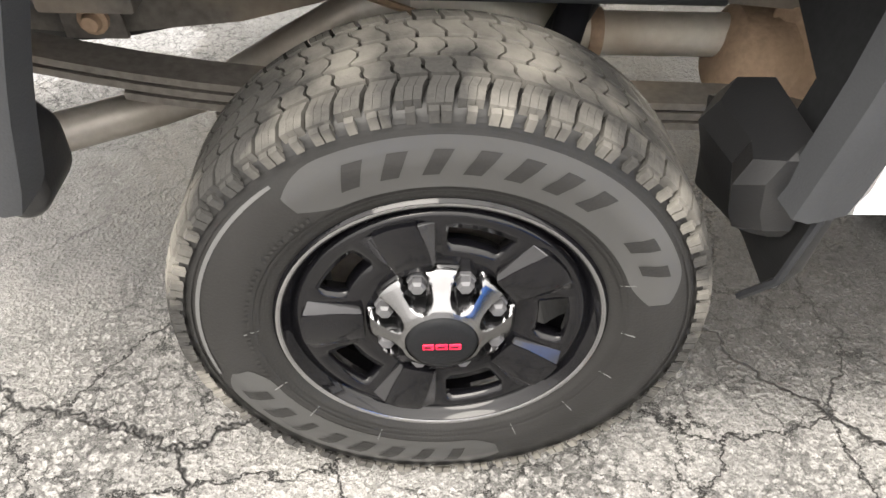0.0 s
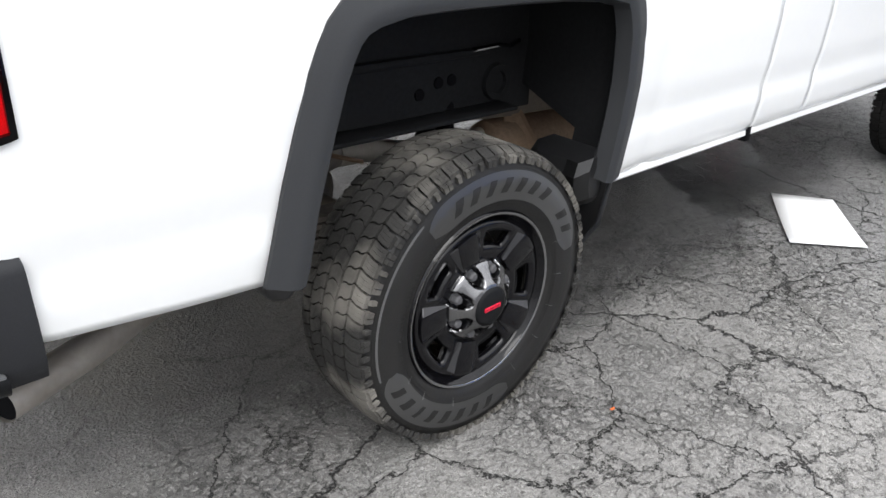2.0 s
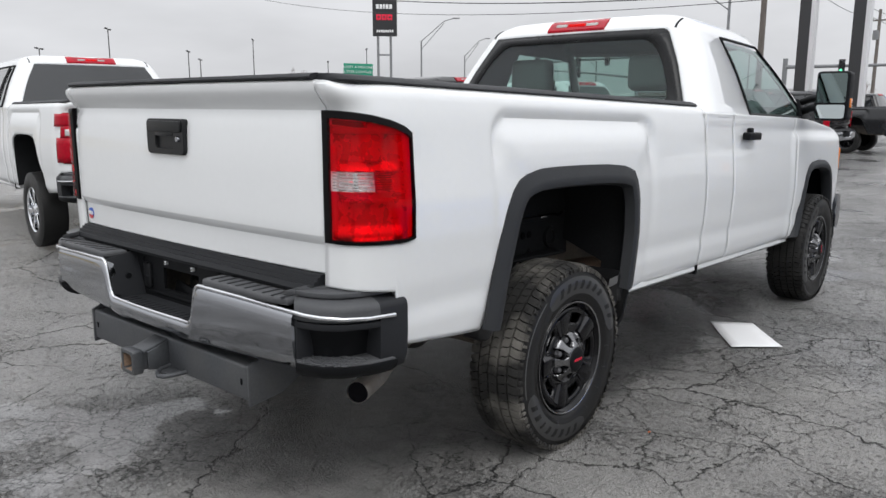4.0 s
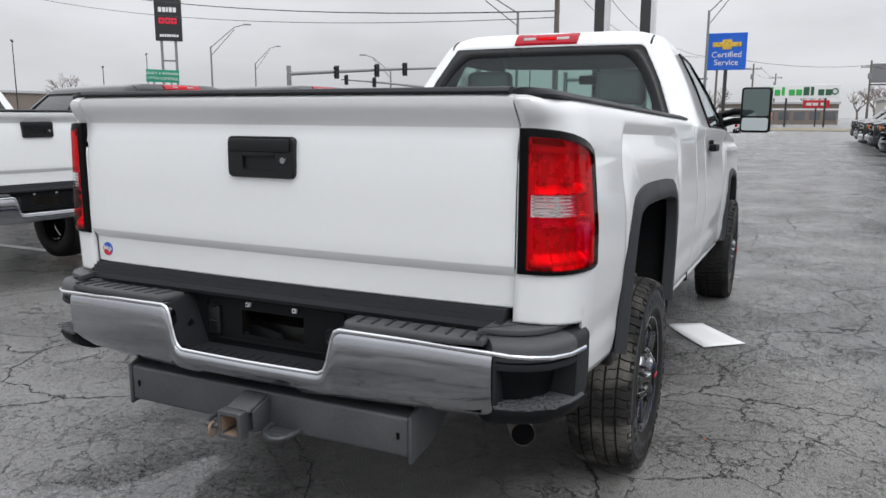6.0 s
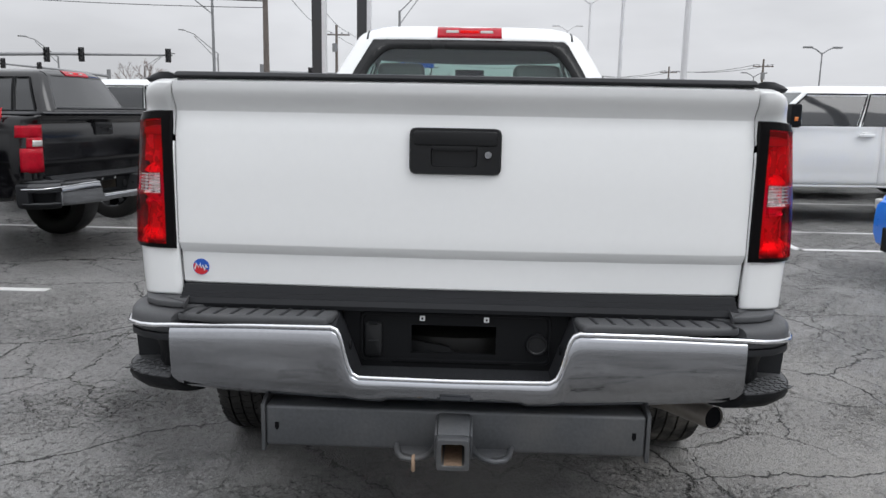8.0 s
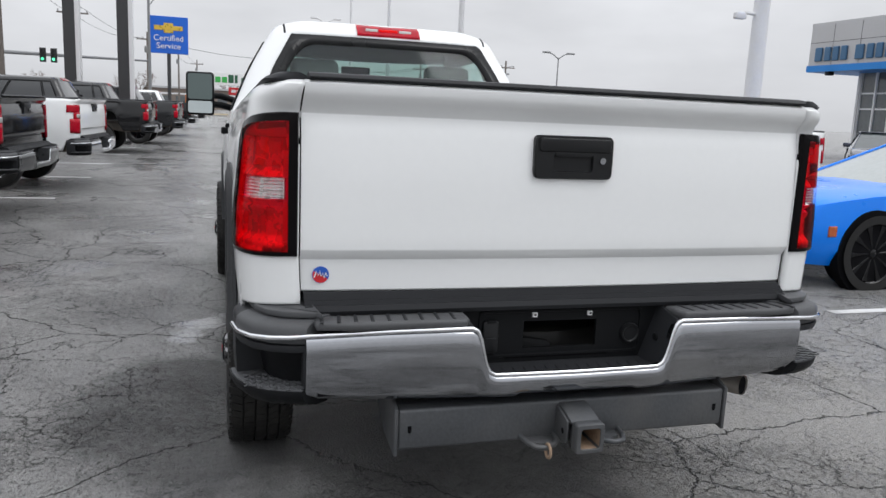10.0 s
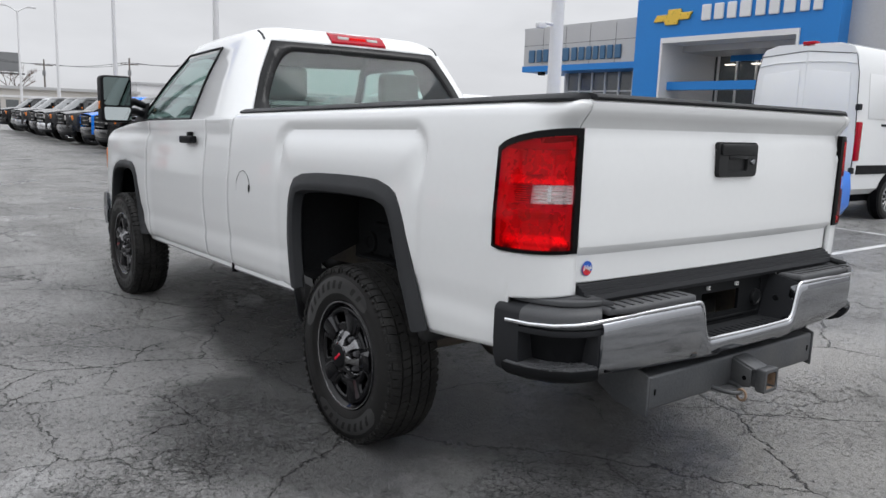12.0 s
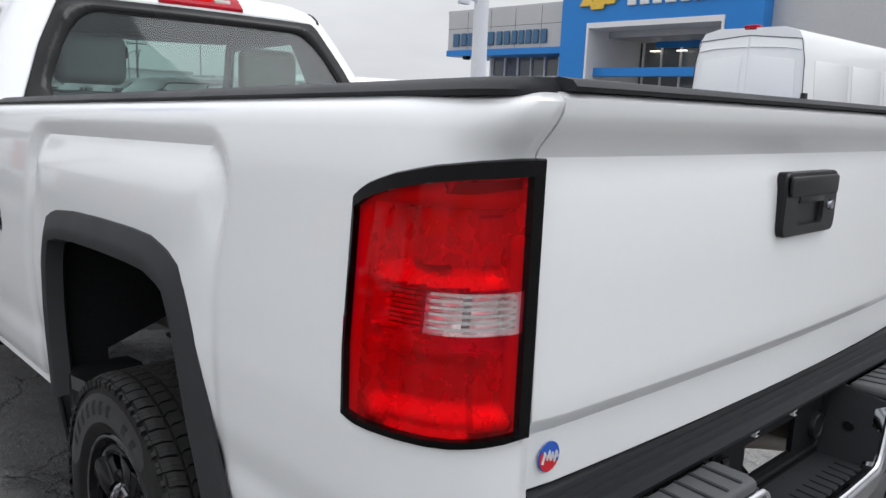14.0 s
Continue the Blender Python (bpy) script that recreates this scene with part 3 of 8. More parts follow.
def tail_point(t, z, out, s):
    """A point of the rear corner's surface, out metres proud of it, on the side s."""
    x, inset = tail_plan(t)
    x2, i2 = tail_plan(min(1, t + 0.02))
    x1, i1 = tail_plan(t - 0.02)
    n = Vector((-(i2 - i1), -(x2 - x1))).normalized()
    return (x + out * n.x, s * (side_y(z, inset) + out * n.y), z)


def haunch(x, z, front, back, top, deep=0.020):
    """The swelling of the side above a wheel, set off by an undercut band that runs round it."""
    r = 0.13
    qx, qz = abs(x - (front + back) / 2) - (front - back) / 2 + r, z - top + r
    d = r - math.hypot(max(qx, 0), max(qz, 0)) - min(max(qx, qz), 0)
    if d <= 0:
        return 0.0
    low = smooth01((z - 1.16) / 0.16)
    return lerp([(0, 0), (0.008, -0.002), (0.040, -0.020), (0.050, -0.0205), (0.075, -0.006), (0.12, 0.008), (0.22, deep), (0.6, deep)], d) * (0.25 + 0.75 * low)


def skin(cols, levels, bottom, top, surf, s):
    """A side panel: columns along x, rows up z, cut off below bottom(x) and above top(x)."""
    bm = bmesh.new()
    grid = []
    for c in cols:
        lo, hi = bottom(c), top(c)
        grid.append([bm.verts.new(surf(c, min(hi, max(lo, lo + (z - 0.6) / 0.4 * (1 - lo) if z < 1.0 and lo < 0.9 else z)))) for z in levels])
    for a, b in zip(grid, grid[1:]):
        for i in range(len(levels) - 1):
            q = [a[i], b[i], b[i + 1], a[i + 1]]
            if s > 0:
                q = q[::-1]
            bm.faces.new(q)
    bmesh.ops.remove_doubles(bm, verts=bm.verts[:], dist=2e-5)
    bmesh.ops.dissolve_degenerate(bm, edges=bm.edges[:], dist=1e-5)
    return bm


def spaced(a, b, step):
    n = max(2, int(abs(b - a) / step) + 1)
    return [a + (b - a) * i / n for i in range(n + 1)]


def arch_cut(outline, base):
    """The lowest z of a panel over a wheel arch; base(x) beside it."""
    xs = sorted(outline)

    def cut(x):
        if x < xs[0][0] or x > xs[-1][0]:
            return base(x)
        z = 0
        for (a, za), (b, zb) in zip(outline, outline[1:]):
            if min(a, b) - 1e-9 <= x <= max(a, b) + 1e-9 and a != b:
                z = max(z, za + (zb - za) * (x - a) / (b - a))
        return max(z, base(x))
    return cut


def flare(outline, width, s, y_in, y_out, centre, grow=0, low=0.622):
    """The plastic lip round a wheel arch: a band that follows the outline, rounded outwards."""
    pts = resample(outline, 44, closed=False)
    loops = []
    for i, (x, z) in enumerate(pts):
        a, b = Vector(pts[max(0, i - 1)]), Vector(pts[min(len(pts) - 1, i + 1)])
        d = (b - a).normalized()
        n = Vector((-d.y, d.x))
        if n.dot(Vector(centre) - Vector((x, z))) < 0:
            n = -n
        wd = width * (1 + 0.12 * smooth01((0.80 - z) / 0.17) * (1 if grow * x > 0 else 0))
        o, m_, q = Vector((x, z)) - n * 0.022, Vector((x, z)) + n * wd * 0.35, Vector((x, z)) + n * wd
        loops.append([(o.x, s * y_in, o.y), (o.x, s * (y_in + 0.012), o.y), (m_.x, s * (y_out - 0.004), m_.y), ((m_.x + q.x) / 2, s * y_out, (m_.y + q.y) / 2), (q.x, s * (y_out - 0.006), q.y), (q.x + n.x * 0.012, s * (y_out - 0.05), q.y + n.y * 0.012), (q.x, s * (y_in - 0.03), q.y)])
    loops = [[(x, y, max(z, low + 0.01 * (abs(y) < 0.99))) for x, y, z in loop] for loop in loops]
    return rings(loops, True, True)


def greenhouse(z, kind, a, g):
    """A point of the cab above the belt. kind: rear, corner, side or front; a: the place along it."""
    w, xr, xf = lerp(g["w"], z), lerp(g["xr"], z), lerp(g["xf"], z)
    if kind == "rear":
        return Vector((xr - 0.035 * (1 - a * a), a * (w - 0.12), z))
    if kind == "corner":
        t = a * math.pi / 2
        return Vector((xr + 0.14 * (1 - math.cos(t)), w - 0.12 + 0.12 * math.sin(t), z))
    if kind == "side":
        return Vector((xr + 0.14 + a * (xf - xr - 0.14), w - 0.03 * a * a, z))
    return Vector((xf + 0.22 * (1 - a * a), a * (w - 0.03), z))


def tyre_profile(R, W, rim):
    h = W / 2
    return [(rim - 0.012, -h * 0.80), (rim + 0.004, -h * 0.88), (rim + 0.03, -h * 0.97), (rim + 0.075, -h), (R - 0.065, -h * 0.97), (R - 0.035, -h * 0.91), (R - 0.018, -h * 0.85), (R - 0.012, -h * 0.6), (R - 0.011, 0), (R - 0.012, h * 0.6), (R - 0.018, h * 0.85), (R - 0.035, h * 0.91), (R - 0.065, h * 0.97), (rim + 0.075, h), (rim + 0.03, h * 0.97), (rim + 0.004, h * 0.88), (rim - 0.012, h * 0.80)]


def tread_blocks(R, W, n):
    """Five ribs of blocks with zigzag grooves between them, each block real and proud of the carcass."""
    verts, faces = [], []
    h = W / 2

    def block(corners, top, base):
        k = len(verts)
        for r in (base, top):
            for y, ang in corners:
                rr = r - 0.055 * max(0.0, abs(y) / h - 0.66) ** 1.2
                verts.append((rr * math.cos(ang), y, rr * math.sin(ang)))
        m = len(corners)
        faces.append([k + m + i for i in range(m)])
        for i in range(m):
            j = (i + 1) % m
            faces.append([k + i, k + j, k + m + j, k + m + i])

    p = 2 * math.pi / n

    def wavy(y0, y1, a0, a1, lean, swing):
        """A block between two S-shaped grooves."""
        us = [k / 5 for k in range(6)]
        side = [(y0 + (y1 - y0) * u, lean * u + swing * math.sin(2 * math.pi * u)) for u in us]
        block([(y, a0 + o * p) for y, o in side] + [(y, a1 + o * p) for y, o in side[::-1]], R, R - 0.014)

    for i in range(n):
        a = i * p
        for s in (-1, 1):
            off = 0.5 * p if s > 0 else 0
            # shoulder lug with two thin cuts and its notched outer end
            y0, y1 = s * h * 0.575, s * h * 0.90
            e = p * 0.84
            ye = y1 if i % 2 == 0 else y1 * 0.955
            for f0, f1 in ((0.0, 0.323), (0.340, 0.660), (0.677, 1.0)):
                block([(y0, a + off + 0.24 * p + e * f0), (y0, a + off + 0.24 * p + e * f1), ((y0 + ye) / 2, a + off + 0.06 * p + e * f1), (ye, a + off + e * f1), (ye, a + off + e * f0), ((y0 + ye) / 2, a + off + 0.06 * p + e * f0)], R, R - 0.016)
            for b0, b1 in ((0.06, 0.40), (0.46, 0.80)) if i % 2 == 0 else ((0.30, 0.62),):
                yb = s * h * 0.905
                block([(yb, a + off + b0 * p), (yb, a + off + b1 * p), (s * h * 0.965, a + off + b1 * p), (s * h * 0.965, a + off + b0 * p)], R - 0.003, R - 0.02)
            wavy(s * h * 0.215, s * h * 0.510, a + 0.3 * p, a + 1.17 * p, 0.40 * s, 0.10)
        chevron = [(-0.150, 0.0), (-0.05, 0.26), (0.05, 0.26), (0.150, 0.0)]
        block([(y * h, a + o * p) for y, o in chevron] + [(y * h, a + (0.90 + o) * p) for y, o in chevron[::-1]], R, R - 0.014)
    me = bmesh.new()
    vs = [me.verts.new(v) for v in verts]
    for f in faces:
        me.faces.new([vs[i] for i in f])
    bmesh.ops.recalc_face_normals(me, faces=me.faces[:])
    return me


def on_wall(R, rim, r, half):
    """How far out the sidewall stands at the radius r."""
    prof = sorted((a, b) for a, b in tyre_profile(R, half * 2, rim) if b > 0.04)
    return lerp(prof, r)


def wall_piece(R, rim, half, r0, r1, a0, a1, lift, n=24, ends=0.0, bm=None):
    """A raised patch that follows the sidewall's swell."""
    bm = bm or bmesh.new()
    k = 5
    grid = []
    for i in range(n + 1):
        t = i / n
        row = []
        e = ends * (max(0, 0.1 - t) ** 2 + max(0, t - 0.9) ** 2) / 0.01
        for j in range(k + 1):
            u = j / k
            r = r0 + (r1 - r0) * (0.5 + (u - 0.5) * (1 - 0.8 * e))
            a = radians(a0 + (a1 - a0) * t)
            row.append(bm.verts.new((r * math.cos(a), on_wall(R, rim, r, half) + lift, r * math.sin(a))))
        grid.append(row)
    for a, b in zip(grid, grid[1:]):
        for j in range(k):
            bm.faces.new([a[j], a[j + 1], b[j + 1], b[j]])
    for f in bm.faces:
        f.normal_update()
        if f.normal.y < 0:
            f.normal_flip()
    return bm


def wheel_main(turn):
    """The gloss black wheel with its chrome centre, facing +y, hub at the origin."""
    R, W, rim = 0.408, 0.262, 0.253
    ob = new("wheel")
    tyre = part("tyre", lathe(tyre_profile(R, W, rim), 96), "rubber", ob, "black tyre with pale sidewall panels", 60)
    part("tread", tread_blocks(R, W, 68), "tread", tyre, "dusty grey-brown tread blocks")
    h = W / 2
    # pale panels, fine rings, letter-like bars
    part("sidewall_panel", wall_piece(R, rim, h, 0.283, 0.358, 53, 169, 0.0012, 60, 0.75), "rubber_panel", tyre, "grey sidewall panel", 40)
    part("sidewall_panel", wall_piece(R, rim, h, 0.286, 0.358, 252, 346, 0.0012, 48, 0.8), "rubber_panel", tyre, "silver-grey sidewall panel", 40)
    part("sidewall_stripe", wall_piece(R, rim, h, 0.352, 0.358, -14, 53, 0.0014, 30, 0.3), "rubber_light", tyre, "thin pale stripe", 40)
    for r0, r1 in ((0.374, 0.379), (0.364, 0.367), (0.274, 0.277), (0.266, 0.268)):
        part("sidewall_ring", wall_piece(R, rim, h, r0, r1, 0, 360, 0.0022, 90), "rubber", tyre, "", 40)

    def bars(a0, step, count, r0, r1, sizes):
        for i in range(count):
            if sizes[i] == 0:
                continue
            a = a0 - i * step
            bm = wall_piece(R, rim, h, r0, r1, a - 0.22 * abs(step) * sizes[i], a + 0.24 * abs(step) * sizes[i], 0.0022, 5)
            for v in bm.verts:
                r = math.hypot(v.co.x, v.co.z)
                t = radians(3.2) * (r - r0) / (r1 - r0)
                v.co.x, v.co.z = v.co.x * math.cos(t) - v.co.z * math.sin(t), v.co.x * math.sin(t) + v.co.z * math.cos(t)
            part("letter_bar", bm, "rubber", tyre, "", 40)

    bars(68, -9.6, 10, 0.304, 0.341, [1.05, 1, 0.9, 1, 1, 1, 1, 0, 1, 0.9])
    bars(264, -9.9, 8, 0.306, 0.342, [0.9, 0.9, 1, 1, 0.9, 0.6, 1, 0.9])
    for i in range(34):
        a = -20 + i * 2.2
        if i % 6 != 5:
            part("small_mark", wall_piece(R, rim, h, 0.282, 0.290, a, a + 1.1, 0.002, 2), "rubber", tyre)
    for a in (2, 335, 318, 292, 244, 222, 202, 182, 160):
        part("rubber_hair", tube([(0.272 * math.cos(radians(a)), on_wall(R, rim, 0.272, h), 0.272 * math.sin(radians(a))), (0.292 * math.cos(radians(a)), on_wall(R, rim, 0.292, h) + 0.003, 0.292 * math.sin(radians(a)))], 0.0009, 5), "rubber_light", tyre)
    made = set(scene.objects)
    # rim: lip, barrel, dished face with five windows
    rimp = part("rim", lathe([(0.235, 0.100), (0.238, 0.112), (0.234, 0.117), (0.226, 0.115), (0.219, 0.104), (0.212, 0.098), (0.205, 0.06), (0.20, 0.0), (0.20, -0.10), (0.212, -0.11)], 96), "gloss_black", ob, "gloss black steel rim", 40)
    part("rim_edge", lathe([(0.2275, 0.1153), (0.2305, 0.1178), (0.2335, 0.1175)], 96), "rim_bright", rimp, "bright polished rim edge", 60)
    disc = bmesh.new()
    rs = [0.095, 0.110, 0.125, 0.140, 0.155, 0.170, 0.184, 0.200, 0.212]
    ys = [0.092, 0.093, 0.095, 0.098, 0.100, 0.102, 0.104, 0.105, 0.100]
    n = 120
    grid = [[disc.verts.new((r * math.cos(2 * math.pi * i / n), y, r * math.sin(2 * math.pi * i / n))) for i in range(n)] for r, y in zip(rs, ys)]
    for k in range(len(rs) - 1):
        for i in range(n):
            a = (360 * (i + 0.5) / n - 36) % 72
            lim = (14.0, 16.0, 15.0)[min(2, max(0, k - 3))]
            if 3 <= k <= 5 and min(a, 72 - a) < lim:
                continue
            j = (i + 1) % n
            disc.faces.new([grid[k][i], grid[k + 1][i], grid[k + 1][j], grid[k][j]])
    bmesh.ops.recalc_face_normals(disc, faces=disc.faces[:])
    d = part("wheel_disc", disc, "gloss_black", rimp, "", 35)
    solid(d, 0.030, -1.0)
    for k in range(5):
        a = radians(72 * k)
        # spoke plate: a raised panel that narrows outwards, with a sloping facet on each flank
        top = lambda r: 0.1085 + (r - 0.112) * 0.085
        at_ = lambda r, deg, y: (r * math.cos(a + radians(deg)), y, r * math.sin(a + radians(deg)))
        flank = [(0.113, 12.4), (0.140, 11.6), (0.170, 10.2), (0.199, 8.6)]
        outline = [at_(r, d_, top(r)) for r, d_ in flank] + [at_(0.2005, 3, top(0.2)), at_(0.2005, -3, top(0.2))] + [at_(r, -d_, top(r)) for r, d_ in flank[::-1]]
        part("spoke", bevelled(prism(outline, (0, -0.016, 0)), 0.0015, 2, 25), "gloss_black", rimp, "", 30)
        for sgn in (-1, 1):
            q = [at_(0.114, sgn * 12.6, top(0.114) - 0.001), at_(0.197, sgn * 8.9, top(0.197) - 0.001), at_(0.193, sgn * 15.6, top(0.193) - 0.011), at_(0.118, sgn * 14.4, top(0.118) - 0.009)]
            part("window_bevel", bevelled(prism(q, (0, -0.006, 0)), 0.001, 1), "facet", rimp, "", 30)
    part("brake_disc", lathe([(0.02, 0.0), (0.165, 0.0), (0.165, -0.03), (0.02, -0.03)], 48), "frame_steel", ob, "", 30)
    # chrome centre with lug pockets
    cap = bmesh.new()
    n = 256
    prof = [(0.052, 0.143), (0.060, 0.139), (0.070, 0.131), (0.082, 0.122), (0.095, 0.113), (0.102, 0.108), (0.106, 0.103), (0.108, 0.094)]
    grid = []
    for r in [0.108 - 0.056 * k / 26 for k in range(27)]:
        y = lerp(prof, r)
        row = []
        for i in range(n):
            a = 2 * math.pi * i / n
            ph = (a - radians(90 + 22.5) + math.pi / 8) % (math.pi / 4) - math.pi / 8
            u, w = abs(r * math.sin(ph)), r * math.cos(ph)
            d = u if w > 0.086 else math.hypot(u, (w - 0.086) * 0.75)
            pocket = smooth01((0.0205 - d) / 0.004)
            row.append(cap.verts.new((r * math.cos(a), y + (min(y, 0.092) - y) * pocket, r * math.sin(a))))
        grid.append(row)
    for ra, rb in zip(grid, grid[1:]):
        for i in range(n):
            cap.faces.new([ra[i], ra[(i + 1) % n], rb[(i + 1) % n], rb[i]])
    bmesh.ops.recalc_face_normals(cap, faces=cap.faces[:])
    centre = part("centre_cap", cap, "chrome_cap", ob, "chrome centre cap with eight lug pockets", 50)
    for k in range(8):
        a = radians(90 + 22.5 + 45 * k)
        nut = lathe([(0.0, 0.020), (0.009, 0.019), (0.0125, 0.014), (0.0125, 0.002), (0.015, 0.001), (0.015, -0.02)], 6)
        moved(nut, Matrix.Translation((0.086 * math.cos(a), 0.097, 0.086 * math.sin(a))))
        part("lug_nut", nut, "lug_steel", centre, "grey hexagonal lug nut")
    part("cap_face", lathe([(0.0, 0.150), (0.040, 0.1495), (0.047, 0.147), (0.0505, 0.142), (0.053, 0.135), (0.054, 0.12)], 48, caps=False), "plastic", centre, "black cap face", 50)
    for i, (u0, u1) in enumerate(((-0.027, -0.010), (-0.008, 0.009), (0.011, 0.027))):
        bm = box(u0, u1, 0.150, 0.1522, -0.0055, 0.0055, 0.001)
        part("badge_bar", bm, "badge_red", centre, "red badge bar")
        part("badge_slot", box(u0 + 0.004, u1 - 0.002, 0.1522, 0.1528, -0.0015, 0.0015), "plastic", centre)
    for o in set(scene.objects) - made:
        for v in o.data.vertices:
            v.co.x, v.co.z = v.co.x * 1.055, v.co.z * 1.055
    ob.rotation_euler = (0, turn, 0)
    return ob


def wheel_plain(R, W, rim, rim_mat, spokes, sturdy=False):
    """A simpler wheel for the cars round about, facing +y."""
    ob = new("wheel")
    tyre = part("tyre", lathe(tyre_profile(R, W, rim), 40), "rubber", ob, "", 50)
    h = W / 2
    rimp = part("rim", lathe([(rim + 0.004, h * 0.86), (rim, h * 0.90), (rim - 0.015, h * 0.80), (rim - 0.025, h * 0.2), (rim - 0.025, -h * 0.8)], 40), rim_mat, ob, "", 40)
    part("hub_disc", lathe([(0.0, h * 0.1), (rim - 0.026, h * 0.05)], 32), "flat_black", ob)
    for k in range(spokes):
        a = 2 * math.pi * k / spokes + math.pi / 2
        pts = []
        for r, d in ((0.05, 0.30), (rim * 0.6, 0.16), (rim - 0.012, 0.20), (rim - 0.012, -0.20), (rim * 0.6, -0.16), (0.05, -0.30)):
            d *= 5.5 / spokes
            pts.append((r * math.cos(a + d), h * 0.58 + 0.02 * r / rim, r * math.sin(a + d)))
        part("spoke", bevelled(prism(pts, (0, 0.022, 0)), 0.004, 1, 30), rim_mat, rimp, "", 30)
    part("hub_cap", lathe([(0.0, h * 0.85), (0.03, h * 0.84), (0.045, h * 0.74), (0.07, h * 0.66), (0.075, h * 0.4)], 24), rim_mat, rimp, "", 40)
    return ob


def put_wheels(truck, wheel, wb, y, z, lead=0.0, back=0.0):
    for i, (x, s) in enumerate(((0, -1), (0, 1), (wb, -1), (wb, 1))):
        w = wheel if i == 0 else copy_thing(wheel, Matrix())
        w.parent = truck
        # all but the first wheel take the tread with shade in its colour
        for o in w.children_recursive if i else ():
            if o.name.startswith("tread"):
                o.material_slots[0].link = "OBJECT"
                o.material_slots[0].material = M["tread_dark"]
        w.matrix_basis = pose(x or back, s * (y + (lead if x else 0)), z) @ (Matrix() if s > 0 else pose(0, 0, 0, 0, 0, 180)) @ pose(0, 0, 0, 0, (0, 40, 95, 200)[i], 0)


def seat_row(truck, x, z0, ys, sheared):
    for y in ys:
        st = part("seat", sheared(box(x - 0.30, x + 0.22, y - 0.26, y + 0.26, z0 - 0.42, z0 - 0.2, 0.05)), "headrest", truck, "grey seat cushion", 40)
        part("seat_back", sheared(box(x - 0.40, x - 0.24, y - 0.25, y + 0.25, z0 - 0.25, z0 + 0.30, 0.05)), "headrest", st, "", 40)
        part("headrest", sheared(box(x - 0.43, x - 0.31, y - 0.155, y + 0.155, z0 + 0.33, z0 + 0.55, 0.045, seg=4)), "headrest", st, "rounded grey headrest", 40)


def pickup(paint, label, at, wb=3.393, xb=1.36, doors=((1.763, 2.905),), rake=0.0297, fine=True, lamp="split", flares="flare", wheel=None, glass="glass", bumper="chrome_dull", rim_mat="chrome", rim_spokes=6, group="", tall=0.94):
    """A full-size pickup. wb: wheelbase; xb: the front end of the bed; doors: from and to."""
    truck = thing("pickup_truck", label, "pickup truck", group, at=at)
    shear = Matrix(((1, 0, 0, 0), (0, 1, 0, 0), (-rake, 0, 1.0 if fine else tall, 0), (0, 0, 0, 1)))
    step = 0.03 if fine else 0.07

    def sheared(bm):
        return moved(bm, shear)

    def bodypart(name, bm, material, parent=None, text="", smooth=40):
        return part(name, sheared(bm), material, parent or truck, text, smooth)

    # bed sides, wrapped round the tail
    lv = [0.60 + 0.02 * i for i in range(40)] if fine else [0.60 + 0.05 * i for i in range(16)]
    lv = sorted(set([round(v, 4) for v in lv if v < 1.43] + [1.40, 1.415, 1.43, 1.445, 1.455, 1.465, 1.475, 1.485, 1.497]))
    base_r = lambda x: lerp([(-1.30, 0.86), (-1.215, 0.86), (-1.06, 0.845), (-1.045, 0.662), (-0.70, 0.632), (-0.60, 0.626), (-0.5, 0.612), (0.5, 0.605), (4, 0.605)], x)
    tails = [(x, i) for x, i in TAIL][::-1]
    tails = [tail_plan(1 - k / 14) for k in range(15)] if fine else tails
    cols = tails[:-1] + [(x, 0.0) for x in sorted(set(spaced(-1.0, -0.72, step) + spaced(-0.72, -0.26, step * 0.5) + spaced(-0.26, 0.48, step) + spaced(0.48, 0.585, step * 0.25) + spaced(0.585, xb - 0.001, step)))]

    gate = [(0.895, -1.214), (0.90, -1.219), (0.990, -1.2185), (1.019, -1.240), (1.022, -1.2405), (1.06, -1.239), (1.2, -1.238), (1.34, -1.231), (1.375, -1.224), (1.395, -1.218), (1.408, -1.216), (1.422, -1.222), (1.442, -1.240), (1.458, -1.252), (1.470, -1.257), (1.490, -1.258), (1.499, -1.243), (1.501, -1.215)]
    gate_dx = [(0.8, 0.0), (1.30, 0.0)] + [(z, x + 1.238) for z, x in gate if 1.33 < z < 1.4995]

    def bed_surf(s):
        return lambda c, z: (c[0] + smooth01((-1.09 - c[0]) / 0.11) * lerp(gate_dx, z), s * (side_y(z, c[1]) + haunch(c[0], z, 0.75, -0.58, 1.440)), z)

    for s in (-1, 1):
        arch = [(x + (0.0 if s < 0 else 0.040) * smooth01((z - 0.64) / 0.25) * smooth01(-x / 0.4), z - (0.0 if s < 0 else 0.012) * smooth01((z - 1.0) / 0.1)) for x, z in ARCH_R]
        cut_r = arch_cut(arch, base_r)
        side_skin = skin(cols, lv, lambda c: cut_r(c[0]), lambda c: 1.497, bed_surf(s), s)
        if lamp == "split":
            x_in, x_out = tail_plan(0.885)[0], tail_plan(0.065)[0]
            cut = [f for f in side_skin.faces if x_in < f.calc_center_median().x < x_out and 1.005 < f.calc_center_median().z < 1.335]
            bmesh.ops.delete(side_skin, geom=cut, context="FACES")
        bed = bodypart("bed_side", side_skin, paint)
        solid(bed, 0.018)
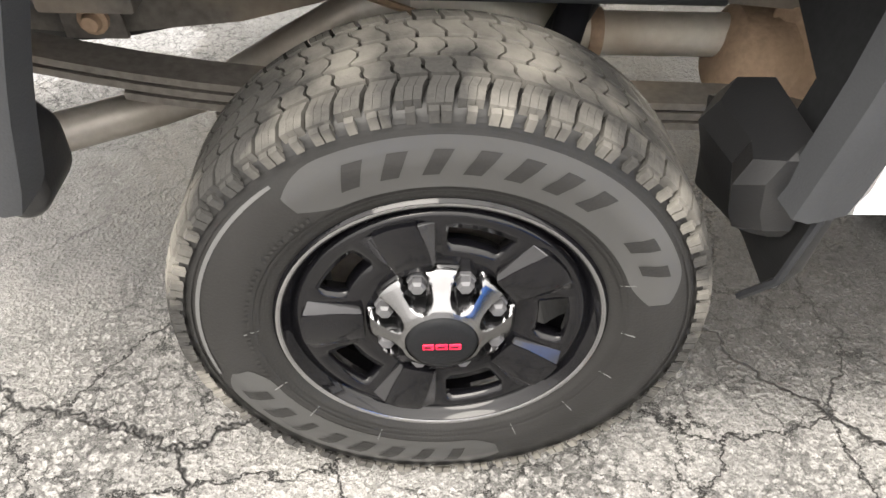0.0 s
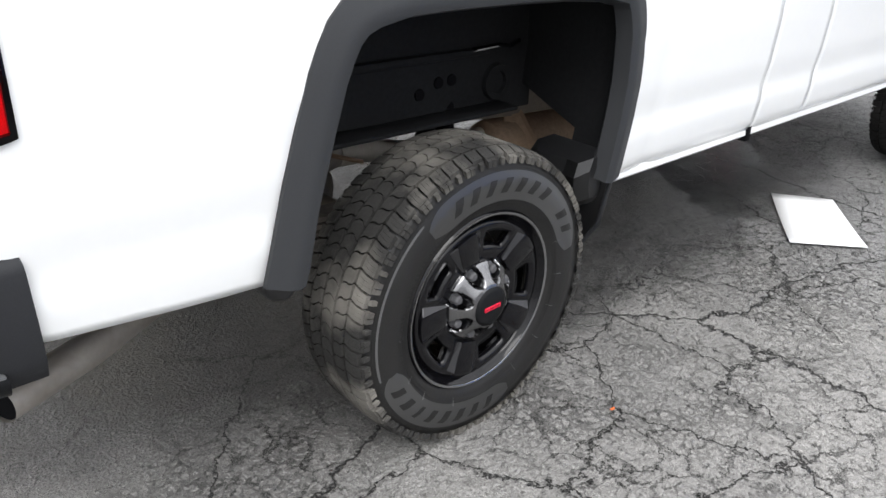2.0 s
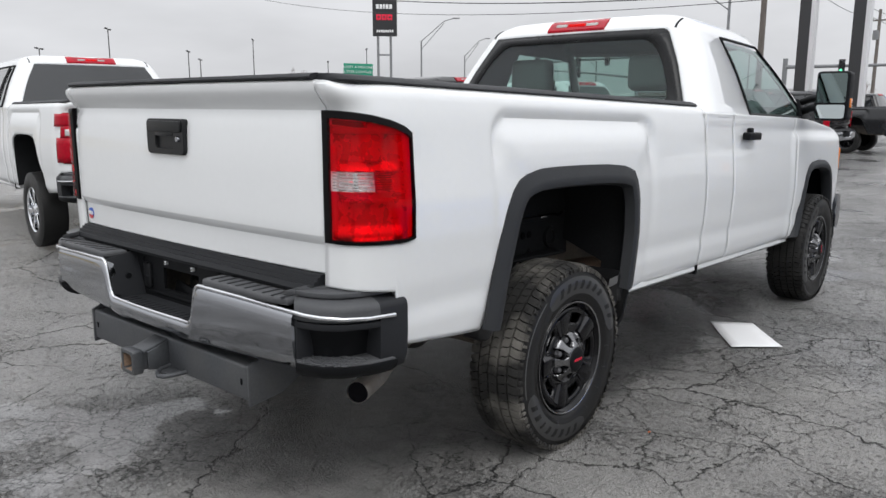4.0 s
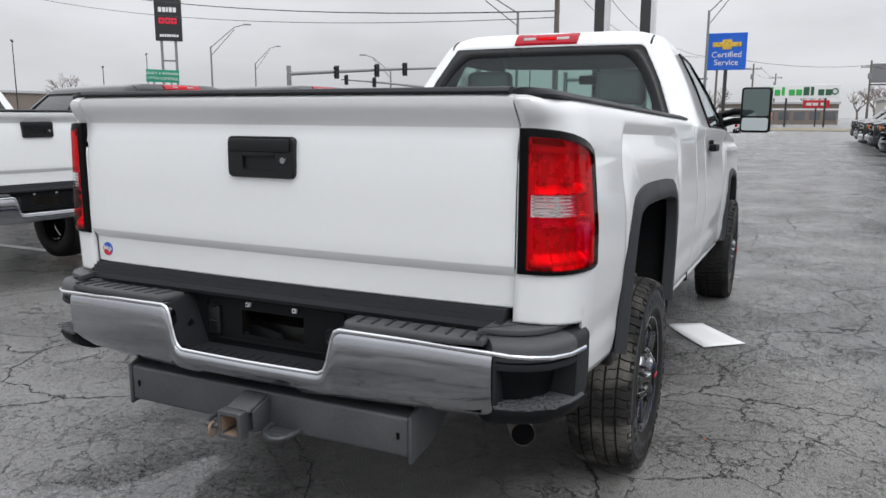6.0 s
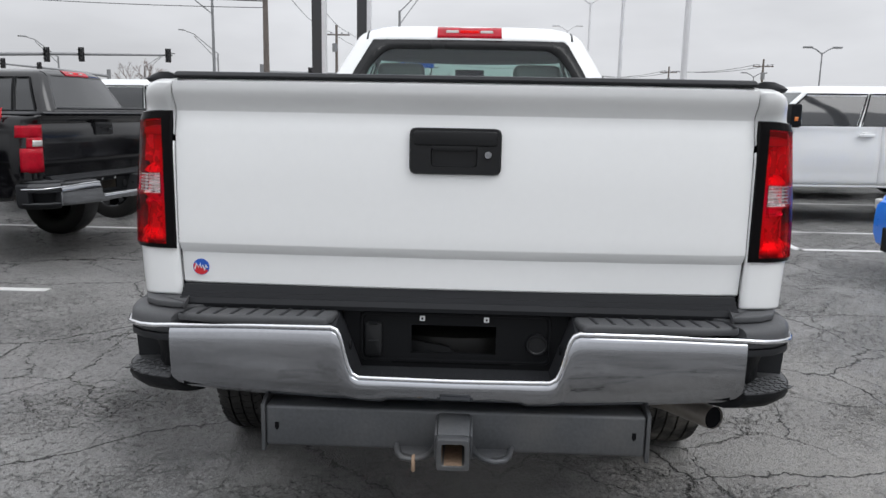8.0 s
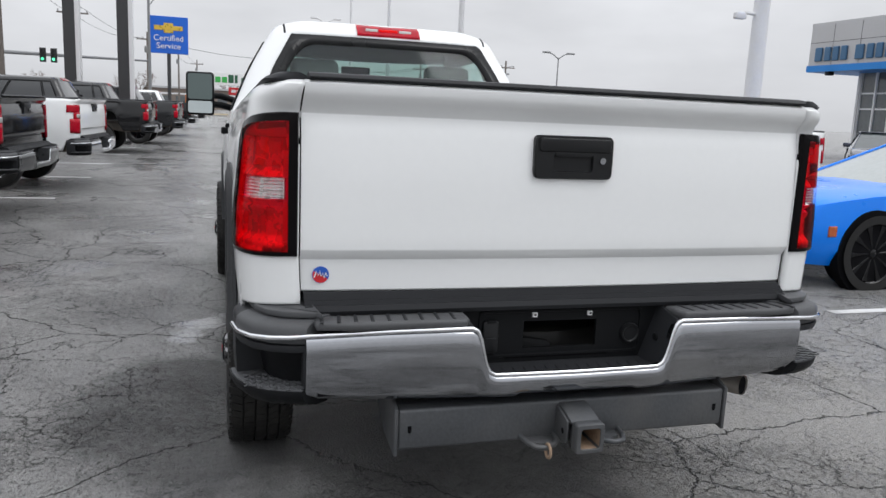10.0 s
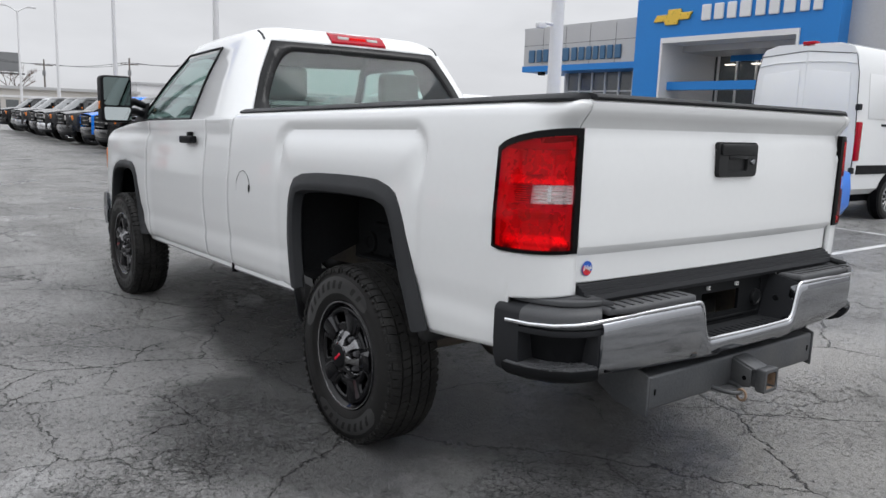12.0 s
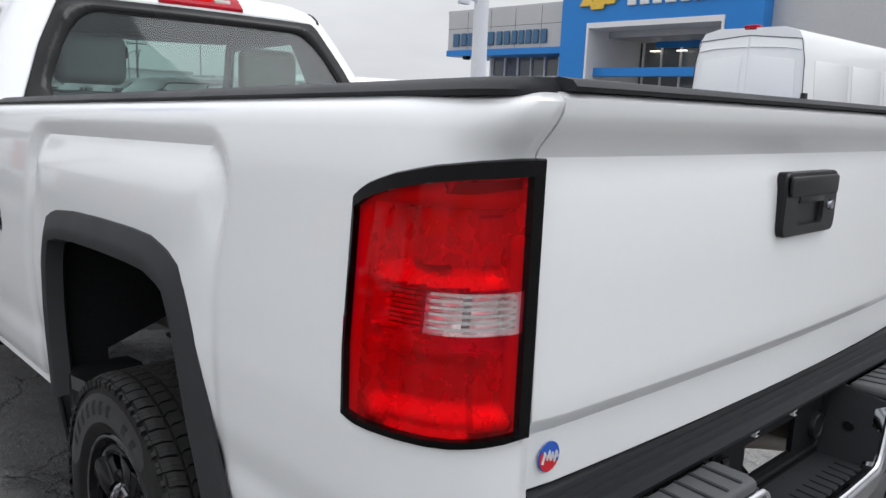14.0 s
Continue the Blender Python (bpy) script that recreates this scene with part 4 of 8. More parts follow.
        bodypart("bed_rail_cap", rings([[(x, s * (0.80 if x > -1.17 else 0.823), 1.490), (x, s * (0.93 - i), 1.491), (x, s * (0.938 - i), 1.499), (x, s * (0.926 - i), 1.508), (x, s * (0.90 - i * 0.7), 1.517), (x, s * (0.85 - i * 0.1), 1.517), (x, s * (0.80 if x > -1.17 else 0.823), 1.508)] for x, i in [(-1.224, 0.075), (-1.217, 0.046), (-1.206, 0.028), (-1.190, 0.014), (-1.16, 0.003), (-1.10, 0.0), (-1.0, 0.0), (0, 0), (xb - 0.03, 0.0)]]), "trim", None, "dark grey bed rail cap")
        for x0, x1, z0 in ((-1.19, -0.66, 0.90), (-0.66, 0.62, 1.235), (0.62, xb - 0.03, 0.90)):
            bodypart("bed_inner_side", box(x0, x1, min(s * 0.815, s * 0.84), max(s * 0.815, s * 0.84), z0, 1.468), paint)
        bodypart("wheel_house", box(-0.66, 0.62, min(s * 0.585, s * 0.60), max(s * 0.585, s * 0.60), 0.93, 1.25), "wheelhouse")
        bodypart("wheel_house_top", box(-0.66, 0.62, min(s * 0.60, s * 0.84), max(s * 0.60, s * 0.84), 1.235, 1.25), "flat_black" if fine else paint)
        if fine:
            bodypart("bed_wheel_box", box(-0.665, 0.625, min(s * 0.570, s * 0.584), max(s * 0.570, s * 0.584), 0.931, 1.266, 0.004), paint)
        if fine:
            bodypart("bed_wheel_box", box(-0.665, 0.625, min(s * 0.585, s * 0.814), max(s * 0.585, s * 0.814), 1.252, 1.266), paint)
        for x0, x1 in ((-0.675, -0.662), (0.622, 0.635)) if fine else ():
            bodypart("bed_wheel_box", box(x0, x1, min(s * 0.585, s * 0.814), max(s * 0.585, s * 0.814), 0.931, 1.251), paint)
        if flares:
            bodypart("wheel_flare", flare(arch, 0.058, s, 1.000, 1.030, (0.0, 0.75), -1), flares, None, "dark grey plastic wheel arch flare", 50)
        # wheel house: a curved liner with its end walls
        inner = [(x * 0.98, z + 0.01) for x, z in arch if z > 0.58]
        deep = lambda x, z: 0.60 + (0.32 * smooth01((-0.34 - x) / 0.10) * smooth01((1.00 - z) / 0.12) + 0.25 * smooth01((x - 0.40) / 0.08) * smooth01((0.80 - z) / 0.06)) if fine else 0.60
        bodypart("wheel_liner", rings([[(x, s * 0.995, z), (x, s * deep(x, z), z + 0.02), (x, s * deep(x, z), z + 0.035), (x, s * 0.995, z + 0.015)] for x, z in inner]), "liner")
        if fine:
            foot = [(-0.598, s * 0.872, 0.70), (-0.622, s * 0.872, 0.622), (-0.600, s * 0.872, 0.578), (-0.560, s * 0.872, 0.570), (-0.530, s * 0.872, 0.600), (-0.528, s * 0.872, 0.675), (-0.560, s * 0.872, 0.715)]
            bodypart("liner_foot", bevelled(prism(foot, (0, s * 0.115, 0)), 0.022, 4), "moulded", None, "moulded black arch liner foot", 50)
        bodypart("rocker", rings([[(x, s * y, z) for y, z in ((0.905, 0.60), (0.955, 0.575), (0.972, 0.59), (0.968, 0.615), (0.92, 0.625))] for x in (0.56, 1.0, xb - 0.012)]), paint)
        bodypart("rocker_gap", box(xb - 0.012, xb + 0.022, min(s * 0.86, s * 0.975), max(s * 0.86, s * 0.975), 0.565, 0.66, 0.004), "flat_black")
        mouth = wb - 0.463
        bodypart("rocker", rings([[(x, s * y, z) for y, z in ((0.905, 0.60), (0.955, 0.575), (0.972, 0.59), (0.968, 0.615), (0.92, 0.625))] for x in (xb + 0.022, 2.0, mouth - 0.01)]), paint)
    for x0, x1, w in ((-1.19, -0.66, 0.835), (-0.66, 0.62, 0.585), (0.62, xb - 0.02, 0.835)):
        bodypart("bed_floor", box(x0, x1, -w, w, 0.90, 0.93), paint)
    bodypart("bed_front_wall", box(xb - 0.045, xb - 0.01, -0.93, 0.93, 0.62, 1.44), paint)
    for s in (-1, 1):
        bodypart("gap_backing", rings([[(xb + dx, s * (lerp(SIDE, z) - 0.012), z) for dx in (-0.02, 0.03)] for z in (0.62, 0.8, 1.0, 1.2, 1.3, 1.40)], False, False), paint)

    # tailgate: a face with its lip, undercut and lower crease
    loops = []
    for k in range(25 if fine else 7):
        f = k / (24 if fine else 6) * 2 - 1
        y = 0.836 * f
        bow = 0.023 * (f * f) - 0.010
        e = 0.006 * max(0, abs(f) - 0.985) / 0.015
        wide = lambda z: f * (lerp(CORNER, min(z, 1.47)) - 0.1748)
        loops.append([(x + bow + e, wide(z), z) for z, x in gate] + [(-1.178, wide(1.5), 1.501), (-1.178, wide(0.9), 0.895)])
    tg = bodypart("tailgate", rings(loops), paint, None, "", 28)
    bodypart("tailgate_cap", rings([[(x, y, z) for x, z in ((-1.255 + (0.023 * (y / 0.836) ** 2 - 0.010), 1.500), (-1.260 + (0.023 * (y / 0.836) ** 2 - 0.010), 1.506), (-1.252 + (0.023 * (y / 0.836) ** 2 - 0.010), 1.515), (-1.215, 1.520), (-1.17, 1.515), (-1.165, 1.500))] for y in (-0.818, -0.6, -0.3, 0, 0.3, 0.6, 0.818)]), "trim", tg, "dark grey tailgate cap")
    # flat black strips set in the tailgate gap stand in for its shade
    for s in (-1, 1) if fine else ():
        bodypart("tailgate_seal", rings([[(x + 0.028, s * (lerp(CORNER, min(z, 1.47)) - 0.1747), z), (x + 0.028, s * (lerp(CORNER, min(z, 1.47)) - 0.1702), z), (x + 0.045, s * (lerp(CORNER, min(z, 1.47)) - 0.1702), z), (x + 0.045, s * (lerp(CORNER, min(z, 1.47)) - 0.1747), z)] for z, x in gate[1:-2]]), "flat_black", None, "black rubber tailgate seal")
    # flat black sheet added behind the tailgate seams for the shade inside them
    bodypart("seam_backing", box(-1.172, -1.162, -0.86, 0.86, 0.87, 1.45), "flat_black")
    up = 0.0 if fine else 0.045
    outer_ = resample(rounded([(0.146, 1.372), (-0.116, 1.372), (-0.116, 1.240), (0.146, 1.240)], 0.020, 6), 72)
    inner_ = resample(rounded([(0.085, 1.318), (-0.048, 1.318), (-0.048, 1.262), (0.085, 1.262)], 0.012, 6), 72)
    xh = lambda z: -1.259 + 0.05 * max(0, z - 1.32)
    ring_ = lambda pts, d, k=1.0: [(xh(z) + d, 0.015 + (y - 0.015) * k, 1.306 + up + (z - 1.306) * k) for y, z in pts]
    hb = bodypart("tailgate_handle", rings([ring_(outer_, 0.035), ring_(outer_, 0.004), ring_(outer_, 0.0, 0.97), ring_(inner_, 0.0, 1.0), ring_(inner_, 0.003, 0.985), ring_(inner_, 0.0105, 0.96)], True, True), "handle", tg, "black tailgate handle", 40)
    bodypart("handle_lever", bevelled(prism([(-1.2570, y, z + up) for y, z in rounded([(0.134, 1.364), (-0.104, 1.364), (-0.104, 1.322), (0.134, 1.322)], 0.012)], (-0.008, 0, 0)), 0.004, 3), "handle", hb, "", 40)
    bodypart("lever_lip", bevelled(prism([(-1.2570, y, z + up) for y, z in ((0.080, 1.324), (-0.043, 1.324), (-0.043, 1.308), (0.080, 1.308))], (-0.004, 0, 0)), 0.0015, 2), "handle", hb, "", 40)
    bodypart("lock", moved(lathe([(0.0, -0.006), (0.010, -0.006), (0.012, 0.0)], 16, "x"), Matrix.Translation((-1.2595, -0.078, 1.298 + up))), "chrome_dull", hb, "round key lock", 40)

    # rear lamps, laid on the corner's surface
    for s in (-1, 1):
        def patch(t0, t1, z0, z1, out, nt=10, nz=10, top=None, thick=0.006, skew=None):
            bm = bmesh.new()
            grid = []
            for i in range(nt + 1):
                t = t0 + (t1 - t0) * i / nt
                zz1 = min(z1, top(t)) if top else z1
                zz0 = z0 + (0.018 * max(0, 0.10 - t) / 0.10 if skew else 0)
                grid.append([bm.verts.new(tail_point(t, zz0 + (zz1 - zz0) * j / nz, out, s)) for j in range(nz + 1)])
            for a, b in zip(grid, grid[1:]):
                for j in range(nz):
                    q = [a[j], b[j], b[j + 1], a[j + 1]]
                    bm.faces.new(q if s > 0 else q[::-1])
            for f in bm.faces:
                f.normal_update()
            return bm

        if lamp == "split":
            topf = lambda t: lerp([(-0.09, 1.334), (-0.06, 1.347), (0.0, 1.360), (0.05, 1.369), (0.2, 1.384), (0.4, 1.397), (0.6, 1.404), (0.85, 1.408), (1.0, 1.408)], t)
            botf = lambda t: lerp([(-0.06, 1.026), (-0.01, 1.010), (0.10, 1.003), (1.0, 1.001)], t)

            def grid_patch(tl, tr, lo, hi, out, nt=24, nz=24):
                """A patch between two uprights and two curves; out is a depth or a function of t and z."""
                bm = bmesh.new()
                grid = []
                for i in range(nt + 1):
                    row = []
                    for j in range(nz + 1):
                        v = j / nz
                        t = tl(v) + (tr - tl(v)) * i / nt
                        z = lo(t) + (hi(t) - lo(t)) * v
                        row.append(bm.verts.new(tail_point(t, z, out(t, z) if callable(out) else out, s)))
                    grid.append(row)
                for a, b in zip(grid, grid[1:]):
                    for j in range(nz):
                        q = [a[j], b[j], b[j + 1], a[j + 1]]
                        bm.faces.new(q if s > 0 else q[::-1])
                bm.normal_update()
                return bm

            lean = lambda v: -0.018 - 0.045 * v
            edge = lambda v: lean(v) + 0.034
            lensf = lambda t: topf(t) - 0.024
            lensb = lambda t: botf(t) + 0.013
            right = 0.905
            # smoked border: a ring round the lens
            ring_o, ring_i = [], []
            for k in range(20):
                ring_o.append((lean(0) + (0.99 - lean(0)) * k / 20, 0))
                ring_i.append((edge(0) + (right - edge(0)) * k / 20, 0))
            for k in range(20):
                ring_o.append((0.99, k / 20))
                ring_i.append((right, k / 20))
            for k in range(20):
                ring_o.append((0.99 + (lean(1) - 0.99) * k / 20, 1))
                ring_i.append((right + (edge(1) - right) * k / 20, 1))
            for k in range(20):
                ring_o.append((lean(1 - k / 20), 1 - k / 20))
                ring_i.append((edge(1 - k / 20), 1 - k / 20))
            po = [(t, botf(t) + (topf(t) - botf(t)) * v) for t, v in ring_o]
            pi = [(t, lensb(t) + (lensf(t) - lensb(t)) * v) for t, v in ring_i]
            lampob = bodypart("tail_lamp", rings([[tail_point(t, z, o, s) for t, z in pts] for pts, o in ((po, -0.012), (po, 0.004), ([(t * 0.9 + u * 0.1, z * 0.9 + w * 0.1) for (t, z), (u, w) in zip(po, pi)], 0.009), (pi, 0.012), (pi, -0.012))], True, False), "lamp_black", None, "tall red tail lamp with smoked border", 40)

            def bowl(t, z):
                """How deep the silvered bowl stands behind the cover."""
                if z > 1.256:
                    h = (z - 1.256) / 0.13
                    if t < 0.47:
                        d = -0.012 - 0.040 * smooth01((0.47 - t) / 0.34) * (1 - 0.75 * smooth01(h * 1.1 - 0.1)) - 0.012 * (t > 0.2) * (t < 0.30) * (h < 0.6)
                    else:
                        d = -0.048 + 0.036 * smooth01((0.55 - t) / 0.08) + 0.02 * smooth01((h - 0.62) / 0.3) + 0.010 * (0.66 < t < 0.82) * (h < 0.55)
                    return max(d, -0.055) * 0.6
                if z > 1.226:
                    return -0.006 - 0.026 * ((z - 1.226) / 0.030) ** 1.5
                if z > 1.164:
                    return -0.024 - 0.004 * math.sin(z * 600)
                if z > 1.140:
                    return -0.006 - 0.022 * smooth01((1.164 - z) / 0.024)
                h = (z - 1.03) / 0.11
                d = -0.046 + 0.036 * smooth01((0.30 - h) / 0.28)
                return 0.55 * d + 0.6 * 0.018 * smooth01((h - 0.75) / 0.2) * smooth01((0.6 - abs(t - 0.5) * 2) / 0.2) + 0.013 * smooth01((abs(t - 0.46) - 0.20) / 0.03) * (1 - 0.35 * h)
            def walled(t, z):
                return -0.001 + 0.9 * bowl(t, z) * smooth01(min(t - 0.12, right - t) / 0.05) * smooth01((lensf(t) - z) / 0.012) * smooth01((z - lensb(t)) / 0.012)
            bodypart("lamp_bowl", grid_patch(edge, right, lensb, lensf, walled, 70, 90), "reflector", lampob, "", 35)
            for tl, tr, z0, z1, o in ((0.30, 0.88, 1.362, 1.381, -0.003),):
                bodypart("inner_housing", grid_patch(lambda v: tl + 0.01 * math.sin(v * 3.1), tr, lambda t: z0 + 0.004 * math.sin(t * 9), lambda t: min(z1 + 0.005 * math.sin(t * 11), lensf(t) - 0.004), o, 10, 8), "reflector_dim", lampob)
            zm0, zm1 = 1.166, 1.226
            tm = 0.44
            for nm, tl, tr, lo, hi, mt in (("lens", edge, right, lambda t: zm1, lensf, "lamp_cover"), ("lens", edge, right, lensb, lambda t: zm0, "lamp_cover"), ("lens", edge, tm, lambda t: zm0, lambda t: zm1, "lamp_cover"), ("reverse_light", lambda v: tm, right - 0.03, lambda t: zm0, lambda t: zm1, "lamp_cover_clear"), ("lens", lambda v: right - 0.03, right, lambda t: zm0, lambda t: zm1, "lamp_cover")):
                bodypart(nm, grid_patch(tl, tr, lo, hi, 0.0115, 14, 8), mt, lampob, "clear ribbed reversing light" if nm == "reverse_light" else "", 60)
            for k in range(6):
                z = zm0 + 0.006 + 0.0095 * k
                bodypart("lens_rib", grid_patch(lambda v: tm + 0.01, right - 0.04, lambda t: z, lambda t: z + 0.0035, 0.004, 8, 1), "lamp_clear", lampob)
            bodypart("bulb_holder", grid_patch(lambda v: 0.60, 0.645, lambda t: zm0 + 0.004, lambda t: zm1 - 0.004, -0.006, 3, 3), "chrome", lampob)
            for t in (tm, right - 0.03):
                bodypart("lens_rib", grid_patch(lambda v: t - 0.006, t + 0.006, lambda t: zm0, lambda t: zm1, 0.0125, 1, 3), "lamp_deep", lampob)
            for k in range(8):
                z = zm0 + 0.006 + 0.007 * k
                bodypart("lens_rib", grid_patch(lambda v: 0.24, tm - 0.01, lambda t: z, lambda t: z + 0.0022, 0.001, 6, 1), "lamp_deep", lampob)
        else:
            # a hooked lamp: wide head, narrow waist, broad foot
            lampob = bodypart("tail_lamp", patch(0.56, 1.0, 0.935, 1.40, 0.007, 8, 6), "lamp_deep", None, "hooked red tail lamp")
            solid(lampob, 0.02)
            for t0, z0, z1, mt in ((0.22, 1.275, 1.39, "lamp_red"), (0.52, 1.17, 1.277, "lamp_red"), (0.36, 0.945, 1.172, "lamp_red"), (0.66, 1.19, 1.25, "lamp_clear")):
                pc = bodypart("reverse_light" if mt == "lamp_clear" else "lens", patch(t0, 0.96, z0, z1, 0.018 if mt == "lamp_clear" else 0.014, 8, 4), mt, lampob)
                solid(pc, 0.012)

    # step bumper
    def bx(y):
        return -1.403 + 0.052 * (abs(y) / 0.95) ** 2.2
    bump = new("rear_bumper")
    bump.parent = truck
    bump.location = (0.030, 0.004, 0.0) if fine else (0, 0, 0)
    prof = [(0.812, 0.006), (0.808, -0.004), (0.795, -0.011), (0.76, -0.014), (0.72, -0.013), (0.66, -0.008), (0.625, 0.004), (0.606, 0.026)]
    top_z = [(0.0, 0.658), (0.272, 0.660), (0.292, 0.672), (0.304, 0.700), (0.322, 0.772), (0.332, 0.797), (0.350, 0.805), (0.60, 0.801), (0.83, 0.791), (0.92, 0.785)]
    low_z = [(0.0, 0.592), (0.190, 0.592), (0.205, 0.584), (0.60, 0.594), (0.83, 0.604)]
    notch = [0.272, 0.283, 0.292, 0.298, 0.304, 0.313, 0.322, 0.328, 0.335, 0.350]
    halves = sorted(set(spaced(0.0, 0.18, 0.06) + [0.190, 0.205] + [0.25] + notch + spaced(0.40, 0.815, 0.06) + [0.824]))
    ys_b = [-y for y in halves[::-1]] + [y for y in halves if y > 0]
    loops = []
    for y in ys_b:
        ztop, zbot = lerp(top_z, abs(y)), lerp(low_z, abs(y))
        row = [(bx(y) + dx, y, zbot + (ztop - zbot) * (z - 0.606) / 0.206) for z, dx in prof]
        loops.append(row + [(bx(y) + 0.05, y, zbot + 0.01), (bx(y) + 0.03, y, ztop - 0.004)])
    part("bumper_face", sheared(rings(loops)), bumper, bump, "smoky chrome bumper face", 50)
    # bright bead along the upper edge
    bead = [(bx(y) - 0.002, y, lerp(top_z, abs(y)) + 0.002) for y in [-k for k in spaced(0.40, 0.87, 0.06)[::-1]] + [-k for k in notch[::-1]] + [-0.2, -0.1, 0, 0.1, 0.2] + notch + spaced(0.40, 0.87, 0.06)]
    ends = [(-1.340, 0.920, 0.787), (-1.295, 0.970, 0.783), (-1.22, 1.003, 0.779), (-1.12, 1.017, 0.777)]
    bead = [(x, -y, z) for x, y, z in ends[::-1]] + bead + ends
    part("bumper_bead", sheared(tube(bead, 0.0075, 8)), "chrome", bump, "bright chrome bead", 60)
    # plastic corners with step wells
    plan = [(0.824, bx(0.824)), (0.870, bx(0.87) + 0.004), (0.920, -1.336), (0.968, -1.292), (0.999, -1.22), (1.009, -1.175), (1.015, -1.12), (1.014, -1.058)]
    for s in (-1, 1):
        def around(inset, z, a=0, b=8):
            """The corner's plan at a height, moved inwards by inset."""
            out = []
            for y, x in plan[a:b]:
                n = Vector((x + 1.1, y - 0.55)).normalized()
                out.append((x - n.x * inset, s * (y - n.y * inset), z))
            return out

        def band(rows, a=0, b=8):
            """A skin round the corner from (height, inset) rows, closed behind."""
            cols = [around(d, z, a, b) for z, d in rows]
            return rings([[c[i] for c in cols] for i in range(b - a)])
        # the rounded upper band above the bead, rising inwards to the pad
        part("corner_top", sheared(band([(0.765, 0.012), (0.772, 0.001), (0.800, 0.0), (0.814, 0.004), (0.823, 0.014), (0.830, 0.034), (0.838, 0.080), (0.842, 0.15), (0.80, 0.15), (0.765, 0.10)], 0, 6)), "pad", bump, "dark grey plastic corner", 50)
        pad_edge = around(0.045, 0.836, 0, 8) + [(-1.06, s * 0.84, 0.850), (-1.25, s * 0.80, 0.850), (-1.375, s * 0.78, 0.838)]
        part("corner_pad", sheared(bevelled(prism(pad_edge, (0, 0, 0.018)), 0.009, 3)), "pad", bump, "", 40)
        # lower shell: rear flank in full height, the step's lip, the dark well behind it
        part("corner_shell", sheared(band([(0.580, 0.09), (0.584, 0.045), (0.600, 0.016), (0.640, 0.004), (0.70, 0.0), (0.800, 0.0002), (0.814, 0.004), (0.823, 0.014), (0.830, 0.034), (0.838, 0.080), (0.80, 0.10)], 5, 8)), "trim", bump, "", 50)
        part("step_lip", sheared(band([(0.578, 0.10), (0.580, 0.050), (0.590, 0.014), (0.608, -0.006), (0.626, -0.014), (0.634, -0.012), (0.636, 0.0), (0.630, 0.10)], 0, 7)), "plastic", bump, "", 50)
        part("well_frame", sheared(band([(0.742, 0.016), (0.744, 0.004), (0.752, 0.0), (0.764, 0.002), (0.764, 0.05), (0.742, 0.05)], 0, 6)), "trim", bump, "", 50)
        part("well_back", sheared(band([(0.63, 0.085), (0.69, 0.075), (0.745, 0.060), (0.745, 0.12), (0.63, 0.12)], 0, 7)), "plastic", bump, "black step well", 50)
        part("well_cheek", sheared(bevelled(prism([(bx(0.824) + 0.002, s * 0.820, 0.600), (bx(0.824) + 0.002, s * 0.820, 0.770), (-1.27, s * 0.820, 0.770), (-1.27, s * 0.820, 0.600)], (0, s * 0.010, 0)), 0.003)), "trim", bump, "", 40)
        tread_pts = around(-0.008, 0.624, 0, 7) + [(-1.13, s * 0.93, 0.624), (-1.27, s * 0.83, 0.624)]
        tread = part("bumper_step", sheared(bevelled(prism(tread_pts, (0, 0, 0.016)), 0.006, 2)), "pad", bump, "black corner step with raised cleats", 40)
        for i in range(9 if fine else 0):
            for j in range(7):
                yy = 0.834 + 0.0185 * i
                xx = -1.356 + 0.019 * j + 0.0095 * (i % 2) + 1.1 * max(0, yy - 0.87) ** 1.35
                if xx < -1.20:
                    bm = box(-0.0095, 0.0095, -0.0035, 0.0035, 0.0, 0.0035, 0.0012, seg=1)
                    moved(bm, Matrix.Translation((xx - 0.006, s * yy, 0.639)) @ Matrix.Rotation(radians(45 if (i + j) % 2 else -45), 4, "Z"))
                    part("cleat", sheared(bm), "pad", tread)
        part("step_back", sheared(bevelled(prism([(-1.315, s * 0.79, 0.60), (-1.28, s * 0.875, 0.60), (-1.225, s * 0.915, 0.60), (-1.05, s * 0.945, 0.60), (-1.05, s * 0.79, 0.60)], (0, 0, 0.21)), 0.012, 3)), "plastic", bump, "", 40)
        part("bumper_strut", sheared(box(bx(0.7) + 0.01, -1.10, min(s * 0.70, s * 0.79), max(s * 0.70, s * 0.79), 0.615, 0.79)), "flat_black", bump)
        # ribbed upper step pads
        pad = [(-1.295, 0.345), (-1.295, 0.80), (-1.372, 0.80), (-1.392, 0.70), (-1.396, 0.362), (-1.37, 0.350)]
        tp = part("step_pad", sheared(bevelled(prism([(x, s * y, 0.808) for x, y in pad], (0, 0, 0.026)), 0.010, 3)), "pad", bump, "ribbed dark grey step pad", 40)
        for i in range(9):
            y = 0.385 + 0.048 * i
            part("pad_rib", sheared(bevelled(prism([(-1.300, s * y, 0.832), (-1.382, s * (y + 0.010), 0.832), (-1.382, s * (y + 0.020), 0.832), (-1.300, s * (y + 0.010), 0.832)], (0, 0, 0.0045)), 0.0015, 1)), "trim", tp)
    part("top_ledge", sheared(rings([[(x, y, z) for x, z in ((-1.145, 0.892), (-1.253, 0.893), (-1.256, 0.883), (-1.265, 0.885), (-1.268, 0.873), (-1.277, 0.874), (-1.280, 0.861), (-1.290, 0.861), (-1.296, 0.845), (-1.290, 0.832), (-1.145, 0.80))] for y in (-0.82, -0.4, 0, 0.4, 0.82)])), "trim", bump, "ridged black ledge under the tailgate", 30)
